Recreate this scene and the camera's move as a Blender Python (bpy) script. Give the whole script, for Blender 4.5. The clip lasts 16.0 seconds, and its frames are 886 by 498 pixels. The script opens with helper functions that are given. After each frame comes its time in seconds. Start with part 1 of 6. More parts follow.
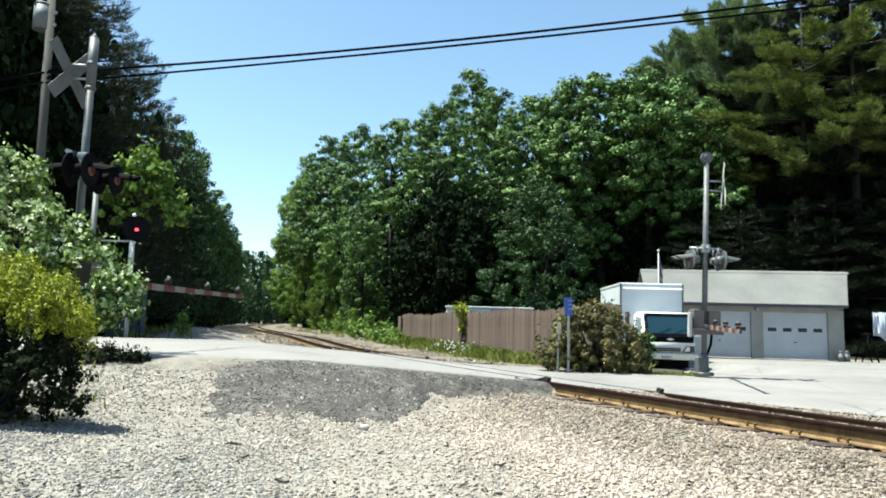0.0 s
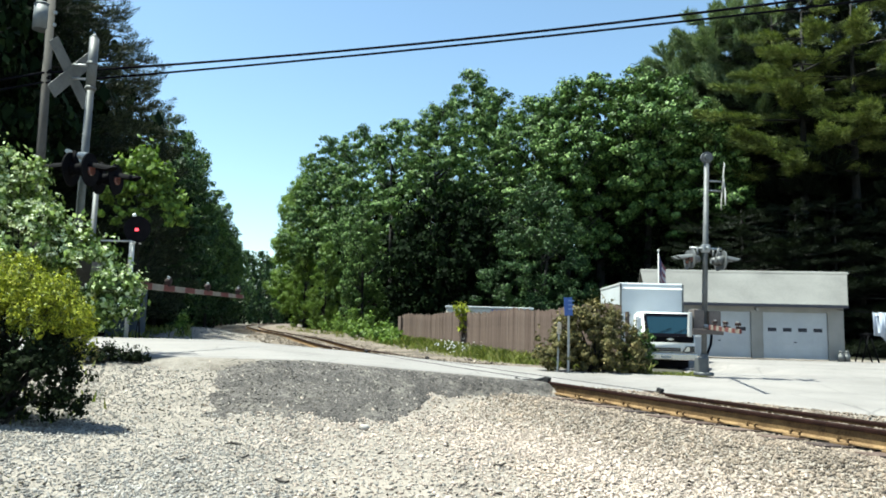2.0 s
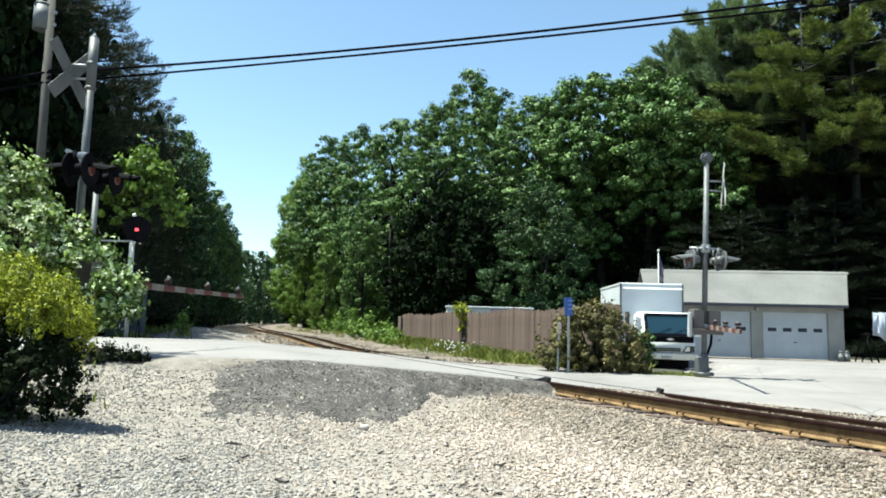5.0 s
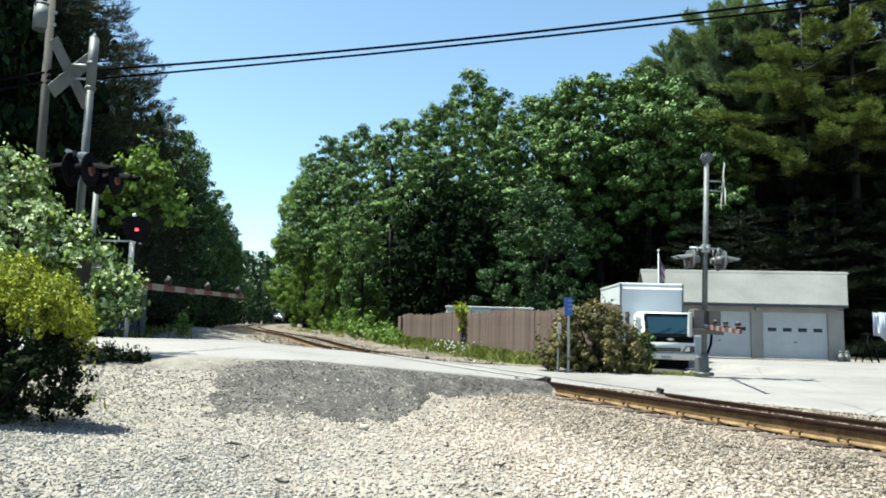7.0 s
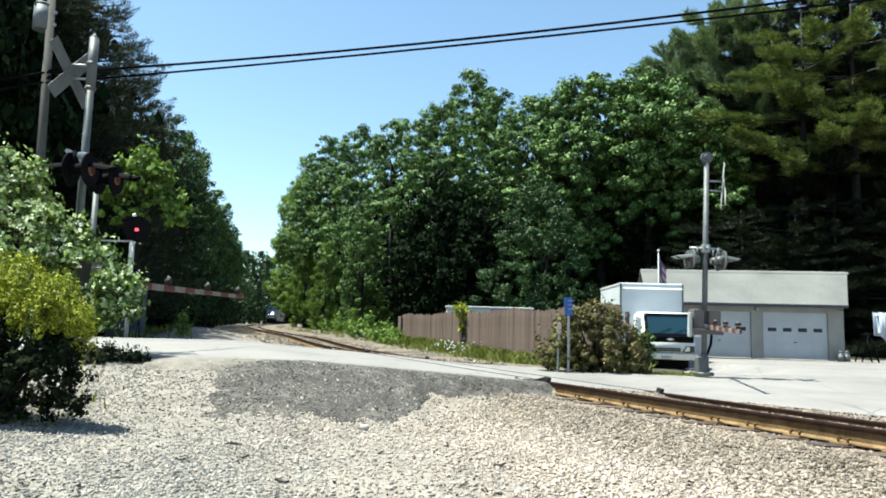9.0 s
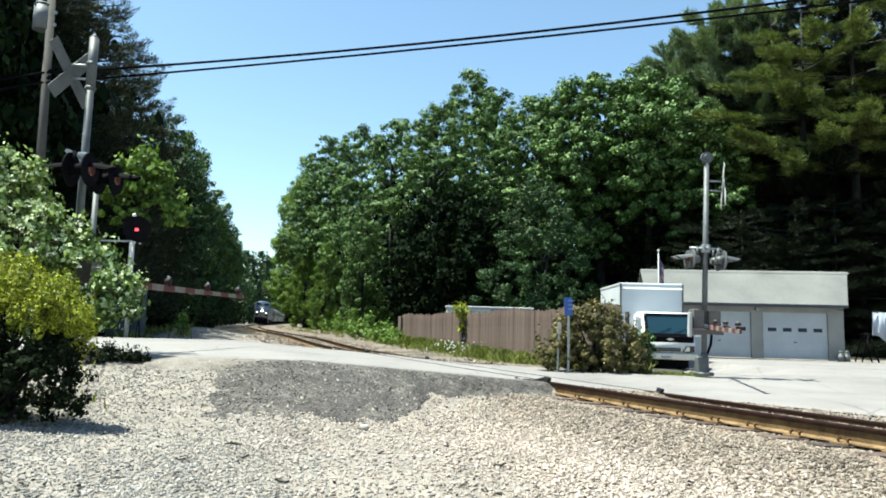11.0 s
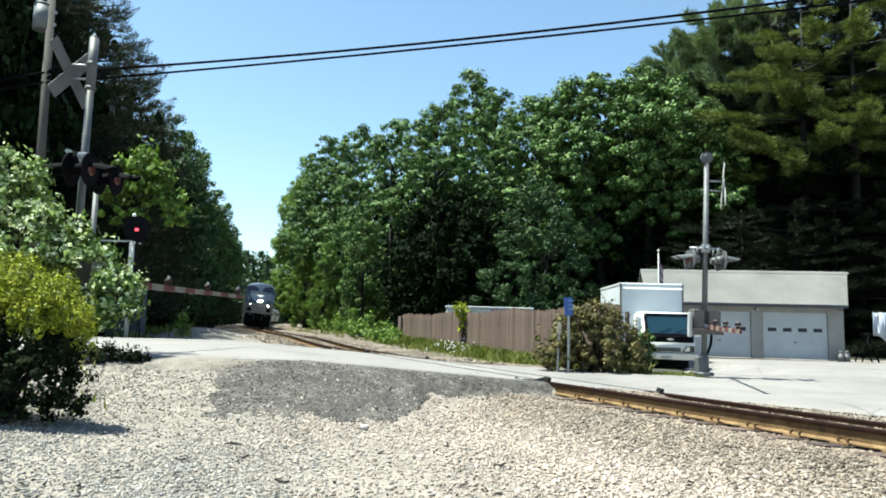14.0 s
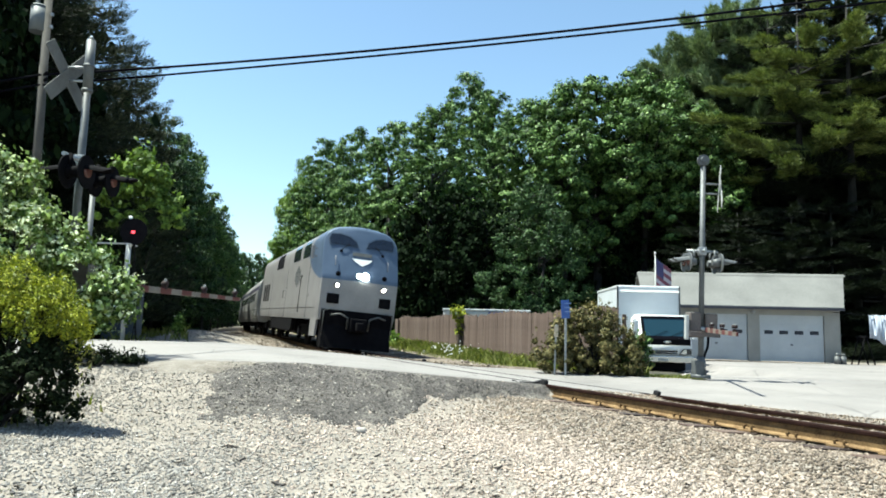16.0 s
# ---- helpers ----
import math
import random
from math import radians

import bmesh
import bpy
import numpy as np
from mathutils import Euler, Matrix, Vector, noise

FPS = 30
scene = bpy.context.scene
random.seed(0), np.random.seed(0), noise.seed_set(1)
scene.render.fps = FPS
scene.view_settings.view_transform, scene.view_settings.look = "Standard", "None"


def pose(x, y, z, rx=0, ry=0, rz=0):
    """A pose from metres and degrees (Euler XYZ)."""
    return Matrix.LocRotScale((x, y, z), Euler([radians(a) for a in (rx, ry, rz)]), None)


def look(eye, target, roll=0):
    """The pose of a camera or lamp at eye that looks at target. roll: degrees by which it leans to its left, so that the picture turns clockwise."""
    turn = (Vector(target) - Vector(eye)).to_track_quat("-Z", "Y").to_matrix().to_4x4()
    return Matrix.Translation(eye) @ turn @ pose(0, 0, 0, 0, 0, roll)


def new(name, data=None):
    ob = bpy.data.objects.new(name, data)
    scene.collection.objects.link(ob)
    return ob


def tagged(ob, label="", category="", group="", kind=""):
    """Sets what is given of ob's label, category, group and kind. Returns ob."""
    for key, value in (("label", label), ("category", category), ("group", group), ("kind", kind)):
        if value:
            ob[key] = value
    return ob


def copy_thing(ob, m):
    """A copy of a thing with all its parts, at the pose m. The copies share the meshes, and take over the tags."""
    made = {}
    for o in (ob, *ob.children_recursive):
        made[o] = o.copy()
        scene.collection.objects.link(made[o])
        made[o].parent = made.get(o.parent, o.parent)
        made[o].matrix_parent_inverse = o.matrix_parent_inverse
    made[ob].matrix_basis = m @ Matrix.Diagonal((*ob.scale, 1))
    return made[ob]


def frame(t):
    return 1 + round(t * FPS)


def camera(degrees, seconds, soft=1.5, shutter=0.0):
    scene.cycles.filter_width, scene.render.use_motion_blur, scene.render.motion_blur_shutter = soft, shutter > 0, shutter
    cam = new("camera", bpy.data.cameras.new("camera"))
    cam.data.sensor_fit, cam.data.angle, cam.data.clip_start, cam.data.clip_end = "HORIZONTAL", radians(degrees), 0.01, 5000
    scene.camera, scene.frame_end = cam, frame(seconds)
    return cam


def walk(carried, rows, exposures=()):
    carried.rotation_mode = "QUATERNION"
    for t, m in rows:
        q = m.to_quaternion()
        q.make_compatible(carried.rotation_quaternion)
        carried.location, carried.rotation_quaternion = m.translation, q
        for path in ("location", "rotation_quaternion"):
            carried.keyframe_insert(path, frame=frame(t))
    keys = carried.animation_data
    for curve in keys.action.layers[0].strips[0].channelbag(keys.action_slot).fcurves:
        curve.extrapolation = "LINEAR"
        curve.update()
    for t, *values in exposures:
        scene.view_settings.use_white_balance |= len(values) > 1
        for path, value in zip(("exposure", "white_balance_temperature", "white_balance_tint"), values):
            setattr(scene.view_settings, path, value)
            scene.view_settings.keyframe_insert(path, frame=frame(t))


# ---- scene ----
# world: z = 0 is the head of the outer rail, y points down the view, x to the right
EYE = (0.0, 0.0, 0.88)
PITCH, ROLL = 6.26, 1.5


def aim(yaw, pitch):
    """The camera's pose, turned by yaw to the right and pitch upwards, in degrees."""
    a, b = radians(yaw), radians(PITCH + pitch)
    d = (math.sin(a) * math.cos(b), math.cos(a) * math.cos(b), math.sin(b))
    return look(EYE, [e + q for e, q in zip(EYE, d)], ROLL)


cam = camera(65.0, 16.0, soft=1.8)
walk(cam, [(0, aim(0, 0)), (7, aim(0, 0)), (14.5, aim(0, 0)), (15.0, aim(0.01, 0.06)), (15.5, aim(0.09, 0.135)), (16.0, aim(0.235, 0.22))],
     exposures=[(0, 1.5, 6200, -5), (16, 1.5, 6200, -5)])

# ---- daylight: sun high over the woods beside the line ----
SUN_AZ, SUN_EL = 274.0, 68.0          # degrees, azimuth clockwise from +y
world = bpy.data.worlds.new("sky")
scene.world = world
world.use_nodes = True
wn = world.node_tree.nodes
sky = wn.new("ShaderNodeTexSky")
sky.sky_type, sky.sun_disc = "NISHITA", False
sky.sun_elevation, sky.sun_rotation = radians(SUN_EL), radians(SUN_AZ)
sky.air_density, sky.dust_density, sky.ozone_density = 1.0, 0.5, 0.0
world.node_tree.links.new(sky.outputs["Color"], wn["Background"].inputs["Color"])
wn["Background"].inputs["Strength"].default_value = 0.082
sun = new("sun", bpy.data.lights.new("sun", "SUN"))
sun.data.energy, sun.data.angle, sun.data.color = 5.0, radians(0.5), (1.0, 0.95, 0.86)
_a, _e = radians(SUN_AZ), radians(SUN_EL)
TO_SUN = Vector((math.sin(_a) * math.cos(_e), math.cos(_a) * math.cos(_e), math.sin(_e)))
sun.matrix_world = look(TO_SUN * 100, (0, 0, 0))


# ---- materials ----
def material(name, rough=0.6, metal=0.0):
    m = bpy.data.materials.new(name)
    m.use_nodes = True
    b = m.node_tree.nodes["Principled BSDF"]
    b.inputs["Roughness"].default_value, b.inputs["Metallic"].default_value = rough, metal
    return m, m.node_tree, b


def node(nt, kind, **sets):
    n = nt.nodes.new(kind)
    for k, v in sets.items():
        n.inputs[k].default_value = v
    return n


def noise_node(nt, scale, detail=4.0, space="Object", rough=0.55):
    tc = nt.nodes.new("ShaderNodeTexCoord")
    n = node(nt, "ShaderNodeTexNoise", Scale=scale, Detail=detail, Roughness=rough)
    nt.links.new(tc.outputs[space], n.inputs["Vector"])
    return n.outputs["Fac"]


def ramp(nt, fac, stops):
    r = nt.nodes.new("ShaderNodeValToRGB")
    el = r.color_ramp.elements
    while len(el) < len(stops):
        el.new(0.5)
    for e, (p, c) in zip(el, stops):
        e.position, e.color = p, (*c, 1) if len(c) == 3 else c
    nt.links.new(fac, r.inputs["Fac"])
    return r.outputs["Color"]


def mix(nt, fac, a, b, how="MIX"):
    m = nt.nodes.new("ShaderNodeMix")
    m.data_type, m.blend_type = "RGBA", how
    for v, i in ((fac, 0), (a, 6), (b, 7)):
        if isinstance(v, (int, float)):
            m.inputs[i].default_value = v
        elif isinstance(v, tuple):
            m.inputs[i].default_value = (*v, 1)
        else:
            nt.links.new(v, m.inputs[i])
    return m.outputs[2]


def bump(nt, b, height, strength=0.4, dist=0.02):
    n = node(nt, "ShaderNodeBump", Strength=strength, Distance=dist)
    nt.links.new(height, n.inputs["Height"])
    nt.links.new(n.outputs["Normal"], b.inputs["Normal"])


def worn(name, dark, light, scale=3.0, fine=40.0, rough=0.6, metal=0.0, relief=0.15, dist=0.01, contrast=(0.35, 0.65)):
    """A surface that varies between two colours at two scales, with fine relief."""
    m, nt, b = material(name, rough, metal)
    a, f = noise_node(nt, scale, 5), noise_node(nt, fine, 3)
    both = mix(nt, 0.4, a, f)
    nt.links.new(ramp(nt, both, [(contrast[0], dark), (contrast[1], light)]), b.inputs["Base Color"])
    rr = node(nt, "ShaderNodeMapRange")
    rr.inputs["To Min"].default_value, rr.inputs["To Max"].default_value = max(rough - 0.1, 0.03), min(rough + 0.12, 1)
    nt.links.new(f, rr.inputs["Value"])
    nt.links.new(rr.outputs["Result"], b.inputs["Roughness"])
    bump(nt, b, f, relief, dist)
    return m


def pieces(name, stops, fine=30.0, rough=0.8, relief=0.4, island=False, dist=0.004, patch=0.0):
    """A surface whose pieces differ: each object, or each loose piece of a joined mesh, takes a colour of its own."""
    m, nt, b = material(name, rough)
    if island:
        r = nt.nodes.new("ShaderNodeNewGeometry").outputs["Random Per Island"]
    else:
        r = nt.nodes.new("ShaderNodeObjectInfo").outputs["Random"]
    f = noise_node(nt, fine, 4)
    c = ramp(nt, r, stops)
    c = mix(nt, 0.45, c, ramp(nt, f, [(0.3, (0.45, 0.45, 0.45)), (0.7, (1.25, 1.25, 1.25))]), "MULTIPLY")
    if patch:
        worn_in = mix(nt, 0.5, noise_node(nt, 0.9, 5, rough=0.65), noise_node(nt, 3.5, 4))
        c = mix(nt, patch, c, ramp(nt, worn_in, [(0.36, (0.42, 0.41, 0.39)), (0.5, (0.95, 0.95, 0.95)), (0.62, (1.2, 1.16, 1.1))]), "MULTIPLY")
    nt.links.new(c, b.inputs["Base Color"])
    bump(nt, b, f, relief, dist)
    return m


def leafy(name, stops, trans=0.35, rough=0.5, patch=0.35, gloss=0.12):
    """Leaves: each blade takes its own green, light shines through."""
    m, nt, b = material(name, rough)
    r = nt.nodes.new("ShaderNodeNewGeometry").outputs["Random Per Island"]
    big = noise_node(nt, patch, 3)
    fac = mix(nt, 0.45, r, big)
    c = ramp(nt, fac, stops)
    nt.links.new(c, b.inputs["Base Color"])
    b.inputs["Specular IOR Level"].default_value = gloss
    t = nt.nodes.new("ShaderNodeBsdfTranslucent")
    nt.links.new(mix(nt, 1.0, c, (1.1, 1.25, 0.45), "MULTIPLY"), t.inputs["Color"])
    mx = node(nt, "ShaderNodeMixShader", Fac=trans)
    nt.links.new(b.outputs[0], mx.inputs[1])
    nt.links.new(t.outputs[0], mx.inputs[2])
    nt.links.new(mx.outputs[0], nt.nodes["Material Output"].inputs["Surface"])
    return m


def plain(name, colour, rough=0.5, metal=0.0, emit=0.0, fine=25.0):
    m, nt, b = material(name, rough, metal)
    f = noise_node(nt, fine, 3)
    c = mix(nt, 0.25, colour, ramp(nt, f, [(0.3, tuple(v * 0.7 for v in colour)), (0.7, tuple(min(v * 1.2, 1) for v in colour))]))
    nt.links.new(c, b.inputs["Base Color"])
    if emit:
        b.inputs["Emission Color"].default_value = (*colour, 1)
        b.inputs["Emission Strength"].default_value = emit
    return m


LEAF = leafy("leaf_maple", [(0.25, (0.012, 0.026, 0.008)), (0.45, (0.042, 0.084, 0.02)), (0.68, (0.126, 0.205, 0.056)), (0.92, (0.29, 0.385, 0.145))], 0.05, 0.5, 0.35, 0.12)
LEAF_DARK = leafy("leaf_oak", [(0.2, (0.009, 0.02, 0.008)), (0.6, (0.03, 0.062, 0.02)), (0.95, (0.125, 0.185, 0.065))], 0.06, 0.5, 0.35, 0.12)
LEAF_PALE = leafy("leaf_locust", [(0.2, (0.04, 0.074, 0.014)), (0.6, (0.12, 0.185, 0.035)), (0.95, (0.25, 0.34, 0.07))], 0.2, 0.5, 0.35, 0.14)
NEEDLE = leafy("pine_needles", [(0.2, (0.024, 0.036, 0.012)), (0.55, (0.108, 0.138, 0.042)), (0.95, (0.33, 0.36, 0.11))], 0.1, 0.6)
NEEDLE_SOFT = leafy("pine_needles_soft", [(0.2, (0.06, 0.09, 0.048)), (0.6, (0.18, 0.23, 0.125)), (0.95, (0.34, 0.39, 0.22))], 0.1, 0.6)
# copy of the needles darkened to near-black, for pines seen in shade
NEEDLE_SHADE = leafy("pine_needles_shaded", [(0.2, (0.004, 0.0065, 0.0036)), (0.6, (0.009, 0.014, 0.007)), (0.95, (0.026, 0.036, 0.015))], 0.1, 0.6)
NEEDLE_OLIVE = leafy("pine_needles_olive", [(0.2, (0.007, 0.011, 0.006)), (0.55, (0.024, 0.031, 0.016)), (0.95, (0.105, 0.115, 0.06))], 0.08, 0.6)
SHRUB_PALE = leafy("viburnum_leaf", [(0.18, (0.016, 0.03, 0.006)), (0.38, (0.075, 0.125, 0.022)), (0.58, (0.25, 0.33, 0.085)), (0.78, (0.6, 0.67, 0.43))], 0.08, 0.5, 1.8, 0.16)
BLOSSOM = leafy("cream_blossom", [(0.2, (0.4, 0.44, 0.3)), (0.9, (0.72, 0.75, 0.62))], 0.15, 0.7)
SHRUB_YELLOW = leafy("yellow_green_shrub_leaf", [(0.2, (0.03, 0.042, 0.006)), (0.48, (0.18, 0.21, 0.018)), (0.9, (0.58, 0.58, 0.06))], 0.12, 0.5, 2.6)
SHRUB_BROWN = leafy("bronze_shrub_leaf", [(0.2, (0.022, 0.024, 0.009)), (0.55, (0.095, 0.088, 0.034)), (0.95, (0.28, 0.215, 0.1))], 0.12, 0.5, 2.0)
# near-black leaves: the shade inside the woods is put into their colour
LEAF_SHADE = leafy("leaf_shade_black", [(0.2, (0.003, 0.006, 0.003)), (0.6, (0.007, 0.014, 0.005)), (0.95, (0.026, 0.044, 0.016))], 0.05, 0.7, 0.35, 0.03)
# leaf colour taken near-black to stand for shade low in the shrubs
SHRUB_SHADE = leafy("shrub_leaf_shaded", [(0.3, (0.006, 0.009, 0.004)), (0.75, (0.016, 0.024, 0.01)), (0.97, (0.09, 0.13, 0.05))], 0.05, 0.7, 3.0, 0.04)
# bark lowered to near-black, so shade on the trunks is in the colour
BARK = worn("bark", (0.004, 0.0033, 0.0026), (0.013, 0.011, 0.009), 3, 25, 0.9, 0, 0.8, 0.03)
GRASS = leafy("grass_blades", [(0.2, (0.065, 0.085, 0.02)), (0.55, (0.155, 0.175, 0.046)), (0.95, (0.34, 0.315, 0.15))], 0.3)


# ---- kit ----
def part(name, bm, mat, parent=None, label=""):
    """Links a bmesh as one mesh object under a thing or a part."""
    me = bpy.data.meshes.new(name)
    bm.to_mesh(me)
    bm.free()
    for m in mat if isinstance(mat, (list, tuple)) else [mat]:
        me.materials.append(m)
    ob = new(name, me)
    if parent:
        ob.parent = parent
    if label:
        ob["label"] = label
    return ob


def raw(name, verts, faces, mat, parent=None, smooth=False):
    me = bpy.data.meshes.new(name)
    me.from_pydata(verts, [], faces)
    me.materials.append(mat)
    if smooth:
        me.shade_smooth()
    ob = new(name, me)
    if parent:
        ob.parent = parent
    return ob


def thing(name, at, label, category, group="", rz=0.0, rx=0.0, ry=0.0, kind=""):
    ob = new(name)
    ob.matrix_basis = pose(*at, rx, ry, rz)
    ob.empty_display_size = 0.2
    return tagged(ob, label, category, group, kind)


def box(bm, lo, hi, bevel=0.0, m=None, slot=0):
    """An axis-aligned box from corner to corner, with its edges rounded."""
    c = [(a + b) / 2 for a, b in zip(lo, hi)]
    s = [abs(b - a) for a, b in zip(lo, hi)]
    r = bmesh.ops.create_cube(bm, size=1, matrix=Matrix.Translation(c) @ Matrix.Diagonal((*s, 1)))
    vs = r["verts"]
    if bevel:
        es = list({e for v in vs for e in v.link_edges})
        g = bmesh.ops.bevel(bm, geom=es, offset=bevel, segments=2, affect="EDGES", profile=0.6)
        vs = list({v for f in g["faces"] for v in f.verts} | {v for v in vs if v.is_valid})
        vs = list({w for v in vs for f in v.link_faces for w in f.verts})
    if slot:
        for f in {f for v in vs for f in v.link_faces}:
            f.material_index = slot
    if m is not None:
        bmesh.ops.transform(bm, matrix=m, verts=vs)
    return vs


def rod(bm, a, b, r0, r1=None, n=10, caps=True, smooth=True):
    """A round bar from a to b."""
    a, b = Vector(a), Vector(b)
    d = b - a
    m = Matrix.Translation((a + b) / 2) @ d.to_track_quat("Z", "Y").to_matrix().to_4x4()
    r = bmesh.ops.create_cone(bm, cap_ends=caps, segments=n, radius1=r0, radius2=r0 if r1 is None else r1, depth=d.length, matrix=m)
    if smooth:
        for f in {f for v in r["verts"] for f in v.link_faces}:
            f.smooth = len(f.verts) == 4
    return r["verts"]


def pipe(bm, pts, r, n=8):
    """A bent round bar through the points, in one piece."""
    pts = [Vector(p) for p in pts]
    rings = []
    for i, p in enumerate(pts):
        d = (pts[min(i + 1, len(pts) - 1)] - pts[max(i - 1, 0)]).normalized()
        q = d.to_track_quat("Z", "Y").to_matrix()
        rings.append([bm.verts.new(p + q @ Vector((math.cos(6.2832 * k / n) * r, math.sin(6.2832 * k / n) * r, 0))) for k in range(n)])
    for a, b in zip(rings, rings[1:]):
        for k in range(n):
            bm.faces.new((a[k], a[(k + 1) % n], b[(k + 1) % n], b[k])).smooth = True
    bm.faces.new(rings[0][::-1])
    bm.faces.new(rings[-1])


def ball(bm, at, r, sub=2, squash=(1, 1, 1)):
    v = bmesh.ops.create_icosphere(bm, subdivisions=sub, radius=r, matrix=Matrix.Translation(at) @ Matrix.Diagonal((*squash, 1)))["verts"]
    for f in {f for q in v for f in q.link_faces}:
        f.smooth = True
    return v


def prism(bm, outline, lo, hi, axis="x"):
    """An outline of (u, v) drawn out along an axis from lo to hi."""
    def at(u, v, w):
        return {"x": (w, u, v), "y": (u, w, v), "z": (u, v, w)}[axis]
    a = [bm.verts.new(at(u, v, lo)) for u, v in outline]
    b = [bm.verts.new(at(u, v, hi)) for u, v in outline]
    n = len(outline)
    fs = [bm.faces.new(a), bm.faces.new(b[::-1])] + [bm.faces.new((a[i], b[i], b[(i + 1) % n], a[(i + 1) % n])) for i in range(n)]
    bmesh.ops.recalc_face_normals(bm, faces=fs)
    return a + b


def blades(centres, normals, size, aspect, rng, droop=0.0):
    """Many small leaf blades as one vertex and face list: a bent four-sided blade at each place."""
    n = len(centres)
    up = rng.normal(size=(n, 3))
    t = np.cross(normals, up)
    t /= np.linalg.norm(t, axis=1)[:, None] + 1e-9
    t[:, 2] -= droop
    b = np.cross(normals, t)
    b /= np.linalg.norm(b, axis=1)[:, None] + 1e-9
    s = (size * rng.uniform(0.6, 1.4, n))[:, None]
    p = [centres - t * s * 0.5, centres + b * s * aspect * 0.5 - normals * s * 0.08, centres + t * s * 0.5 - normals * s * 0.1, centres - b * s * aspect * 0.5 - normals * s * 0.08]
    v = np.stack(p, 1).reshape(-1, 3)
    f = np.arange(4 * n).reshape(-1, 4)
    return v, f


def clumped(centres, radii, count, tufts, tuft_size, rng, lift=0.3, squash=0.8, loose=0.35):
    """Places and facings for blades gathered in separate tufts on the outside of many lobes."""
    n = len(centres)
    d = rng.normal(size=(n, tufts, 3)) + [0, 0, lift]
    d /= np.linalg.norm(d, axis=-1, keepdims=True) + 1e-9
    reach = rng.uniform(0.62, 1.08, (n, tufts, 1))
    at = centres[:, None] + d * reach * radii[:, None, None] * [1, 1, squash]
    size = tuft_size * rng.uniform(0.6, 1.35, (n, tufts))
    w = np.broadcast_to(radii[:, None] ** 2, (n, tufts)) * size
    k = rng.choice(n * tufts, count, p=(w / w.sum()).ravel())
    g = rng.normal(size=(count, 3))
    g /= np.linalg.norm(g, axis=1)[:, None]
    c = at.reshape(-1, 3)[k] + g * (size.ravel()[k] * rng.uniform(0.35, 1.0, count))[:, None] * [1, 1, 0.7]
    nrm = g * 0.9 + d.reshape(-1, 3)[k] * 0.45 + rng.normal(0, loose, (count, 3)) + [0, 0, 0.3]
    nrm /= np.linalg.norm(nrm, axis=1)[:, None] + 1e-9
    return c, nrm


def leaf_mesh(name, v, f, mat):
    me = bpy.data.meshes.new(name)
    me.vertices.add(len(v))
    me.vertices.foreach_set("co", np.ascontiguousarray(v, dtype=np.float32).ravel())
    me.loops.add(f.size)
    me.loops.foreach_set("vertex_index", np.ascontiguousarray(f, dtype=np.int32).ravel())
    me.polygons.add(len(f))
    me.polygons.foreach_set("loop_start", np.arange(0, f.size, f.shape[1], dtype=np.int32))
    me.polygons.foreach_set("loop_total", np.full(len(f), f.shape[1], dtype=np.int32))
    me.update(calc_edges=True)
    me.materials.append(mat)
    return me


# ---- the line: curves of about 570 to 750 m radius, canted, then straight ----
P0 = (-2.93, 25.0)
CANT = math.asin(0.11 / 1.5)
BENDS = [(-80.0, 0.086), (0.0, 0.100), (25.0, 0.0768), (124.0, 0.0)]      # from s metres up the line: degrees of bend a metre


def heading(s):
    """Degrees by which the line bears to the left of +y, s metres up it."""
    phi = 21.2
    if s < 0:
        return phi - s * BENDS[0][1] + 0.1 * min(-s, 6.0) + 0.32 * min(max(0.0, -s - 8.0), 14.0)
    for (a, k), b in zip(BENDS[1:], (25.0, 124.0, 1e9)):
        phi -= k * max(0.0, min(s, b) - a)
    return phi


_S = np.arange(-80.0, 660.01, 0.5)
_PHI = np.radians([heading(float(q)) for q in _S])
_mid = (_PHI[1:] + _PHI[:-1]) / 2
_X = np.concatenate([[0], np.cumsum(-np.sin(_mid) * 0.5)])
_Y = np.concatenate([[0], np.cumsum(np.cos(_mid) * 0.5)])
_X += P0[0] - np.interp(0, _S, _X)
_Y += P0[1] - np.interp(0, _S, _Y)


def line_at(s):
    """Centre of the track s metres up the line, and the heading (unit vector up the line)."""
    phi = float(np.interp(s, _S, _PHI))
    return float(np.interp(s, _S, _X)), float(np.interp(s, _S, _Y)), -math.sin(phi), math.cos(phi)


def off_line(x, y):
    """Distance from the centre of the track, positive on the camera's side."""
    x, y = np.asarray(x, float), np.asarray(y, float)
    return (np.interp(y, _Y, _X) - x) * np.cos(np.interp(y, _Y, _PHI))


def step(a, b, v):
    t = np.clip((np.asarray(v, float) - a) / (b - a), 0, 1)
    return t * t * (3 - 2 * t)


def rise(y):
    """The line climbs a little beyond the crossing."""
    return 0.19 * step(25.5, 38.0, y)


ROAD_N = ([-60, -20, -10, -5, -3.2, 1.2, 1.85, 3.6, 4.9, 6.1, 8, 11, 15, 30], [15, 12.5, 11.0, 10.7, 10.8, 11.5, 11.85, 11.55, 11.1, 9.7, 5.5, 0, -9, -30])
ROAD_F = ([-60, -20, -10, -3.7, -1.5, 1.1, 3.5, 5.5, 6.5, 7, 9, 10, 30], [24, 21, 20.0, 21.0, 21.2, 20.0, 18.6, 17.2, 17.2, 18.5, 26, 31.8, 33])


def road_n(x):
    return np.interp(x, *ROAD_N)


def road_f(x):
    return np.interp(x, *ROAD_F)


def dip(x, y):
    """The driveway falls a little where the truck stands."""
    return step(18.6, 21.5, y) * step(10.6, 9.6, x) * step(5.4, 6.4, x)


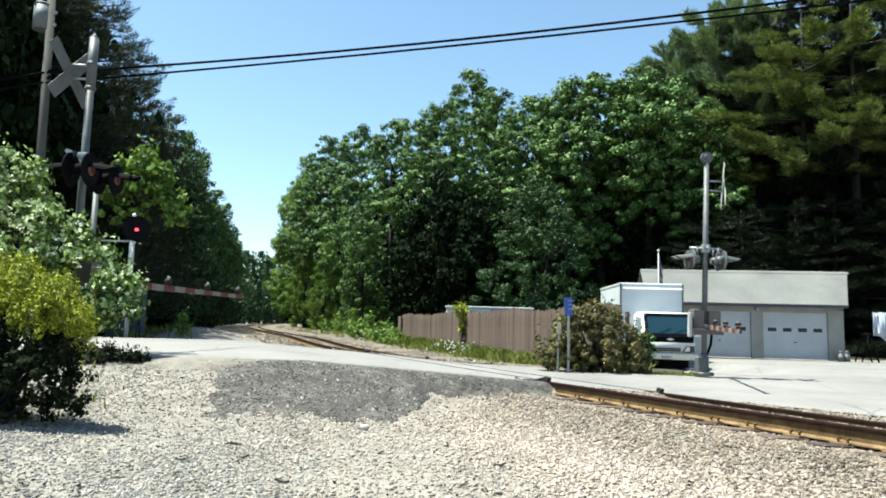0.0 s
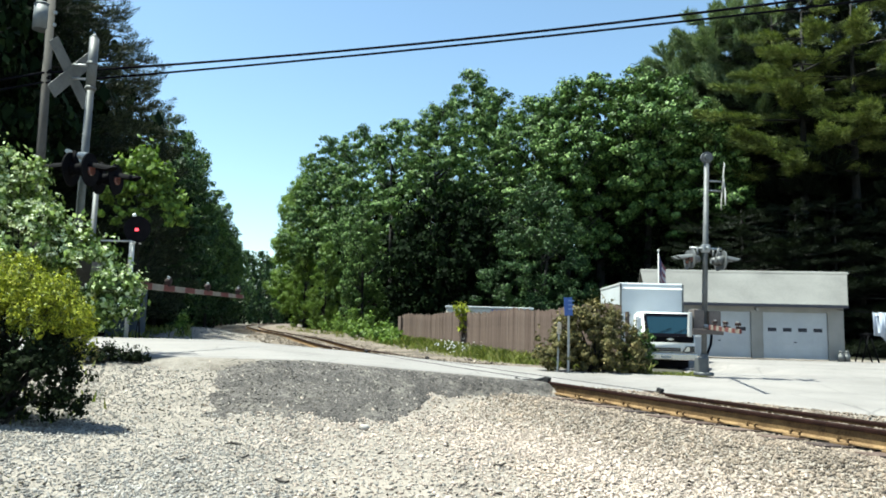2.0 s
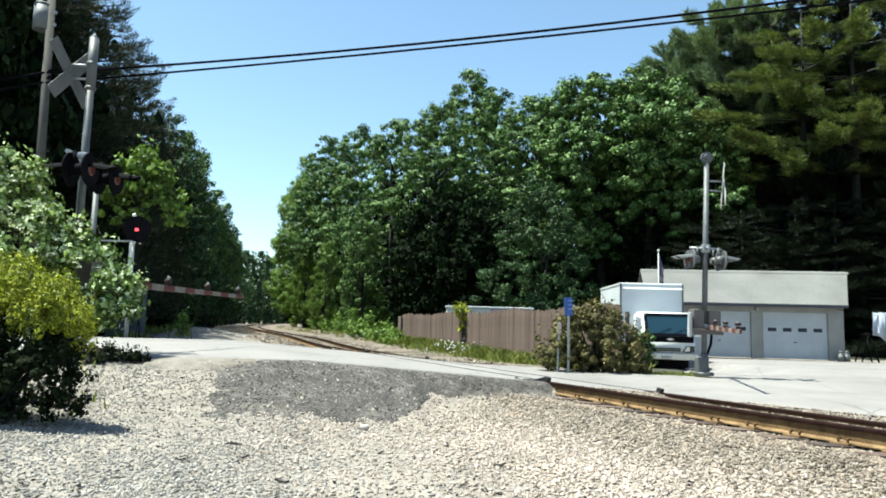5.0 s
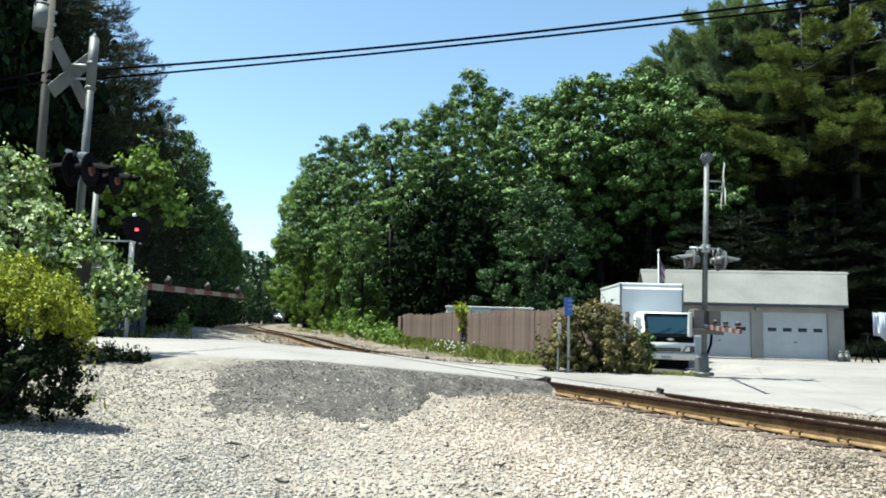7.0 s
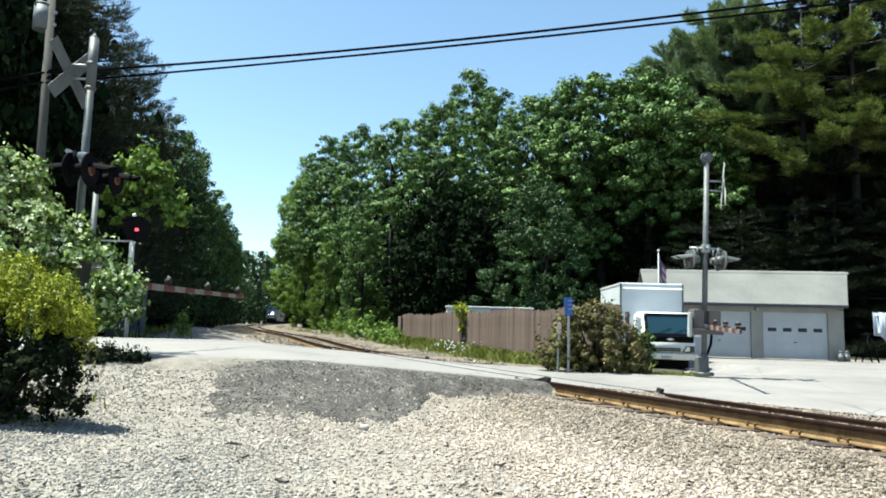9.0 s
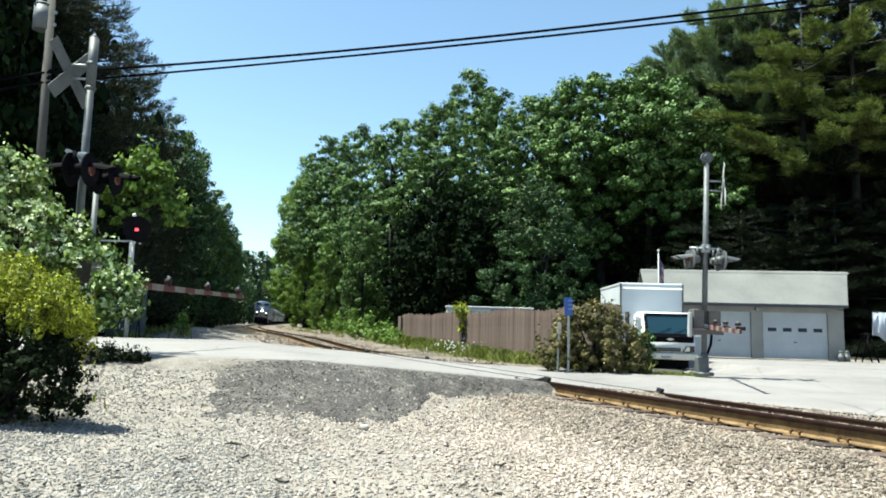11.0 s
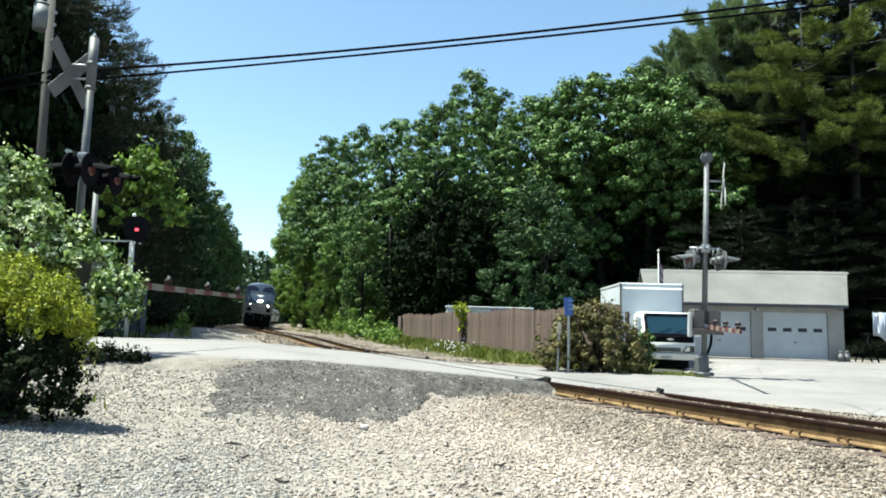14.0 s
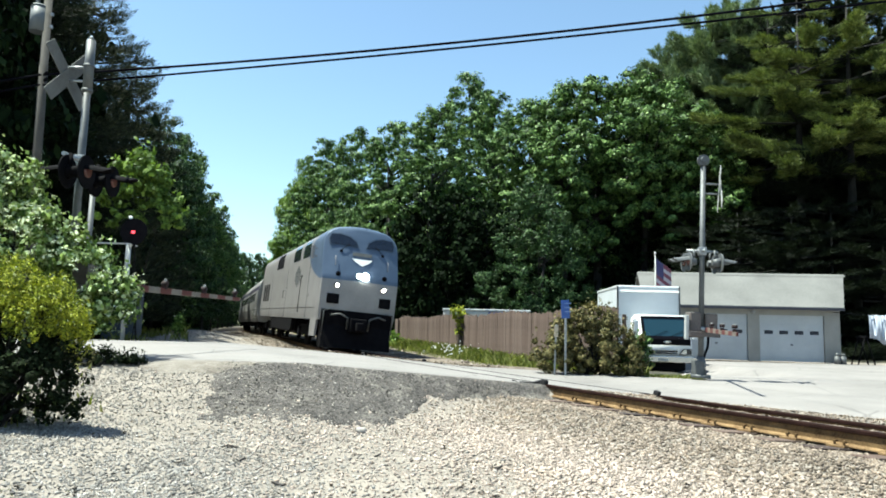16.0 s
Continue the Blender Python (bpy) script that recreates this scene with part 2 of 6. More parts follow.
def road_z(x, y):
    d = off_line(x, y)
    z = -0.055 + 0.0767 * np.clip(d, -1.6, 4.6)
    z = z - 0.10 * step(15, 34, np.asarray(y)) * step(4, 10, np.asarray(x)) - 0.27 * dip(x, y)
    return z


def ground_z(x, y):
    """Height of the ground: gravel by the camera, up to the road, ballast along the line."""
    x, y = np.asarray(x, float), np.asarray(y, float)
    d = off_line(x, y)
    near = -0.36 + 0.30 * step(-3.0, -7.0, x) + 0.02 * np.sin(x * 1.3) * np.cos(y * 0.9)
    far = -0.30 + 0.0 * x + 0.25 * step(-4, -12, x) * step(60, 30, y) - 0.1 * step(0, 4, x) - 0.1 * dip(x, y)
    road = road_z(x, y) - 0.03
    yn, yf = road_n(x), road_f(x)
    reach = 0.7 + 2.5 * step(1.6, 5.6, d)
    z = near + (road - near) * step(yn - reach, yn - 0.1, y)
    z = z + (far - z) * step(yf + 0.1, yf + 3.5, y)
    on_road = (y > yn - 0.15) & (y < yf + 0.15)
    ballast = -0.055 + 0.0767 * np.clip(d, -1.9, 1.9) - 0.228 - np.where(d > 0, 0.2, 0.55) * np.clip(np.abs(d) - 1.75, 0, 9)
    ballast = ballast + 0.15 * step(0.71, 0.62, np.abs(d)) * (y < yn + 0.3)
    soft = 0.5 * (z + ballast + np.sqrt((z - ballast) ** 2 + 0.0036)) - 0.008
    z = np.where(on_road, z, np.where(z > ballast + 0.12, z, np.maximum(soft, np.maximum(z, ballast) - 0.01)))
    # spoil heap along the open side of the line beyond the road
    return z + 0.34 * np.exp(-((d - 5.0) / 1.7) ** 2) * step(24, 27, y) * step(60, 36, y) + rise(y) * step(-9.0, -4.5, d)


def smooth_lines(stops):
    out = []
    for a, b, n in stops:
        out += list(np.linspace(a, b, n, endpoint=False))
    return np.array(out + [stops[-1][1]])


def sheet(name, xs, ys, zf, mat, keep=None):
    gx, gy = np.meshgrid(xs, ys)
    gz = zf(gx, gy)
    v = np.stack([gx, gy, gz], -1).reshape(-1, 3)
    n = len(xs)
    i = np.arange(n * len(ys)).reshape(len(ys), n)
    f = np.stack([i[:-1, :-1], i[:-1, 1:], i[1:, 1:], i[1:, :-1]], -1).reshape(-1, 4)
    me = leaf_mesh(name, v, f, mat)
    me.shade_smooth()
    return new(name, me)


# gravel, soil and grass, by place
m, nt, b = material("ground_gravel", 0.95)
tc = nt.nodes.new("ShaderNodeTexCoord")
vor = node(nt, "ShaderNodeTexVoronoi", Scale=48.0)
nt.links.new(tc.outputs["Object"], vor.inputs["Vector"])
big, mid = noise_node(nt, 0.35, 5), noise_node(nt, 4.0, 5)
stone = ramp(nt, vor.outputs["Color"], [(0.1, (0.06, 0.051, 0.044)), (0.5, (0.16, 0.139, 0.12)), (0.9, (0.29, 0.254, 0.219))])
dust = ramp(nt, mid, [(0.3, (0.165, 0.14, 0.119)), (0.7, (0.31, 0.267, 0.228))])
c = mix(nt, ramp(nt, big, [(0.35, (0.15,) * 3), (0.65, (0.85,) * 3)]), stone, dust)
nt.links.new(c, b.inputs["Base Color"])
bump(nt, b, vor.outputs["Distance"], 0.6, 0.012)
GRAVEL = m
m, nt, b = material("forest_soil", 0.95)
nt.links.new(ramp(nt, noise_node(nt, 0.8, 6), [(0.3, (0.028, 0.024, 0.016)), (0.6, (0.06, 0.056, 0.032)), (0.8, (0.08, 0.088, 0.04))]), b.inputs["Base Color"])
bump(nt, b, noise_node(nt, 6, 5), 0.6, 0.05)
SOIL = m
m, nt, b = material("road_asphalt_pale", 0.85)
tone = ramp(nt, mix(nt, 0.5, noise_node(nt, 0.5, 6), noise_node(nt, 90, 2)), [(0.35, (0.15, 0.137, 0.132)), (0.65, (0.228, 0.21, 0.202))])
tone = mix(nt, 0.5, tone, ramp(nt, noise_node(nt, 0.22, 6, rough=0.7), [(0.36, (0.68, 0.67, 0.65)), (0.5, (1.0, 1.0, 1.0)), (0.62, (1.12, 1.11, 1.1))]), "MULTIPLY")
cracks = node(nt, "ShaderNodeTexVoronoi", Scale=0.55)
cracks.feature = "DISTANCE_TO_EDGE"
nt.links.new(nt.nodes.new("ShaderNodeTexCoord").outputs["Object"], cracks.inputs["Vector"])
line = ramp(nt, cracks.outputs["Distance"], [(0.0, (0.3,) * 3), (0.012, (1.0,) * 3)])
nt.links.new(mix(nt, 0.6, tone, line, "MULTIPLY"), b.inputs["Base Color"])
bump(nt, b, noise_node(nt, 120, 2), 0.3, 0.004)
ASPHALT = m

xs = smooth_lines([(-900, -120, 12), (-120, -30, 30), (-30, -9, 42), (-9, 9, 120), (9, 40, 60), (40, 120, 24), (120, 900, 12)])
ys = smooth_lines([(-300, -30, 8), (-30, 2, 20), (2, 14, 96), (14, 36, 110), (36, 120, 60), (120, 240, 30), (240, 1800, 14)])
ground = sheet("ground", xs, ys, ground_z, GRAVEL)
tagged(ground, "pale crushed stone and gravel ground beside the railway", "ground", kind="structure")
# soil of the woods and verge
def soil_z(x, y):
    d = off_line(x, y)
    rim = 0.12 * np.sin(x * 1.7) + 0.1 * np.sin(y * 2.3)
    grow = np.where(y > road_f(x) + 0.5, np.clip(np.abs(d) - np.where(d > 0, 6.5, 3.2) + rim, -1, 1), -1)
    grow = np.where((d < 0) & (x > 9.3) & (y < 60), np.minimum(grow, np.clip(y - 38, -1, 1)), grow)
    left = np.where(y < road_n(x) - 0.6, np.clip(-x - 7.2 + rim, -1, 1), -1.0)
    return ground_z(x, y) + 0.05 * np.maximum(grow, left) - 0.01
soil = sheet("forest_floor", xs, ys[ys > 3], soil_z, SOIL)
tagged(soil, "dark leaf-littered soil under the woods", "ground", kind="structure")
# road
u = np.linspace(0, 1, 60)
rx = smooth_lines([(-60, -12, 30), (-12, 10, 140), (10, 30, 40)])
v, n = [], len(u)
for x in rx:
    a, c = road_n(x) + 0.06 * math.sin(x * 5.1) + 0.05 * math.sin(x * 11.7), road_f(x) + 0.06 * math.sin(x * 3.7)
    yy = a + (c - a) * u
    zz = road_z(x, yy) - 0.035 * step(0.25, 0.0, yy - a) - 0.035 * step(0.2, 0.0, c - yy)
    v += list(zip([x] * n, yy, zz))
i = np.arange(len(v)).reshape(len(rx), n)
f = np.stack([i[:-1, :-1], i[1:, :-1], i[1:, 1:], i[:-1, 1:]], -1).reshape(-1, 4)
me = leaf_mesh("road", np.array(v), f, ASPHALT)
me.shade_smooth()
road = tagged(new("road", me), "sun-bleached pale asphalt road and driveway over the crossing", "road", kind="structure")


# brownish cinder bank beside the line beyond the road
m, nt, b = material("cinder_bank", 0.95)
nt.links.new(ramp(nt, mix(nt, 0.5, noise_node(nt, 0.9, 6, rough=0.65), noise_node(nt, 18, 5, rough=0.7)), [(0.38, (0.038, 0.028, 0.021)), (0.5, (0.125, 0.098, 0.075)), (0.6, (0.24, 0.196, 0.156))]), b.inputs["Base Color"])
bump(nt, b, noise_node(nt, 12, 6, rough=0.7), 1.0, 0.08)
CINDER = m


def bank_z(x, y):
    d = off_line(x, y)
    inside = np.minimum.reduce([np.where(d > 0, 2.2 + 4.0 * step(70, 95, y), 8.2) + 0.4 * np.sin(y * 0.9) - np.abs(d), y - road_f(x) - 0.35 + 0.12 * np.sin(x * 3)])
    mound = 0.2 * np.exp(-((d + 5.0) / 1.6) ** 2) * step(40, 46, y)
    return ground_z(x, y) + np.minimum(np.clip(inside * 0.15, -0.05, 0.06), np.where(np.abs(d) < 2.0, 0.022, 0.06)) + mound * (inside > 0)


bank = sheet("cinder_bank", smooth_lines([(-60, -25, 60), (-25, 5, 150)]), smooth_lines([(18, 50, 130), (50, 120, 90), (120, 250, 60)]), bank_z, CINDER)
tagged(bank, "brown cinder and gravel bank along the track", "ground", kind="structure")

# worn asphalt apron between the road and the gravel
m, nt, b = material("worn_apron_asphalt", 0.9)
tone = ramp(nt, mix(nt, 0.65, noise_node(nt, 1.6, 7, rough=0.7), noise_node(nt, 30, 6, rough=0.8)), [(0.40, (0.022, 0.018, 0.017)), (0.48, (0.056, 0.048, 0.044)), (0.55, (0.1, 0.087, 0.08)), (0.62, (0.21, 0.188, 0.167))])
dusty = ramp(nt, mix(nt, 0.4, noise_node(nt, 2.6, 6, rough=0.7), noise_node(nt, 14, 5, rough=0.8)), [(0.52, (0, 0, 0)), (0.62, (0.6, 0.6, 0.6))])
tone = mix(nt, dusty, tone, (0.24, 0.215, 0.185))
nt.links.new(tone, b.inputs["Base Color"])
bump(nt, b, noise_node(nt, 45, 6, rough=0.7), 1.0, 0.03)
APRON = m


def apron_in(x, y):
    low = np.interp(x, [-3.6, -2.9, -0.6, -0.3, -0.1, 0.6, 1.7], [9.4, 8.5, 8.8, 9.8, 10.5, 10.85, 10.95])
    edge = 0.09 * np.sin(x * 4.3 + 1) + 0.07 * np.sin(x * 9.7 + y * 3) + 0.09 * np.sin(y * 13 + x * 5) + 0.05 * np.sin(x * 31 + y * 17) + 0.05 * np.sin(x * 47 - y * 29) + 0.04 * np.sin(y * 61 + x * 13)
    edge = edge * (1 - 0.75 * step(-0.5, 0.0, x))
    return np.minimum.reduce([y - low + edge, x + 2.75 + (y - 8.6) * 0.3 + edge, 1.9 - x, road_n(x) + 0.12 - y])


ax, ay = np.linspace(-4.2, 2.2, 230), np.linspace(8.0, 11.9, 150)
apron = sheet("asphalt_apron", ax, ay, lambda x, y: ground_z(x, y) + np.clip(apron_in(x, y) * 0.25, -0.04, 0.016), APRON)
tagged(apron, "crumbling dark grey asphalt apron beside the road", "pavement", kind="structure")


# loose stones: real pieces, too many to count
def stones(name, count, xr, yr, seed, size, mat, label, want, lift=0.3, spread=0.55):
    rng = np.random.default_rng(seed)
    bm = bmesh.new()
    bmesh.ops.create_cone(bm, cap_ends=False, segments=4, radius1=1, radius2=0, depth=0.9, matrix=Matrix.Translation((0, 0, 0.45)))
    bmesh.ops.create_cone(bm, cap_ends=False, segments=4, radius1=0, radius2=1, depth=0.9, matrix=Matrix.Translation((0, 0, -0.45)))
    bmesh.ops.remove_doubles(bm, verts=bm.verts[:], dist=0.01)
    bm.verts.index_update()
    bv = np.array([v.co[:] for v in bm.verts])
    bf = np.array([[v.index for v in f.verts] for f in bm.faces])
    bm.free()
    y = yr[0] + (yr[1] - yr[0]) * rng.uniform(0, 1, count) ** 1.35
    x = rng.uniform(xr[0], xr[1], count)
    ok = (np.abs(x / y) < 0.75) & want(x, y)
    x, y = x[ok], y[ok]
    n = len(x)
    r = size * np.minimum(np.exp(rng.normal(0, spread, n)), 2.1)
    sc = r[:, None] * rng.uniform([0.8, 0.6, 0.32], [1.65, 1.1, 0.7], (n, 3))
    v = bv[None] * rng.uniform(0.72, 1.2, (n, len(bv), 1)) * sc[:, None]
    q = rng.normal(size=(n, 4)) * [1, 0.35, 0.35, 1]
    q /= np.linalg.norm(q, axis=1)[:, None]
    w, a, b2, c2 = q.T
    rot = np.stack([1 - 2 * (b2 * b2 + c2 * c2), 2 * (a * b2 - w * c2), 2 * (a * c2 + w * b2), 2 * (a * b2 + w * c2), 1 - 2 * (a * a + c2 * c2), 2 * (b2 * c2 - w * a),
                    2 * (a * c2 - w * b2), 2 * (b2 * c2 + w * a), 1 - 2 * (a * a + b2 * b2)], -1).reshape(n, 3, 3)
    v = np.einsum("nij,nkj->nki", rot, v)
    v += np.stack([x, y, ground_z(x, y) + r * lift], -1)[:, None]
    f = (bf[None] + (np.arange(n) * len(bv))[:, None, None]).reshape(-1, 3)
    ob = new(name, leaf_mesh(name, v.reshape(-1, 3), f, mat))
    return tagged(ob, label, "stones", kind="stuff")


STONE_GREY = pieces("crushed_stone_grey", [(0.0, (0.08, 0.072, 0.066)), (0.15, (0.195, 0.184, 0.172)), (0.7, (0.296, 0.277, 0.26)), (1.0, (0.42, 0.388, 0.358))], 50, 0.9, island=True, patch=0.8)
STONE_TAN = pieces("ballast_stone_tan", [(0.0, (0.13, 0.106, 0.09)), (0.12, (0.34, 0.276, 0.235)), (0.7, (0.445, 0.363, 0.31)), (1.0, (0.54, 0.445, 0.385))], 50, 0.9, island=True, patch=0.5)
# darker than STONE_TAN, for the strip next to the rails
STONE_TRACK = pieces("ballast_stone_brown_grey", [(0.0, (0.06, 0.047, 0.037)), (0.2, (0.17, 0.133, 0.105)), (0.75, (0.28, 0.222, 0.177)), (1.0, (0.4, 0.328, 0.266))], 50, 0.9, island=True, patch=0.7)
STONE_DARK = pieces("asphalt_crumbs", [(0.0, (0.02, 0.018, 0.017)), (0.4, (0.068, 0.058, 0.053)), (0.8, (0.13, 0.113, 0.103)), (1.0, (0.36, 0.325, 0.285))], 50, 0.9, island=True)


def patchy(x, y):
    """A fixed scatter between 0 and 1."""
    return np.abs(np.sin(x * 127.1 + y * 311.7) * 43758.5) % 1.0


off_road = lambda x, y: (y < road_n(x) - 0.05)


def trodden(x, y):
    """Where wheels and feet have pressed the stones into pale dust: few loose stones are left."""
    wave = 0.5 * np.sin(y * 0.9 + 1.0) + 0.25 * np.sin(x * 2.3 + y * 1.7)
    return 0.72 * np.exp(-((x + 0.35 + 0.4 * wave) / 1.15) ** 2) + 0.55 * np.exp(-((x + 3.1 - 0.3 * wave) / 0.7) ** 2)


stones("gravel", 150000, (-6.5, 3.0), (3.6, 11.5), 3, 0.0098, STONE_GREY, "loose grey crushed stone on the lot beside the line",
       lambda x, y: off_road(x, y) & (patchy(x * 1.7, y * 2.3) > trodden(x, y)) & (step(3.2, 7.0, off_line(x, y)) > patchy(y, x)) & (apron_in(x, y) < 1.2 * patchy(x, y) ** 3), 0.28, 0.6)
near_track = lambda x, y: step(3.4, 2.1, off_line(x, y)) > patchy(x * 3.1 + 1, y * 1.9)
stones("ballast", 190000, (-4.5, 6.5), (3.6, 11.6), 5, 0.0128, STONE_TAN, "tan ballast stones along the track shoulder",
       lambda x, y: off_road(x, y) & (patchy(x * 1.7, y * 2.3) > trodden(x, y)) & (step(3.2, 7.0, off_line(x, y)) < patchy(y, x)) & (off_line(x, y) > -2.6) & ~near_track(x, y) & (apron_in(x, y) < 0.7 * patchy(x, y) ** 3), 0.28, 0.52)
stones("shoulder_ballast", 190000, (-4.5, 6.5), (3.6, 11.6), 5, 0.0128, STONE_TRACK, "brown-grey ballast stones beside the rails",
       lambda x, y: off_road(x, y) & (patchy(x * 1.7, y * 2.3) > trodden(x, y)) & (step(3.2, 7.0, off_line(x, y)) < patchy(y, x)) & (off_line(x, y) > -2.6) & near_track(x, y) & (apron_in(x, y) < 0.7 * patchy(x, y) ** 3), 0.28, 0.52)
stones("asphalt_rubble", 22000, (-3.4, 1.6), (8.3, 11.4), 8, 0.0125, STONE_DARK, "loose crumbs and stones on the broken asphalt apron",
       lambda x, y: (apron_in(x, y) > 0.12) & (y < road_n(x) - 0.25), 0.5, 0.62)

# scattered bark, twigs and dark chips on the lot
LITTER = pieces("dry_litter", [(0.0, (0.02, 0.017, 0.014)), (0.6, (0.06, 0.047, 0.035)), (1.0, (0.16, 0.12, 0.08))], 40, 0.95, island=True)
stones("litter", 5200, (-6.5, 3.5), (3.6, 10.5), 18, 0.0085, LITTER, "dry bark, twigs and chips scattered over the gravel",
       lambda x, y: off_road(x, y) & (np.sin(x * 1.9 + 1) + np.cos(y * 1.4) + np.sin(x * 0.7 - y) > 1.6 * patchy(x, y) - 0.7), 1.0, 0.6)
# trodden earth along the near edge of the road
m, nt, b = material("dusty_earth", 0.95)
nt.links.new(ramp(nt, mix(nt, 0.5, noise_node(nt, 2.2, 6, rough=0.7), noise_node(nt, 40, 5, rough=0.75)), [(0.38, (0.06, 0.048, 0.038)), (0.5, (0.15, 0.128, 0.108)), (0.62, (0.25, 0.225, 0.2))]), b.inputs["Base Color"])
bump(nt, b, noise_node(nt, 60, 5, rough=0.7), 0.8, 0.02)


def earth_in(x, y):
    rim = 0.12 * np.sin(x * 3.1) + 0.08 * np.sin(x * 8.3 + y * 4) + 0.05 * np.sin(x * 23 + y * 11)
    return np.minimum.reduce([y - road_n(x) + 0.85 + rim, road_n(x) + 0.14 + 0.5 * rim - y, -2.6 - x + rim, x + 9.0])


earth = sheet("dirt_shoulder", np.linspace(-9.0, -2.3, 150), np.linspace(9.6, 11.9, 70), lambda x, y: np.where(y > road_n(x) - 0.12, np.maximum(road_z(x, y) - 0.036, ground_z(x, y)), ground_z(x, y)) + np.clip(earth_in(x, y) * 0.2, -0.05, 0.022), m)
tagged(earth, "dusty brown earth shoulder along the road edge", "ground", kind="structure")

# ballast and rocks along the line beyond the road
STONE_BROWN = pieces("brown_ballast", [(0.0, (0.06, 0.045, 0.034)), (0.4, (0.17, 0.136, 0.105)), (1.0, (0.34, 0.285, 0.235))], 30, 0.95, island=True, patch=0.7)
far_side = lambda x, y: (y > road_f(x) + 0.3)
stones("far_ballast", 60000, (-22, 2), (20, 62), 21, 0.026, STONE_BROWN, "brown ballast stones on the track beyond the road",
       lambda x, y: far_side(x, y) & (np.abs(off_line(x, y)) < 2.7 + 0.3 * np.sin(y)) & ((np.abs(np.abs(off_line(x, y)) - 0.75) > 0.12)), 0.9, 0.45)
stones("bank_rocks", 8000, (-24, 3), (22, 70), 22, 0.05, STONE_BROWN, "loose rocks and clods on the bank beside the track",
       lambda x, y: far_side(x, y) & (off_line(x, y) < -2.5) & (off_line(x, y) > -7.5) & (np.sin(x * 0.9 + y * 0.6) + np.cos(y * 0.37) > 1.5 * patchy(x, y) - 0.3), 0.9, 0.6)
stones("far_gravel", 12000, (-24, -3), (21, 58), 23, 0.018, STONE_GREY, "grey gravel beside the line beyond the road",
       lambda x, y: far_side(x, y) & (off_line(x, y) > 2.4) & (off_line(x, y) < 7.5), 0.5, 0.5)


# ---- track ----
RUST = worn("rusted_rail_steel", (0.075, 0.042, 0.023), (0.27, 0.182, 0.095), 6, 60, 0.8, 0.1)
# dark rust, deepened further for the shadow band along the rail head
RAIL_SHADE = worn("dark_brown_rail_shade", (0.011, 0.005, 0.004), (0.027, 0.012, 0.010), 6, 60, 0.8, 0.1)
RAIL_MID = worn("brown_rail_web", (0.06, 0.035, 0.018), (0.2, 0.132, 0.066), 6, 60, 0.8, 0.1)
RAIL_TOP = worn("dull_rail_head", (0.010, 0.0055, 0.005), (0.022, 0.012, 0.010), 8, 80, 0.85, 0.0)
TIE = pieces("creosoted_tie", [(0.0, (0.03, 0.018, 0.015)), (0.6, (0.075, 0.046, 0.036)), (1.0, (0.125, 0.085, 0.066))], 14)

for m in (RUST, RAIL_SHADE, RAIL_MID, RAIL_TOP):
    m.node_tree.nodes["Principled BSDF"].inputs["Specular IOR Level"].default_value = 0.08


def rail_frame(s, side):
    """Centre of the head of a rail: side +1 is the outer (higher) rail."""
    x, y, dx, dy = line_at(s)
    o = 0.753 * side
    return x - dy * o, y + dx * o, (0.0 if side > 0 else -0.11) + float(rise(y)), dx, dy


RAIL_SEC = [(-0.075, -0.18), (-0.075, -0.168), (-0.012, -0.15), (-0.010, -0.05), (-0.036, -0.04), (-0.037, -0.012), (-0.028, 0.0),
            (0.028, 0.0), (0.037, -0.012), (0.036, -0.04), (0.010, -0.05), (0.012, -0.15), (0.075, -0.168), (0.075, -0.18)]
track = tagged(new("railway_track"), "single canted railway track with rusted rails on timber ties", "railway track", kind="structure")
S_LIST = list(np.arange(-40, 40, 1.0)) + list(np.arange(40, 301, 5.0))
for side in (1, -1):
    v, f, k = [], [], len(RAIL_SEC)
    for s in S_LIST:
        x, y, z, dx, dy = rail_frame(s, side)
        v += [(x + dy * a, y - dx * a, z + h) for a, h in RAIL_SEC]
    for j in range(len(S_LIST) - 1):
        f += [(j * k + q, j * k + (q + 1) % k, (j + 1) * k + (q + 1) % k, (j + 1) * k + q) for q in range(k)]
    ob = raw("rail", v, f, RUST, track)
    ob.data.materials.append(RAIL_TOP)
    ob.data.materials.append(RAIL_SHADE)
    ob.data.materials.append(RAIL_MID)
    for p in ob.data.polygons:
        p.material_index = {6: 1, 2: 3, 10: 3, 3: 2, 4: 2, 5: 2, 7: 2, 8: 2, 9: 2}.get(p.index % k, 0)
bm = bmesh.new()
box(bm, (-1.3, -0.115, -0.18), (1.3, 0.115, 0.0), 0.012)
me_tie = bpy.data.meshes.new("tie")
bm.to_mesh(me_tie)
bm.free()
me_tie.materials.append(TIE)
rng = random.Random(4)
for j in range(230):
    s = -24 + j * 0.53 + rng.uniform(-0.03, 0.03)
    x, y, dx, dy = line_at(s)
    if road_n(x) - 0.2 < y < road_f(x) + 0.1:
        continue
    t = new("tie", me_tie)
    t.parent = track
    t.matrix_basis = Matrix.Translation((x + rng.uniform(-0.03, 0.03), y, -0.055 - 0.195 + float(rise(y)))) @ Matrix.Rotation(math.atan2(dx * -1, dy) + rng.uniform(-0.02, 0.02), 4, "Z") @ Matrix.Rotation(CANT, 4, "Y")

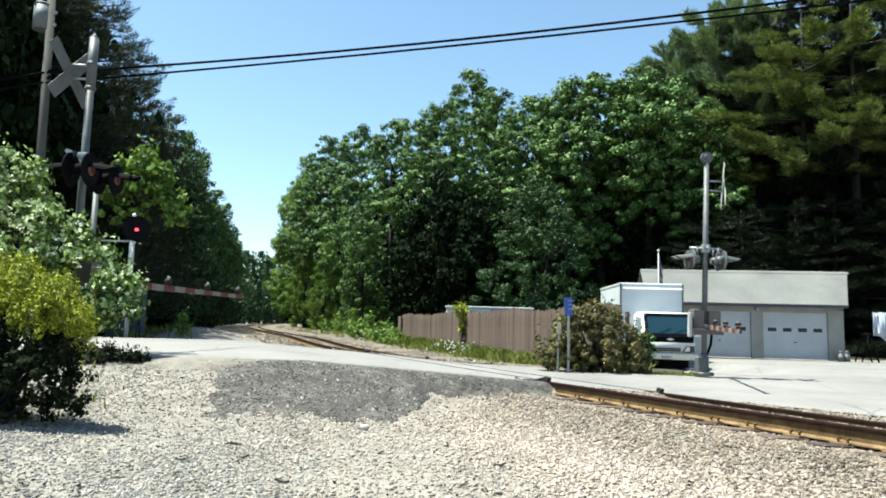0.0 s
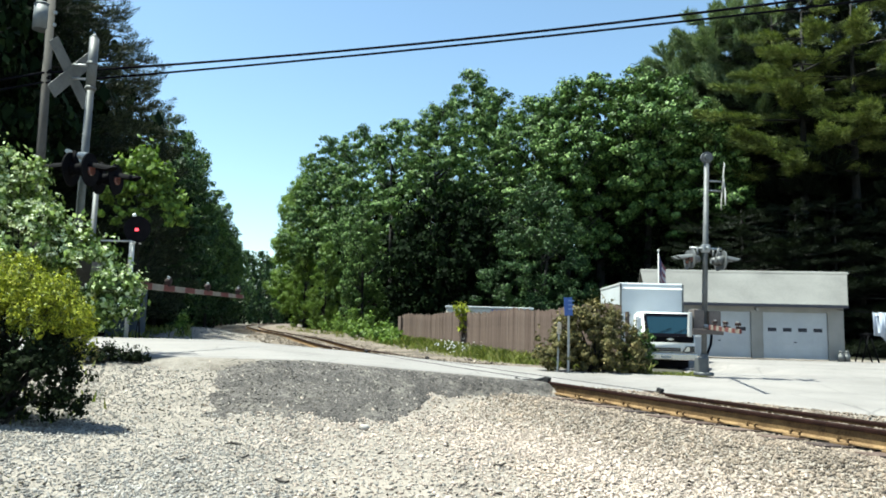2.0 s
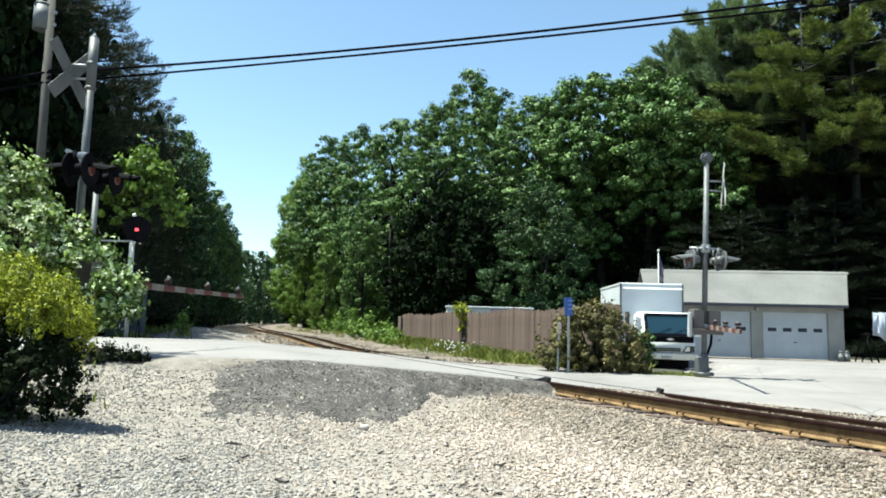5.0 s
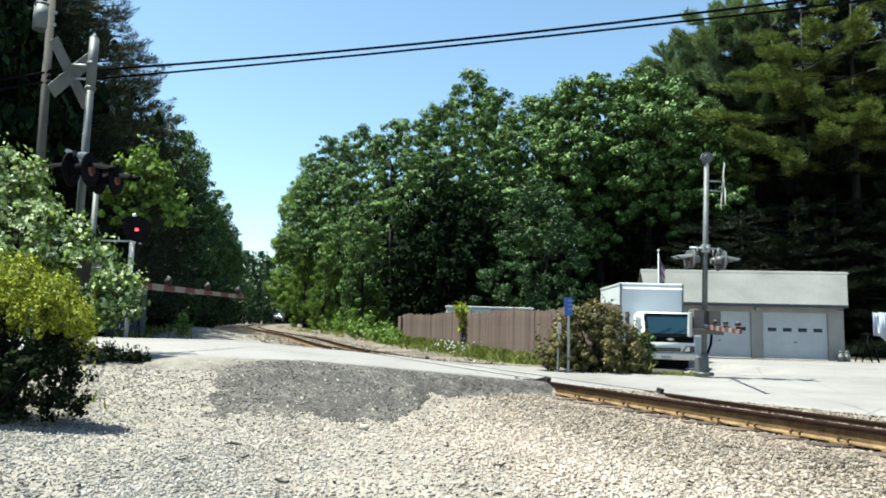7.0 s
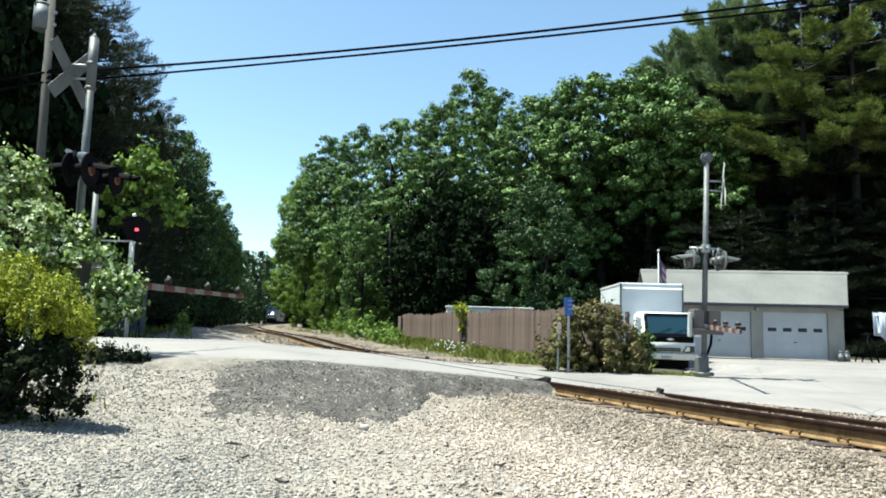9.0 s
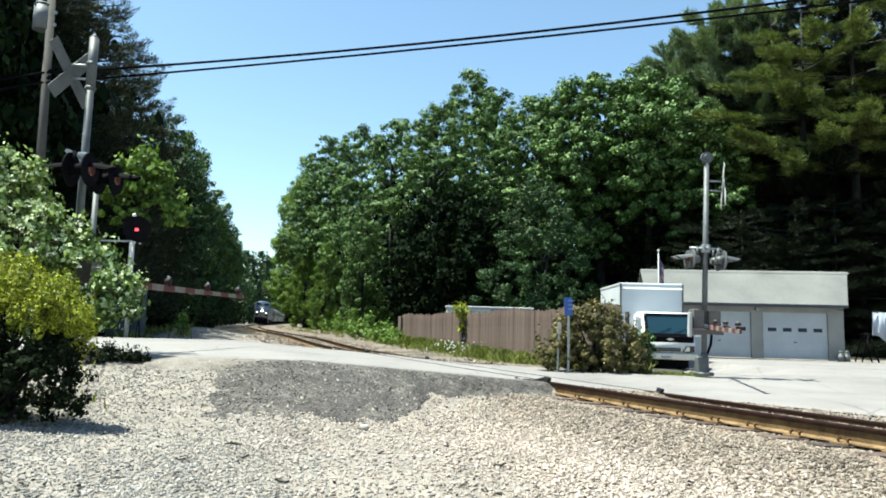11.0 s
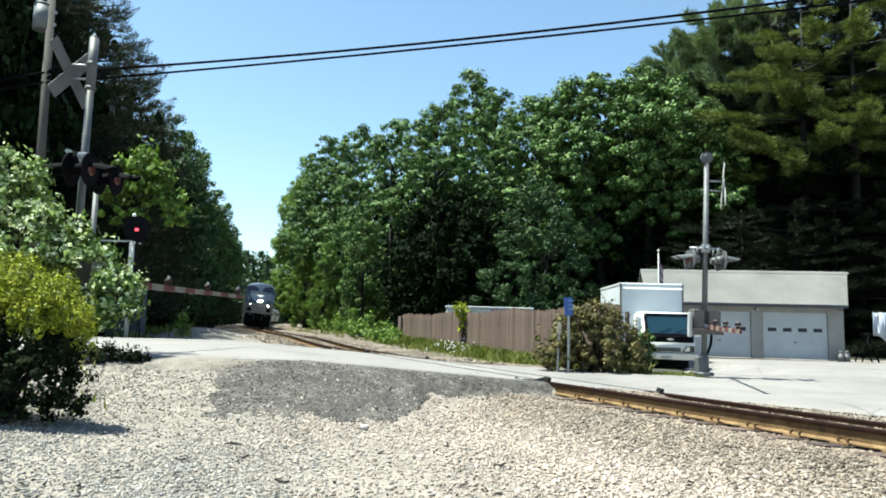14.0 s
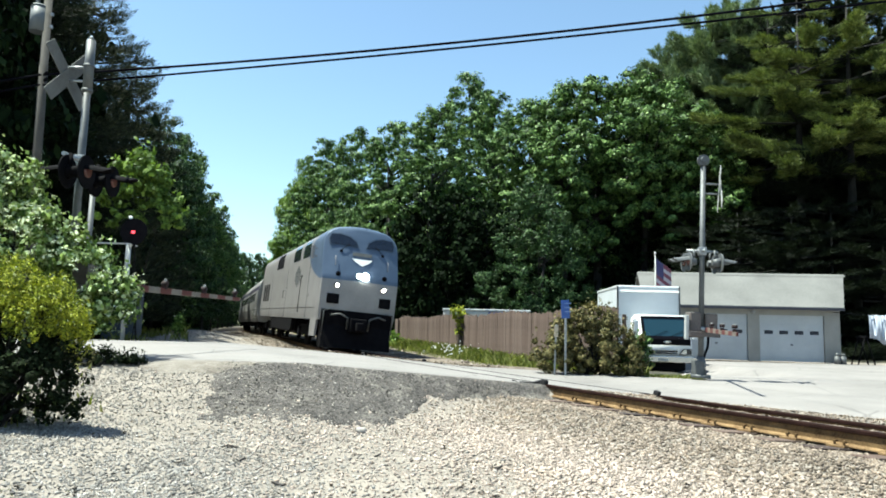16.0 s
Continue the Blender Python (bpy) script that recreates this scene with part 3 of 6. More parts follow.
# tie plates and spikes under the stretch of rail beside the gravel lot
bm = bmesh.new()
box(bm, (-0.17, -0.095, 0), (0.17, 0.095, 0.022), 0.004)
me_plate = bpy.data.meshes.new("tie_plate")
bm.to_mesh(me_plate)
bm.free()
me_plate.materials.append(RUST)
bm = bmesh.new()
box(bm, (-0.009, -0.009, -0.05), (0.009, 0.009, 0.03), 0)
box(bm, (-0.024, -0.016, 0.028), (0.018, 0.016, 0.045), 0)
me_spike = bpy.data.meshes.new("spike")
bm.to_mesh(me_spike)
bm.free()
me_spike.materials.append(RAIL_MID)
for t in [o for o in track.children if o.name.startswith("tie")]:
    if t.matrix_basis.translation.y > 11.6 or t.matrix_basis.translation.y < 3:
        continue
    for side in (-0.753, 0.753):
        p = new("tie_plate", me_plate)
        p.parent = track
        p.matrix_basis = t.matrix_basis @ Matrix.Translation((side, 0, 0.001))
        for a, c in ((-0.1, 0.05), (-0.1, -0.05), (0.1, 0.05)):
            q = new("spike", me_spike)
            q.parent = track
            q.matrix_basis = t.matrix_basis @ Matrix.Translation((side + a, c, 0.022)) @ Matrix.Rotation(0 if a > 0 else math.pi, 4, "Z")

# rubber flangeway fillers along both rails through the road, with torn blocks at their ends
FILLER = worn("black_flangeway_rubber", (0.004, 0.0035, 0.005), (0.014, 0.012, 0.014), 8, 50, 0.9)


def through_road(side):
    out = []
    for s in np.arange(-18.0, 6.0, 0.25):
        x, y, z, dx, dy = rail_frame(float(s), side)
        if road_n(x) - 0.1 < y < road_f(x) + 0.1:
            out.append((x, y, dx, dy))
    return out


for side, width in ((1, 0.085), (-1, 0.06)):
    run = through_road(side)
    v = []
    for x, y, dx, dy in run:
        for a, h in ((-width / 2, -0.1), (-width / 2, 0.007), (width / 2, 0.007), (width / 2, -0.1)):
            px, py = x + dy * a, y - dx * a
            v.append((px, py, float(road_z(px, py)) + h))
    f = []
    for j in range(len(run) - 1):
        f += [(j * 4 + q, j * 4 + q + 1, (j + 1) * 4 + q + 1, (j + 1) * 4 + q) for q in range(3)]
    raw("flangeway_filler", v, f, FILLER, track)
    for (x, y, dx, dy), sg in ((run[0], -1), (run[-1], 1)):
        bm = bmesh.new()
        box(bm, (-0.045, -0.05, -0.15), (0.045, 0.05, 0.075), 0.02)
        t = part("filler_block", bm, FILLER, track)
        t.matrix_basis = Matrix.Translation((x, y + 0.05 * sg, float(road_z(x, y)))) @ Matrix.Rotation(math.atan2(-dx, dy) + 0.3, 4, "Z") @ Matrix.Rotation(0.25, 4, "X")
x, y, dx, dy = through_road(1)[0]
# black slabs built where a dark shadow lies beside the rail end
for k in range(5):
    bm = bmesh.new()
    box(bm, (-0.16, -0.05, -0.10), (0.16, 0.05, 0.03), 0.02, Matrix.Rotation(0.3 * (k % 3) - 0.25, 4, "Y"))
    t = part("shadow_slab", bm, FILLER, track)
    t.matrix_basis = Matrix.Translation((x - 0.12 - 0.13 * k, y + 0.1 - 0.02 * k, float(road_z(x, y)) + 0.0 - 0.014 * k)) @ Matrix.Rotation(0.2 * (k % 2), 4, "Z")


# ---- trees ----
def unit(v):
    return v / (np.linalg.norm(v, axis=-1, keepdims=True) + 1e-9)


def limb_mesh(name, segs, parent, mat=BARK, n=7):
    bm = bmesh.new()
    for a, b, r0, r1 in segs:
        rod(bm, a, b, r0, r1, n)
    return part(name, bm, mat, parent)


def broadleaf(h, spread, seed, mat, count=40000, leaf=0.17, base=0.12, name="maple_tree", tufts=10, tuft=0.56):
    """A broadleaf tree: tapered trunk, limbs, and a crown of blades set on many uneven lobes."""
    rng = np.random.default_rng(seed)
    tree = new(name)
    segs = []
    top = np.array([rng.normal(0, 0.3), rng.normal(0, 0.3), h * 0.8])
    r = h * 0.017
    pts = [np.zeros(3) - [0, 0, 0.3], np.array([0.1, 0, h * 0.3]), top * [0.5, 0.5, 0.7], top]
    for k in range(3):
        segs.append((pts[k], pts[k + 1], r * (1 - 0.28 * k), r * (0.72 - 0.28 * k)))
    nl = 60
    lobes, radii = [], []
    for k in range(nl):
        u = (k + 0.5) / nl
        z = h * (base + (0.97 - base) * u)
        w = spread * (math.sin(math.pi * min(max(0.12 + 0.86 * (u ** 0.8), 0), 1)) ** 0.65)
        a = k * 2.4 + rng.normal(0, 0.3)
        q = rng.uniform(0.45, 0.9) * w
        c = np.array([math.cos(a) * q, math.sin(a) * q, z + rng.normal(0, 0.3)])
        lobes.append(c)
        radii.append(spread * rng.uniform(0.17, 0.36) * (1.05 - 0.35 * u))
        if k % 3 == 0:
            st = np.array([0, 0, max(z - q * 0.7, h * 0.12)])
            segs.append((st, c, r * 0.3, r * 0.07))
    lobes, radii = np.array(lobes), np.array(radii)
    limb_mesh("trunk", segs, tree)
    c, nrm = clumped(lobes, radii, count, tufts, tuft, rng, loose=0.2)
    keep = c[:, 2] > 0.2
    v, f = blades(c[keep], nrm[keep], leaf, 0.75, rng, 0.25)
    ob = new("crown", leaf_mesh("crown", v, f, mat))
    ob.parent = tree
    return tree


def pine(h, spread, seed, mat, count=40000, needle=0.34, base=0.10, name="pine_tree", tiers=0.46, tilt=(0.12, 0.5), slim=0.065, point=0.55, even=(0.6, 1.15)):
    """A white pine: straight trunk, tiers of level boughs, dense plumes of needles with dark gaps between."""
    rng = np.random.default_rng(seed)
    tree = new(name)
    r = h * 0.013
    segs = [((0, 0, -0.3), (0, 0, h * 0.55), r, r * 0.6), ((0, 0, h * 0.55), (0.1, 0, h), r * 0.6, 0.02)]
    plumes = []
    whorls = int(h * tiers)
    for k in range(whorls):
        u = k / whorls
        z = h * (base + (1 - base) * u) + rng.normal(0, 0.25)
        nb = rng.integers(3, 5)
        for j in range(nb):
            a = j * 2 * math.pi / nb + rng.uniform(0, 1.0) + k * 1.3
            L = spread * (1 - u) ** point * rng.uniform(*even) + 0.35
            lift = rng.uniform(-0.04, 0.26)
            e = np.array([math.cos(a) * L, math.sin(a) * L, L * lift])
            o = np.array([0, 0, z])
            segs.append((o, o + e, 0.05 + L * 0.008, 0.012))
            side = np.array([-math.sin(a), math.cos(a), 0])
            m = max(2, int(L * 1.25))
            for q in range(m):
                t = 0.35 + 0.65 * (q + rng.uniform(0, 0.8)) / m
                turn = rng.normal(0, 0.5) * (1.25 - t)
                c = o + e * t + side * rng.normal(0, 0.07) * L
                plumes.append((*c, a + turn, rng.uniform(*tilt), (0.75 + 0.11 * L) * rng.uniform(0.7, 1.25)))
    limb_mesh("trunk", segs, tree, n=6)
    P = np.array(plumes)
    w = P[:, 5] ** 1.8
    k = rng.choice(len(P), count, p=w / w.sum())
    ax = np.stack([np.cos(P[k, 3]) * np.cos(P[k, 4]), np.sin(P[k, 3]) * np.cos(P[k, 4]), np.sin(P[k, 4])], -1)
    g = unit(rng.normal(size=(count, 3)))
    along = rng.uniform(-0.15, 1.0, count)
    wide = 0.30 * np.sin(np.clip(along + 0.2, 0, 1.2) / 1.2 * math.pi) ** 0.6 + 0.03
    c = P[k, :3] + ax * (along * P[k, 5])[:, None] + g * (wide * P[k, 5] * rng.uniform(0.3, 1, count))[:, None] * [1, 1, 0.6]
    way = unit(ax * 0.8 + g * 0.6 + rng.normal(0, 0.25, (count, 3)) + [0, 0, 0.15])
    flat = unit(np.cross(way, rng.normal(size=(count, 3)) + [0, 0, 0.001]))
    L2 = (needle * rng.uniform(0.7, 1.3, count))[:, None]
    v = np.stack([c - flat * L2 * slim, c + flat * L2 * slim, c + way * L2], 1).reshape(-1, 3)
    f = np.arange(3 * count).reshape(-1, 3)
    ob = new("crown", leaf_mesh("crown", v, f, mat))
    ob.parent = tree
    return tree


# kinds, each built once
KINDS = {
    "maple": [broadleaf(17, 5.2, 11, LEAF, base=0.14, tufts=8, tuft=0.44), broadleaf(18, 4.6, 12, LEAF, base=0.34, tufts=8, tuft=0.44), broadleaf(15, 5.4, 13, LEAF_DARK, base=0.12), broadleaf(16, 5.2, 15, LEAF_SHADE, count=4600, leaf=0.50, base=0.04, name="shaded_tree", tufts=9, tuft=0.75), broadleaf(18, 4.6, 16, LEAF, base=0.52, tufts=8, tuft=0.44), broadleaf(16, 5.0, 17, LEAF_DARK, count=6500, leaf=0.44, base=0.06, tufts=10, tuft=0.6)],
    "pale": [broadleaf(16, 4.6, 14, LEAF_PALE, name="locust_tree")],
    "pine": [pine(24, 6.0, 21, NEEDLE, count=70000, needle=0.3, base=0.47, tiers=0.4, tilt=(0.02, 0.3)), pine(22, 5.2, 22, NEEDLE_SHADE, count=70000, needle=0.28, tiers=0.8, base=0.36, slim=0.06), pine(23, 6.0, 23, NEEDLE_SHADE, count=13000, needle=0.85, tiers=0.7, slim=0.11),
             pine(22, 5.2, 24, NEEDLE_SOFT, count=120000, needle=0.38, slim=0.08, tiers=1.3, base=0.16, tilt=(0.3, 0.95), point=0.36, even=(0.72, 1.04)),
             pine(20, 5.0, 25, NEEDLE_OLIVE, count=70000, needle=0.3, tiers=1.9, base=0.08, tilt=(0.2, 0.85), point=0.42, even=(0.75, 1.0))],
}
LABELS = {"maple": ("tall maple tree in full dark green leaf", "tree"), "pale": ("broadleaf tree in bright yellow-green leaf beside the line", "tree"),
          "pine": ("tall white pine with layered feathery boughs", "tree")}
for kind, protos in KINDS.items():
    for p in protos:
        tagged(p, *LABELS[kind], group="woods along the railway")
tagged(KINDS["maple"][3], "filler tree with leaves coloured near-black for the shade of the woods", "tree")
used = set()


def plant(kind, which, x, y, height, turn=0.0, wide=1.0, sink=0.0):
    p = KINDS[kind][which]
    h0 = {"maple": (17, 18, 15, 16, 18, 16), "pale": (16,), "pine": (24, 22, 23, 22, 20)}[kind][which]
    k = height / h0
    m = Matrix.Translation((x, y, float(ground_z(x, y)) - sink)) @ Matrix.Rotation(turn, 4, "Z")
    ob = p if p not in used else copy_thing(p, m)
    used.add(p)
    ob.matrix_basis = m @ Matrix.Diagonal((k * wide, k * wide, k, 1))
    return ob


# right of the line, from the far end to the garage
rng = random.Random(7)
R_BACK = [("pale", 0, -23.3, 112, 25.5, 0.72), ("pale", 0, -18.6, 96, 23.4, 0.87), ("maple", 1, -14.4, 86, 24.6, 0.95), ("maple", 0, -9.1, 76, 23.5, 0.92), ("pale", 0, -16.5, 84, 11.7, 0.7), ("maple", 0, -4.7, 64, 20.9, 0.97),
          ("maple", 1, -0.7, 56, 19.5, 1.05), ("maple", 1, 2.7, 70, 27.9, 0.8), ("maple", 1, 4.9, 66, 24.2, 0.9), ("maple", 1, 7.5, 58, 21.4, 1.0), ("maple", 1, 9.8, 55, 21.6, 1.0), ("maple", 4, 12.7, 56, 23.0, 1.1),
          ("maple", 4, 16.4, 55, 23.0, 1.05), ("maple", 4, 20.0, 52.5, 18.5, 1.05)]
R_MIDDLE = [("maple", 2, 6.7, 47, 11.5, 1.0), ("maple", 1, -7.1, 60, 8.9, 0.8), ("pale", 0, -11.0, 66, 9.0, 0.7), ("pine", 3, 20.8, 62, 27.6, 0.95), ("pine", 3, 26.5, 60, 31.0, 1.0), ("pine", 3, 23.8, 60, 30.5, 0.95),
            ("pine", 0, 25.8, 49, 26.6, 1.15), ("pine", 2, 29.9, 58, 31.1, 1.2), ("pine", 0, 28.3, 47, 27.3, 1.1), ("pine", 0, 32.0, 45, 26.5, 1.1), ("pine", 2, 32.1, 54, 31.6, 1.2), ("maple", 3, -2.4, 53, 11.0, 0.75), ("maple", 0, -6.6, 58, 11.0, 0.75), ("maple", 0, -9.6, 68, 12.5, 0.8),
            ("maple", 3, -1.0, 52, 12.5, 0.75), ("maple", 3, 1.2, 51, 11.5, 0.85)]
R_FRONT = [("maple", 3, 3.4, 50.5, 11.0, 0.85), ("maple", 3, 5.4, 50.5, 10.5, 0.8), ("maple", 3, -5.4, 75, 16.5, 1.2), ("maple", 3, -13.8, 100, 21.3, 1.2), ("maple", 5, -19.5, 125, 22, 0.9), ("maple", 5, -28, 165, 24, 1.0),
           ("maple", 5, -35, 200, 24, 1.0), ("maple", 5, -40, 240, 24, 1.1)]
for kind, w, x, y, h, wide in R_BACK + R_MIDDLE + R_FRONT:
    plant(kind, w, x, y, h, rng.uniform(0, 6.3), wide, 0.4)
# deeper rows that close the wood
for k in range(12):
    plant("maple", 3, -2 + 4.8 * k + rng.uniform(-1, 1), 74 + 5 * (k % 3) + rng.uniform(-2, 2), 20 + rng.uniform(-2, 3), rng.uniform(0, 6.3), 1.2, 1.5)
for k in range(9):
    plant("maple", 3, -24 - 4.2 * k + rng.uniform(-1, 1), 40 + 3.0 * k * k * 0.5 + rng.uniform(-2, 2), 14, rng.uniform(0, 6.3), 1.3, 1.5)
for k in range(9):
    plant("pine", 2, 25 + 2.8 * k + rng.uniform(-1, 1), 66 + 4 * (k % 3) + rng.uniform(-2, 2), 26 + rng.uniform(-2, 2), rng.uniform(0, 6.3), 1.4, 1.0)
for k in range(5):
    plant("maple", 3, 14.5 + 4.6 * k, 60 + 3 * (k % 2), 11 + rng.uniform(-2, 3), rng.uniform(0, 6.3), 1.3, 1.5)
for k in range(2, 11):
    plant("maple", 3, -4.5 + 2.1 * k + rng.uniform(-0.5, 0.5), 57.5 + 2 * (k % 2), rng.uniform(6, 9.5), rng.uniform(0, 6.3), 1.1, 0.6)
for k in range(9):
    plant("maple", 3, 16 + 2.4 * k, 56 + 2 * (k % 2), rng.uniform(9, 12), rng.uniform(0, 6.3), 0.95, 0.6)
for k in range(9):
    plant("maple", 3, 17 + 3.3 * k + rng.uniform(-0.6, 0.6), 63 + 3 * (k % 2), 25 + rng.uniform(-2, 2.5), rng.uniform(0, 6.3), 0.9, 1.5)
# sunk pines behind the garage; their near-black needles give the shade there
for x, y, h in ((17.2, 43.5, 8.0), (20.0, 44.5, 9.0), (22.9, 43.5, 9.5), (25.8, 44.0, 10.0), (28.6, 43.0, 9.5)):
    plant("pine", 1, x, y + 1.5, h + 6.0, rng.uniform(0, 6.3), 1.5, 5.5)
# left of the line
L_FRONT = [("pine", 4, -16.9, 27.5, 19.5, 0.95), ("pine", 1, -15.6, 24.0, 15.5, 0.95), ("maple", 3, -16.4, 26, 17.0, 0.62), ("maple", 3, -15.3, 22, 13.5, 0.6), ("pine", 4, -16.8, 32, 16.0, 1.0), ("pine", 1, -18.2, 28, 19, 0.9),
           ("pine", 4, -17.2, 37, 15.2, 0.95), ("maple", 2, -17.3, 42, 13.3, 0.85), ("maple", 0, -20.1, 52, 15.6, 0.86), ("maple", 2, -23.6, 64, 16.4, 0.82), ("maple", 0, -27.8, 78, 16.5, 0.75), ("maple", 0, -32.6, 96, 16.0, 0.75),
           ("maple", 0, -37.5, 116, 16.4, 0.8), ("maple", 0, -42.5, 138, 17, 0.8)]
L_MIDDLE = [("maple", 0, -47.0, 160, 17.5, 0.8), ("maple", 5, -52, 185, 20.0, 0.8), ("maple", 5, -56, 215, 23.0, 0.9), ("maple", 5, -59.5, 245, 24.0, 0.95), ("maple", 5, -57.5, 262, 23.0, 1.05), ("maple", 3, -14.6, 30, 5.4, 0.8),
            ("maple", 3, -17.8, 44, 6.8, 0.9), ("maple", 3, -16.5, 34, 8.2, 0.9), ("maple", 3, -18.0, 30, 8.1, 1.1), ("maple", 3, -22.0, 60, 8, 0.9), ("pine", 2, -22, 24, 19, 1.1), ("pine", 2, -24, 33, 20, 1.1),
            ("pine", 2, -27, 26, 19, 1.2), ("maple", 3, -19.5, 27, 18, 0.9)]
L_BACK = [("maple", 3, -21, 33, 20, 0.9), ("maple", 3, -16.5, 23.5, 14.5, 0.7), ("maple", 5, -70, 300, 25, 1.2), ("maple", 5, -62, 290, 24, 1.2), ("maple", 5, -77, 305, 26, 1.2), ("maple", 3, -22, 28, 7, 1.2),
          ("maple", 3, -27, 30, 8, 1.3)]
for kind, w, x, y, h, wide in L_FRONT + L_MIDDLE + L_BACK:
    plant(kind, w, x, y, h, rng.uniform(0, 6.3), wide, 0.4)

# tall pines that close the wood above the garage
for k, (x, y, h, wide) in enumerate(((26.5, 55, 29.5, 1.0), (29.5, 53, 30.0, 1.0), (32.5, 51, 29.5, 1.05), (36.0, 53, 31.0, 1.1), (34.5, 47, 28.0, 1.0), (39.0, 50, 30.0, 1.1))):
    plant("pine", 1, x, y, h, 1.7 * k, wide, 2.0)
for k, (x, y, h, wide) in enumerate(((19.6, 60, 25.0, 0.8), (22.2, 61, 28.3, 0.8), (25.2, 58, 30.2, 0.8))):
    plant("pine", 3, x, y, h, 0.9 + 2.1 * k, wide, 0.4)

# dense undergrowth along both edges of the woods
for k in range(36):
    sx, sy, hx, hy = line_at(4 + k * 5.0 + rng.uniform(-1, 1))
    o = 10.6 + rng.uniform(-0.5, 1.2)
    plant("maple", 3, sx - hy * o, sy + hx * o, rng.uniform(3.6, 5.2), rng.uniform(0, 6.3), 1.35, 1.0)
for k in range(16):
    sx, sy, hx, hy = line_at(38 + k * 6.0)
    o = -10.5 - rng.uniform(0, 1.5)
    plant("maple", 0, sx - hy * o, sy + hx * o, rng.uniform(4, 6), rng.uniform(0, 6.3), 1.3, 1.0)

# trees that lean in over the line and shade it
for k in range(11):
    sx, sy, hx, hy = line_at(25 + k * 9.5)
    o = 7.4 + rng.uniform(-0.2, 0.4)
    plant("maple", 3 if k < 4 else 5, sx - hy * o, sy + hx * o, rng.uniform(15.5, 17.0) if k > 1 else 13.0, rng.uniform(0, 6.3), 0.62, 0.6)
for s, o, h, wide in ((27, 6.6, 8.2, 1.1), (34, 6.4, 8.6, 1.1), (42, 6.2, 9.2, 1.05), (50, 6.2, 9.6, 1.0), (59, 6.0, 9.9, 0.95), (68, 6.0, 10.2, 0.95), (78, 6.0, 10.4, 0.9), (90, 6.0, 10.4, 0.9), (104, 6.2, 10.6, 0.9), (120, 6.4, 11.0, 0.9)):
    sx, sy, hx, hy = line_at(s)
    plant("maple", 2, sx - hy * o, sy + hx * o, h, rng.uniform(0, 6.3), wide, 0.4)
for s, h in ((31, 10.3), (37, 11.2), (43, 11.8), (50, 12.4), (58, 13.0), (66, 13.8), (75, 14.4), (85, 15.0), (96, 15.8), (108, 16.5)):
    sx, sy, hx, hy = line_at(s)
    plant("maple", 4, sx - hy * 4.7, sy + hx * 4.7, h, rng.uniform(0, 6.3), 0.6, 0.3)
for k in range(10):
    plant("maple", 3, -60 - 11 * k, 330 + 4 * (k % 3), 20, rng.uniform(0, 6.3), 1.6, 3.0)


# ---- train ----
SILVER = worn("silver_grey_paint", (0.172, 0.163, 0.166), (0.244, 0.234, 0.237), 1.2, 30, 0.42, 0.15, 0.05, 0.003)


def livery():
    """Silver paint with a blue cap over the upper nose, whose edge curves back along each flank."""
    m, nt, b = material("silver_and_blue_livery", 0.42, 0.13)
    grime = mix(nt, 0.4, noise_node(nt, 1.3, 5), noise_node(nt, 30, 3))
    silver = ramp(nt, grime, [(0.35, (0.172, 0.163, 0.166)), (0.65, (0.244, 0.234, 0.237))])
    blue = ramp(nt, grime, [(0.35, (0.055, 0.08, 0.13)), (0.65, (0.082, 0.113, 0.172))])
    sep = nt.nodes.new("ShaderNodeSeparateXYZ")
    nt.links.new(nt.nodes.new("ShaderNodeTexCoord").outputs["Object"], sep.inputs[0])

    def calc(op, a, c, clamp=False):
        n = nt.nodes.new("ShaderNodeMath")
        n.operation, n.use_clamp = op, clamp
        for k, v in enumerate((a, c)):
            if isinstance(v, (int, float)):
                n.inputs[k].default_value = v
            else:
                nt.links.new(v, n.inputs[k])
        return n.outputs[0]

    e = calc("DIVIDE", calc("SUBTRACT", sep.outputs["Z"], 3.6), 1.12)
    edge = calc("SUBTRACT", 3.15, calc("MULTIPLY", calc("MULTIPLY", e, e), 2.8))
    ahead = calc("MULTIPLY", calc("SUBTRACT", edge, sep.outputs["Y"]), 40.0, True)
    above = calc("MULTIPLY", calc("SUBTRACT", sep.outputs["Z"], 2.52), 80.0, True)
    nt.links.new(mix(nt, calc("MULTIPLY", ahead, above), silver, blue), b.inputs["Base Color"])
    bump(nt, b, noise_node(nt, 30, 3), 0.05, 0.003)
    return m


LIVERY = livery()
ROOF_GREY = worn("sooty_roof_paint", (0.0425, 0.0467, 0.051), (0.102, 0.106, 0.111), 2, 25, 0.7)
STEEL = worn("fluted_stainless_steel", (0.2, 0.195, 0.19), (0.3, 0.294, 0.285), 1.5, 25, 0.4, 0.4, 0.05, 0.003)
BLACK = worn("grimy_black_steel", (0.002, 0.002, 0.003), (0.007, 0.0065, 0.008), 4, 30, 0.85)
BLACK.node_tree.nodes["Principled BSDF"].inputs["Specular IOR Level"].default_value = 0.06
GLASS_DARK = plain("dark_tinted_glass", (0.012, 0.016, 0.02), 0.08)
DARK_BLUE = plain("dark_blue_window_rubber", (0.028, 0.046, 0.078), 0.5)
GLASS_BLUE = plain("blue_tinted_windshield", (0.008, 0.012, 0.024), 0.25)
WHITE = plain("white_paint", (0.75, 0.75, 0.74), 0.5)
STRIPE = plain("dark_blue_stripe", (0.035, 0.032, 0.06), 0.5)
HOSE = plain("grey_hose", (0.06, 0.06, 0.06), 0.6)
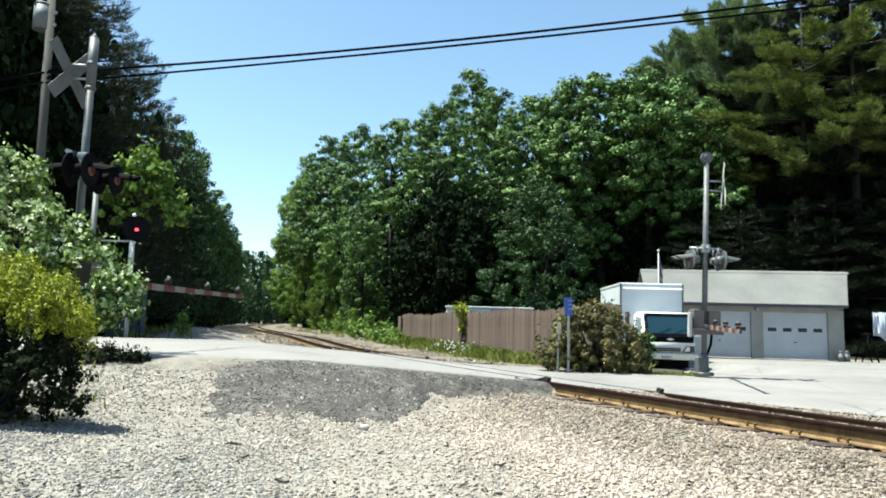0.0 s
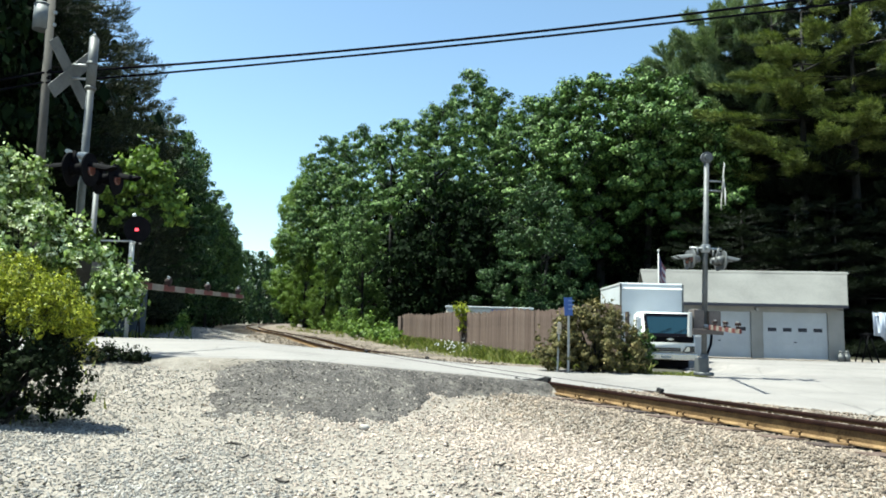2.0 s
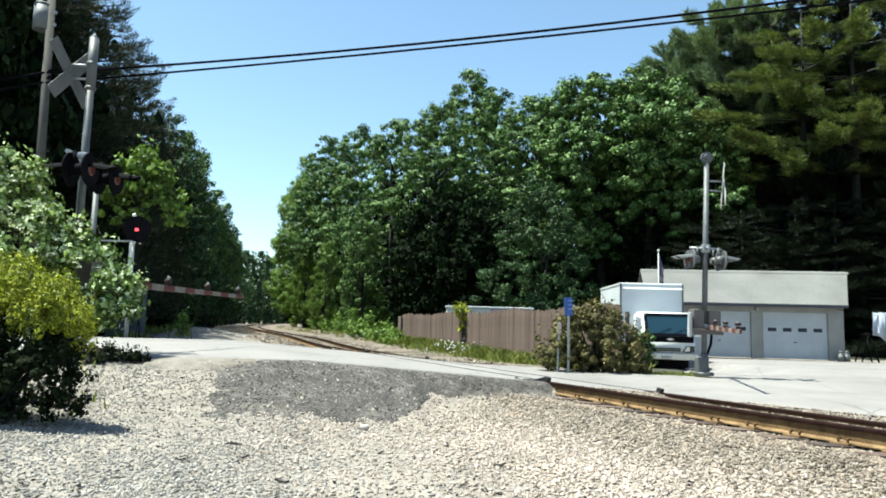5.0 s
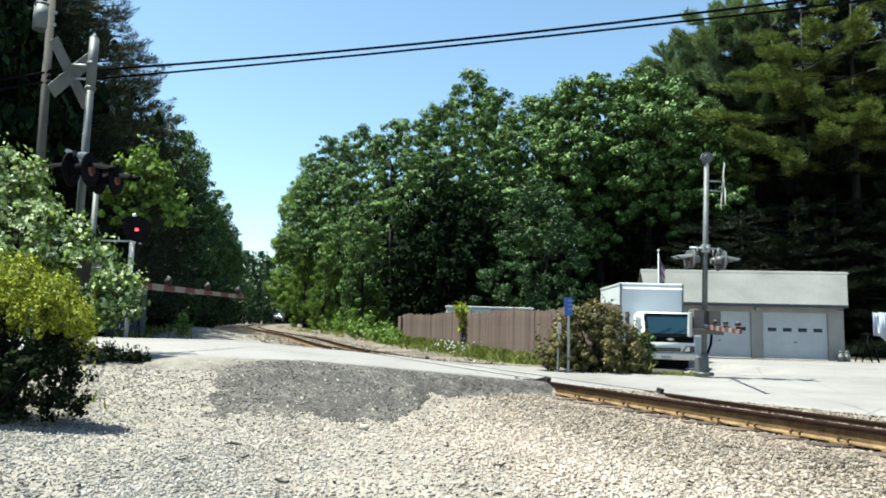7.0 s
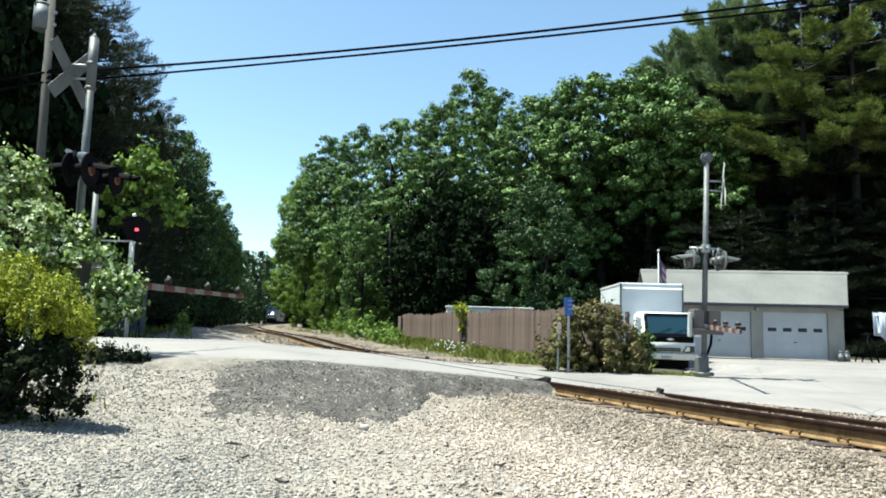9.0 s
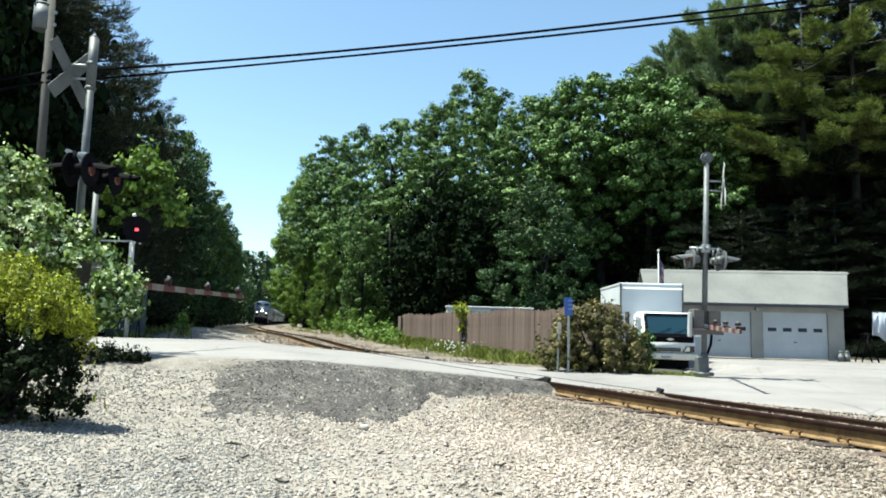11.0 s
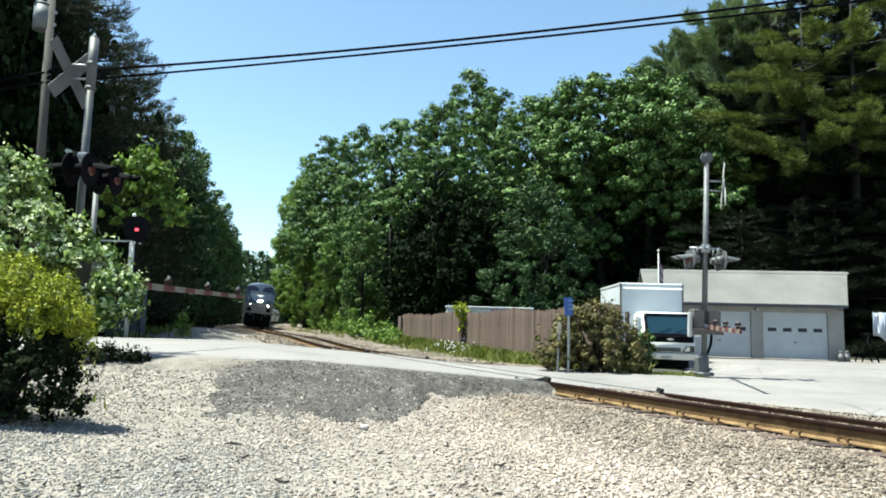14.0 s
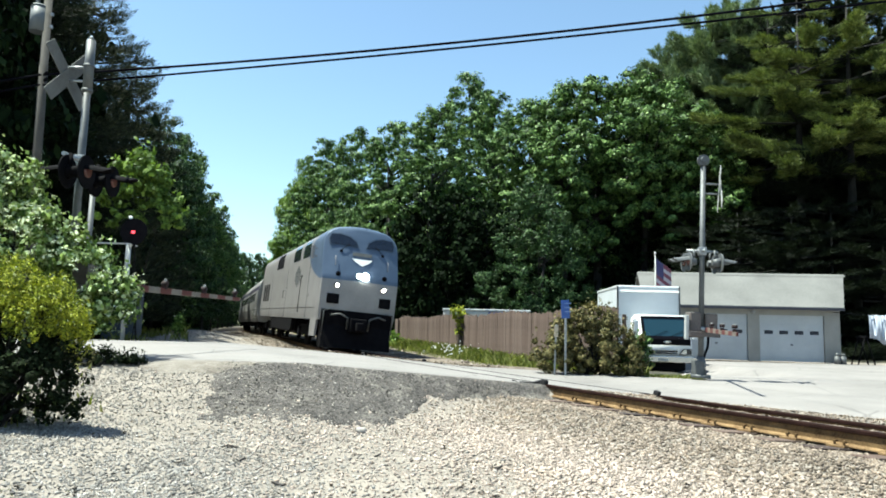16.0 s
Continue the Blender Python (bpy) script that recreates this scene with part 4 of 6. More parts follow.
GLOW = plain("lit_headlight", (1.0, 0.95, 0.86), 0.3, emit=14.0)
GLOW_SOFT = plain("lit_ditch_light", (1.0, 0.88, 0.78), 0.3, emit=7.0)
LAMP_RED = plain("lit_red_lens", (1.0, 0.06, 0.09), 0.3, emit=0.9)

SIDE = [(1.40, 1.05), (1.44, 1.25), (1.44, 1.7), (1.44, 2.1), (1.44, 2.52), (1.44, 2.64), (1.44, 2.76), (1.44, 2.9), (1.44, 3.05), (1.44, 3.2), (1.44, 3.35), (1.44, 3.5), (1.435, 3.65), (1.43, 3.8), (1.42, 3.95), (1.385, 4.11), (1.29, 4.27), (1.14, 4.40), (0.96, 4.49), (0.52, 4.58)]


def nose_y(x, z):
    """How far the face lies behind the foremost point."""
    w = 0.12 * (x / 1.5) ** 2
    return w + max(0.0, z - 2.6) * 0.36 + max(0.0, 1.5 - z) * 0.12


def flank_plate(name, sg, y0, y1, z0, z1, mat, parent):
    """A plate that follows the curve of the body side."""
    bm = bmesh.new()
    zs = np.linspace(z0, z1, 6)
    px, pz = [p[0] for p in SIDE], [p[1] for p in SIDE]
    prev = None
    for k, z in enumerate(zs):
        x = float(np.interp(z, pz, px))
        lean = 0.25 * (z - z0)
        cur = [bm.verts.new((sg * (x + 0.014), y0 + lean, z)), bm.verts.new((sg * (x + 0.014), y1, z)), bm.verts.new((sg * (x - 0.04), y1, z)), bm.verts.new((sg * (x - 0.04), y0 + lean, z))]
        if prev:
            for q in range(4):
                bm.faces.new((prev[q], prev[(q + 1) % 4], cur[(q + 1) % 4], cur[q]))
        else:
            bm.faces.new(cur)
        prev = cur
    bm.faces.new(prev)
    bmesh.ops.recalc_face_normals(bm, faces=bm.faces[:])
    return part(name, bm, mat, parent)


def locomotive():
    loco = thing("locomotive", (0, 0, 0), "blunt-nosed silver diesel passenger locomotive with blue upper nose and lit headlights", "locomotive")
    L = 21.0
    ring = [(x, z) for x, z in SIDE] + [(0, 4.61)] + [(-x, z) for x, z in SIDE[::-1]]
    stations = [0.04, 0.16, 0.27, 0.38, 0.49, 0.6, 0.71, 0.82, 0.93, 1.04, 1.2, 1.35, 1.5, 1.65, 1.8, 1.95, 2.1, 2.6, 3.4, 4.6, 8, 12, 16, 19.2, 19.5]
    bm = bmesh.new()
    rings = []
    for k, st in enumerate(stations):
        taper = (0.972, 0.992, 0.998)[k] if k < 3 else (0.97 if st > 19.3 else 1.0)
        rings.append([bm.verts.new((x * taper, st + nose_y(x, z) * (1 - min(st / 4.6, 1)) if st < 4.6 else st, 1.05 + (z - 1.05) * (0.985 if k == 0 else 1))) for x, z in ring])
    n = len(ring)
    for a, b in zip(rings, rings[1:]):
        for i in range(n - 1):
            f = bm.faces.new((a[i], b[i], b[i + 1], a[i + 1]))
            f.smooth = True
    bm.faces.new(rings[-1])
    # face, in rows from side to side
    rows = []
    for i in range(len(SIDE)):
        l, r = rings[0][i], rings[0][n - 1 - i]
        mids = []
        for t in (0.2, 0.4, 0.6, 0.8):
            x = l.co.x + (r.co.x - l.co.x) * t
            z = l.co.z
            mids.append(bm.verts.new((x, nose_y(x, z) * 0.99 + 0.02, z + (0.03 if i == len(SIDE) - 1 else 0))))
        rows.append([l] + mids + [r])
    for a, b in zip(rows, rows[1:]):
        for i in range(5):
            bm.faces.new((a[i], a[i + 1], b[i + 1], b[i])).smooth = True
    top = rings[0][len(SIDE)]
    last = rows[-1]
    for i in range(5):
        bm.faces.new((last[i], last[i + 1], top))
    # soot-grey roof behind the blue cap
    for f in bm.faces:
        c = f.calc_center_median()
        if c.z > 4.2 and c.y > 1.9:
            f.material_index = 1
    bmesh.ops.recalc_face_normals(bm, faces=bm.faces[:])
    crease = [bm.edges.get((a, b)) for a, b in zip(rings[0], rings[0][1:])]
    bmesh.ops.split_edges(bm, edges=[e for e in crease if e])
    body = part("body", bm, [LIVERY, ROOF_GREY], loco)

    def on_face(x, z, d=0.0):
        return (x, nose_y(x, z) + 0.02 - d, z)

    def face_plate(name, outline, mat, thick=0.03, parent=body, label=""):
        """A plate that follows the nose: outline of (x, z)."""
        bm = bmesh.new()
        a = [bm.verts.new(on_face(x, z, thick)) for x, z in outline]
        b = [bm.verts.new(on_face(x, z, -0.05)) for x, z in outline]
        k = len(outline)
        bm.faces.new(a)
        for i in range(k):
            bm.faces.new((a[i], b[i], b[(i + 1) % k], a[(i + 1) % k]))
        bmesh.ops.recalc_face_normals(bm, faces=bm.faces[:])
        return part(name, bm, mat, parent, label)
    for sg in (-1, 1):
        glass = [(0.17, 3.81), (0.5, 3.83), (1.17, 3.86), (1.21, 4.03), (1.15, 4.2), (0.82, 4.23), (0.5, 4.16), (0.24, 4.0)]
        face_plate("windshield", [(sg * x, z) for x, z in glass], GLASS_BLUE, 0.035, body, "dark raked windshield pane")
        rim = [(0.12, 3.775), (0.5, 3.795), (1.2, 3.825), (1.25, 4.03), (1.18, 4.24), (0.8, 4.27), (0.47, 4.2), (0.2, 4.02)]
        face_plate("windshield_frame", [(sg * x, z) for x, z in rim], DARK_BLUE, 0.022)
        bm = bmesh.new()
        pipe(bm, [on_face(sg * 0.78, 3.62, 0.03), on_face(sg * 0.7, 3.72, 0.05), on_face(sg * 0.48, 3.9, 0.05)], 0.011)
        box(bm, (sg * 0.78 - 0.05, nose_y(0.78, 3.58) - 0.01, 3.55), (sg * 0.78 + 0.05, nose_y(0.78, 3.58) + 0.1, 3.64), 0.01)
        part("wiper", bm, BLACK, body)
        bm = bmesh.new()
        rod(bm, on_face(sg * 0.86, 2.32, 0.05), on_face(sg * 0.86, 2.32, -0.08), 0.105, n=16)
        dl = part("ditch_light", bm, BLACK, body)
        bm = bmesh.new()
        rod(bm, on_face(sg * 0.86, 2.32, 0.07), on_face(sg * 0.86, 2.32, 0.03), 0.068, n=16)
        part("lens", bm, GLOW_SOFT, dl, "lit warm white ditch light lens")
        bm = bmesh.new()
        rod(bm, on_face(sg * 0.86, 2.74, 0.06), on_face(sg * 0.86, 2.74, -0.08), 0.085, n=14)
        part("marker_light", bm, BLACK, body)
        bm = bmesh.new()
        o = (sg * 0.95, nose_y(0.95, 1.85))
        box(bm, (o[0] - 0.22, o[1] - 0.012, 1.66), (o[0] + 0.22, o[1] + 0.12, 2.02), 0.03)
        part("step_recess", bm, BLACK, body)
        bm = bmesh.new()
        rod(bm, on_face(sg * 0.11 + 0.0, 2.72, 0.10), on_face(sg * 0.11, 2.72, -0.1), 0.115, n=18)
        hl = part("headlight", bm, BLACK, body)
        bm = bmesh.new()
        rod(bm, on_face(sg * 0.11, 2.72, 0.125), on_face(sg * 0.11, 2.72, 0.06), 0.10 if sg < 0 else 0.135, n=18)
        part("lens", bm, GLOW, hl, "bright white headlight lens")
        # mirror, cab window and grab iron of that side
        bm = bmesh.new()
        box(bm, (sg * 1.6 - 0.06, 1.5, 3.3), (sg * 1.6 + 0.06, 1.56, 3.8), 0.015)
        rod(bm, (sg * 1.42, 1.55, 3.7), (sg * 1.6, 1.53, 3.7), 0.02)
        rod(bm, (sg * 1.42, 1.55, 3.4), (sg * 1.6, 1.53, 3.4), 0.02)
        part("mirror", bm, SILVER, body)
        for y0, y1 in ((3.0, 4.7), (5.4, 7.3)):
            flank_plate("cab_window", sg, y0, y1, 3.52, 4.18, GLASS_DARK, body)
        flank_plate("radiator_grille", sg, 10.6, 13.0, 3.5, 4.2, BLACK, body)
        for y0, w, z0, z1 in ((15.4, 0.7, 1.9, 2.85), (16.4, 0.7, 1.9, 2.85), (17.4, 0.7, 1.9, 2.85), (9.6, 0.12, 1.95, 2.35), (4.6, 0.10, 1.3, 2.8), (2.4, 0.08, 1.9, 2.0)):
            bm = bmesh.new()
            box(bm, (sg * 1.437 - 0.012, y0, z0), (sg * 1.437 + 0.012, y0 + w, z1), 0.006)
            part("louver", bm, BLACK, body)
        bm = bmesh.new()
        pipe(bm, [(sg * 1.48, 4.3, 1.3), (sg * 1.5, 4.3, 1.4), (sg * 1.5, 4.3, 2.7), (sg * 1.44, 4.3, 2.8)], 0.022)
        part("grab_iron", bm, BLACK, body)
        for y in (2.7, 8.7, 14.4, 18.6):
            bm = bmesh.new()
            box(bm, (sg * 1.441 - 0.006, y, 1.1), (sg * 1.441 + 0.006, y + 0.035, 3.3), 0)
            part("panel_joint", bm, ROOF_GREY, body)
        # long seam and lower skirt
        bm = bmesh.new()
        box(bm, (sg * 1.444 - 0.01, 1.0, 1.48), (sg * 1.444 + 0.004, 19.2, 1.51), 0.004)
        part("side_seam", bm, SILVER, body)
        bm = bmesh.new()
        prism(bm, [(0.45, 0.45), (1.5, 0.45), (1.55, 1.2), (0.35, 1.2)], sg * 1.34, sg * 1.41)
        part("side_skirt", bm, SILVER, loco)
        bm = bmesh.new()
        prism(bm, [(6.6, 0.5), (13.4, 0.5), (13.9, 1.2), (6.2, 1.2)], sg * 1.22, sg * 1.38)
        part("fuel_tank_skirt", bm, BLACK, loco)
        # round emblem outline on the flank
        bm = bmesh.new()
        for k in range(5):
            box(bm, (sg * 1.449 - 0.004, 4.9 + 0.3 * k, 2.35 + 0.12 * abs(k - 2)), (sg * 1.449 + 0.004, 5.08 + 0.3 * k, 3.25 - 0.1 * abs(k - 2)), 0)
        part("side_emblem", bm, ROOF_GREY, body, "grey striped emblem on the flank")
        bm = bmesh.new()
        pipe(bm, [on_face(sg * 0.98, 3.05, 0.0), on_face(sg * 0.98, 3.07, 0.07), on_face(sg * 0.98, 3.36, 0.07), on_face(sg * 0.98, 3.38, 0.0)], 0.014)
        part("nose_handhold", bm, SILVER, body, "pale steel handhold")
    face_plate("nose_emblem", [(-0.38, 3.36), (0.38, 3.36), (0.24, 3.23), (0.1, 3.16), (0.0, 3.10), (-0.1, 3.16), (-0.24, 3.23)], WHITE, 0.026, body, "white winged emblem plate")
    face_plate("number_board", [(-0.36, 3.46), (0.36, 3.46), (0.36, 3.6), (-0.36, 3.6)], ROOF_GREY, 0.024)
    # pilot, coupler, anticlimber
    bm = bmesh.new()
    prism(bm, [(0.02, 1.45), (0.5, 1.45), (0.5, 0.85), (0.1, 0.85)], -1.3, 1.3)
    part("anticlimber", bm, BLACK, loco)
    bm = bmesh.new()
    prism(bm, [(-0.15, 0.12), (0.35, 0.12), (0.6, 1.0), (0.12, 1.0)], -1.26, 1.26)
    part("pilot_plow", bm, BLACK, loco)
    bm = bmesh.new()
    box(bm, (-0.3, -0.35, 0.72), (0.3, 0.2, 1.2), 0.06)
    box(bm, (-0.13, -0.62, 0.78), (0.13, -0.3, 1.06), 0.05)
    part("coupler", bm, BLACK, loco)
    for sg in (-1, 1):
        bm = bmesh.new()
        pipe(bm, [(sg * 1.0, -0.1, 1.25), (sg * 0.7, -0.22, 1.32), (sg * 0.4, -0.2, 1.2), (sg * 0.38, -0.12, 0.8)], 0.035)
        part("air_hose", bm, HOSE, loco)
        bm = bmesh.new()
        pipe(bm, [(sg * 1.25, -0.06, 0.5), (sg * 1.25, -0.1, 1.4), (sg * 1.05, -0.1, 1.45)], 0.02)
        part("handrail", bm, HOSE, loco)
    bm = bmesh.new()
    box(bm, (-1.15, 6.5, 0.4), (1.15, 13.5, 1.1), 0.1)
    part("fuel_tank", bm, BLACK, loco)
    bogies(loco, (3.9, 15.7), 0.51)
    for y0 in (6.0, 9.4, 13.5, 17.0):
        bm = bmesh.new()
        rod(bm, (0, y0 + 1, 4.56), (0, y0 + 1, 4.67), 0.55, 0.5, 20)
        part("roof_fan", bm, ROOF_GREY, loco)
    return loco


def bogies(car, places, r):
    for c in places:
        bm = bmesh.new()
        for sg in (-1, 1):
            prism(bm, [(c - 1.9, 0.52), (c - 1.5, 0.42), (c + 1.5, 0.42), (c + 1.9, 0.52), (c + 1.6, 0.85), (c - 1.6, 0.85)], sg * 0.98, sg * 1.12)
            for k in (-1.37, 1.37):
                box(bm, (sg * 1.0, c + k - 0.2, 0.36), (sg * 1.22, c + k + 0.2, 0.74), 0.04)
        box(bm, (-1.0, c - 0.35, 0.5), (1.0, c + 0.35, 0.95), 0.04)
        bg = part("bogie", bm, BLACK, car)
        for k in (-1.37, 1.37):
            for sg in (-1, 1):
                bm = bmesh.new()
                rod(bm, (sg * 0.68, c + k, r), (sg * 0.82, c + k, r), r, n=24)
                rod(bm, (sg * 0.81, c + k, r), (sg * 0.86, c + k, r), r * 0.55, n=18)
                part("wheel", bm, BLACK, bg)


def coach():
    car = thing("passenger_coach", (0, 0, 0), "tubular stainless steel passenger coach with a dark window band", "train coach", "coaches of the train")
    L = 25.6
    prof = [(1.35, 0.75), (1.48, 1.2), (1.58, 1.9), (1.57, 2.6), (1.45, 3.2), (1.15, 3.62), (0.6, 3.83), (0, 3.88)]
    ring = prof + [(-x, z) for x, z in prof[-2::-1]]
    bm = bmesh.new()
    a = [bm.verts.new((x, 0.3, z)) for x, z in ring]
    b = [bm.verts.new((x, L - 0.3, z)) for x, z in ring]
    for i in range(len(ring) - 1):
        bm.faces.new((a[i], b[i], b[i + 1], a[i + 1])).smooth = True
    bm.faces.new(a)
    bm.faces.new(b)
    bmesh.ops.recalc_face_normals(bm, faces=bm.faces[:])
    body = part("body", bm, STEEL, car)
    for sg in (-1, 1):
        bm = bmesh.new()
        for z in (0.95, 1.1, 1.25, 1.4, 1.55):
            x = np.interp(z, [0.75, 1.2, 1.9], [1.35, 1.48, 1.58])
            rod(bm, (sg * x, 0.4, z), (sg * x, L - 0.4, z), 0.03, n=6)
        part("fluting", bm, STEEL, body)
        bm = bmesh.new()
        prism(bm, [(0.6, 2.78), (L - 0.6, 2.78), (L - 0.6, 2.98), (0.6, 2.98)], sg * 1.3, sg * 1.556)
        part("stripe", bm, STRIPE, body)
        for k in range(15):
            y = 3.0 + k * 1.35
            bm = bmesh.new()
            box(bm, (sg * 1.50, y, 2.05), (sg * 1.58, y + 0.98, 2.62), 0.03)
            part("window", bm, GLASS_DARK, body)
        for y in (1.2, L - 2.0):
            bm = bmesh.new()
            box(bm, (sg * 1.42, y, 1.1), (sg * 1.54, y + 0.8, 3.05), 0.03)
            part("side_door", bm, STEEL, body)
    for y in (0.0, L - 0.3):
        bm = bmesh.new()
        box(bm, (-0.6, y, 1.1), (0.6, y + 0.3, 3.3), 0.05)
        part("gangway", bm, BLACK, car)
    bm = bmesh.new()
    box(bm, (-1.1, 8, 0.45), (1.1, 17.5, 0.9), 0.08)
    part("underframe_box", bm, BLACK, car)
    bogies(car, (3.9, L - 3.9), 0.46)
    return car


LOCO = locomotive()
COACHES = [coach()]
for k in range(3):
    COACHES.append(copy_thing(COACHES[0], Matrix()))


def rides(s_front, b0, b1):
    """Pose of a vehicle whose front stands s_front up the line, on bogies b0 and b1 behind it."""
    ax, ay, _, _ = line_at(s_front + b0)
    bx, by, _, _ = line_at(s_front + b1)
    d = Vector((bx - ax, by - ay, float(rise(by) - rise(ay)))).normalized()
    o = Vector((ax, ay, -0.055 + float(rise(ay)))) - d * b0
    return Matrix.Translation(o) @ Matrix.Rotation(math.atan2(-d.x, d.y), 4, "Z") @ Matrix.Rotation(math.asin(d.z), 4, "X") @ Matrix.Rotation(CANT, 4, "Y")


def train_s(t):
    """How far up the line the front of the train stands."""
    return float(np.interp(16.0 - t, [0, 0.5, 1, 1.5, 2, 3, 4.5, 7, 9, 16], [0, 12.6, 24.5, 36.6, 48.6, 72, 107, 165, 212, 376]))


# ---- crossing signals ----
GALV = worn("galvanised_steel", (0.208, 0.216, 0.224), (0.352, 0.36, 0.368), 3, 40, 0.45, 0.6)
ALU = worn("weathered_aluminium_paint", (0.06, 0.063, 0.066), (0.115, 0.12, 0.125), 4, 40, 0.55, 0.2)
SIGN_WHITE = worn("faded_white_sign_sheet", (0.288, 0.288, 0.28), (0.416, 0.416, 0.408), 3, 30, 0.45)
LENS_OFF = plain("dim_red_lens", (0.12, 0.05, 0.045), 0.2)
CONCRETE = worn("concrete", (0.24, 0.232, 0.216), (0.36, 0.352, 0.328), 4, 40, 0.9)
RUBBER = plain("black_rubber", (0.004, 0.004, 0.007), 1.0)
RUBBER.node_tree.nodes["Principled BSDF"].inputs["Specular IOR Level"].default_value = 0.05
BROWN_BOX = worn("rusty_brown_casing", (0.06, 0.049, 0.045), (0.125, 0.105, 0.098), 4, 30, 0.7)


# tape colours lowered to show the arm's near face in shade
ARM_WHITE = worn("shaded_white_arm_tape", (0.11, 0.095, 0.08), (0.2, 0.178, 0.15), 6, 30)
ARM_RED = worn("shaded_red_arm_tape", (0.055, 0.008, 0.007), (0.1, 0.016, 0.013), 6, 30)
GATE_LAMP = plain("red_gate_lamp", (0.016, 0.004, 0.004), 0.8)


GALV_DULL = worn("dull_sign_back", (0.07, 0.069, 0.066), (0.125, 0.123, 0.118), 4, 30, 0.7)
# case colour made darker and bluer for the shade it stands in
CASE_SHADED = worn("case_paint_shaded", (0.045, 0.056, 0.076), (0.075, 0.09, 0.118), 3, 30, 0.6)


def crossing_signal(at, flip, height, lamp_z, lean, arm_z, arm_from, arm_to, label, reach=0.16, hood=0.16, spread=0.45):
    """A mast with crossbuck, bell, four flashers and its gate. flip = +1: the crossbuck faces +x."""
    sig = thing("crossing_signal", at, label, "crossing signal", "crossing signals", ry=lean)
    bm = bmesh.new()
    rod(bm, (0, 0, 0.3), (0, 0, height), 0.065, 0.06, 16)
    part("mast", bm, ALU, sig)
    if flip < 0:
        bm = bmesh.new()
        rod(bm, (0, 0, height - 0.95), (0, 0, height - 0.02), 0.078, 0.076, 16)
        for z in (0.93, 0.5):
            rod(bm, (0, 0, height - z), (0, 0, height - z + 0.05), 0.09, n=16)
        part("mast_sleeve", bm, ALU, sig)
    bm = bmesh.new()
    rod(bm, (0, 0, 0), (0, 0, 0.08), 0.24, n=8)
    rod(bm, (0, 0, 0.06), (0, 0, 0.5), 0.13, 0.09, 12)
    box(bm, (-0.18, -0.15, 0.05), (0.02, 0.15, 0.42), 0.03)
    part("base", bm, ALU, sig)
    bm = bmesh.new()
    rod(bm, (0, -0.05, height + 0.08), (0, 0.05, height + 0.08), 0.14, 0.14, 20)
    rod(bm, (0, -0.09, height + 0.08), (0, -0.05, height + 0.08), 0.07, 0.085, 20)
    rod(bm, (0, 0, height - 0.06), (0, 0, height + 0.02), 0.075, n=12)
    if flip > 0:
        part("bell", bm, ALU, sig, "round weathered bell on the mast top")
    else:
        bm.clear()
        rod(bm, (0, 0, height - 0.02), (0, 0, height + 0.06), 0.07, 0.02, 14)
        part("mast_cap", bm, ALU, sig)
    # crossbuck in the plane across the road
    zc = height - 0.62
    bm = bmesh.new()
    rod(bm, (0, 0, zc + 0.12), (flip * 0.42, 0, zc + 0.12), 0.022)
    rod(bm, (0, 0, zc - 0.12), (flip * 0.42, 0, zc - 0.12), 0.022)
    part("crossbuck_bracket", bm, GALV, sig)
    for sg in (-1, 1):
        bm = bmesh.new()
        box(bm, (-0.006, -0.61, -0.115), (0.006, 0.61, 0.115), 0.003)
        bmesh.ops.transform(bm, matrix=Matrix.Translation((flip * ((0.42 if flip > 0 else 0.34) + 0.02 * sg * flip), 0, zc - (0 if flip > 0 else 0.03))) @ Matrix.Rotation(radians(-17 if flip > 0 else -16.5), 4, "Z") @ Matrix.Rotation(radians(48 * sg), 4, "X"), verts=bm.verts[:])
        part("crossbuck_blade", bm, SIGN_WHITE if flip > 0 else GALV_DULL, sig, "white crossbuck blade")
    # flashers on a cross-arm, back to back
    bm = bmesh.new()
    if flip > 0:
        rod(bm, (-reach - 0.02, 0, lamp_z + 0.28), (reach + 0.02, 0, lamp_z + 0.28), 0.03)
    rod(bm, (0, -spread - 0.1, lamp_z + 0.28), (0, spread + 0.1, lamp_z + 0.28), 0.035)
    box(bm, (-0.09, -0.09, lamp_z + 0.18), (0.09, 0.09, lamp_z + 0.38), 0.03)
    part("lamp_arm", bm, GALV, sig)
    base_z, base_reach = lamp_z, reach
    for y in (-spread, spread):
        for sg in (-1, 1):
            lamp_z = base_z + (0.03 if flip < 0 and y > 0 else 0.0)
            reach = -0.05 if flip < 0 and sg < 0 else base_reach
            dark = BLACK if flip < 0 else ALU
            bm = bmesh.new()
            rod(bm, (sg * reach, y, lamp_z), (sg * (reach + 0.025), y, lamp_z), 0.27 if flip < 0 else 0.235, n=28)
            fl = part("flasher", bm, dark, sig, "round flasher with a long hood")
            bm = bmesh.new()
            near = reach - 0.17 if flip > 0 else (-0.12 if sg < 0 else 0.02)
            rod(bm, (sg * near, y, lamp_z), (sg * (reach + 0.01), y, lamp_z), 0.07, 0.13, 16)
            rod(bm, (sg * (near + 0.06), y, lamp_z + 0.02), (sg * (near + 0.06), y, lamp_z + 0.3), 0.025)
            part("housing", bm, dark, fl)
            bm = bmesh.new()
            rod(bm, (sg * (reach + 0.02), y, lamp_z), (sg * (reach + 0.055), y, lamp_z), 0.105, 0.09, 20)
            part("lens", bm, LENS_OFF, fl, "red flasher lens")
            bm = bmesh.new()
            n = 9
            prev = None
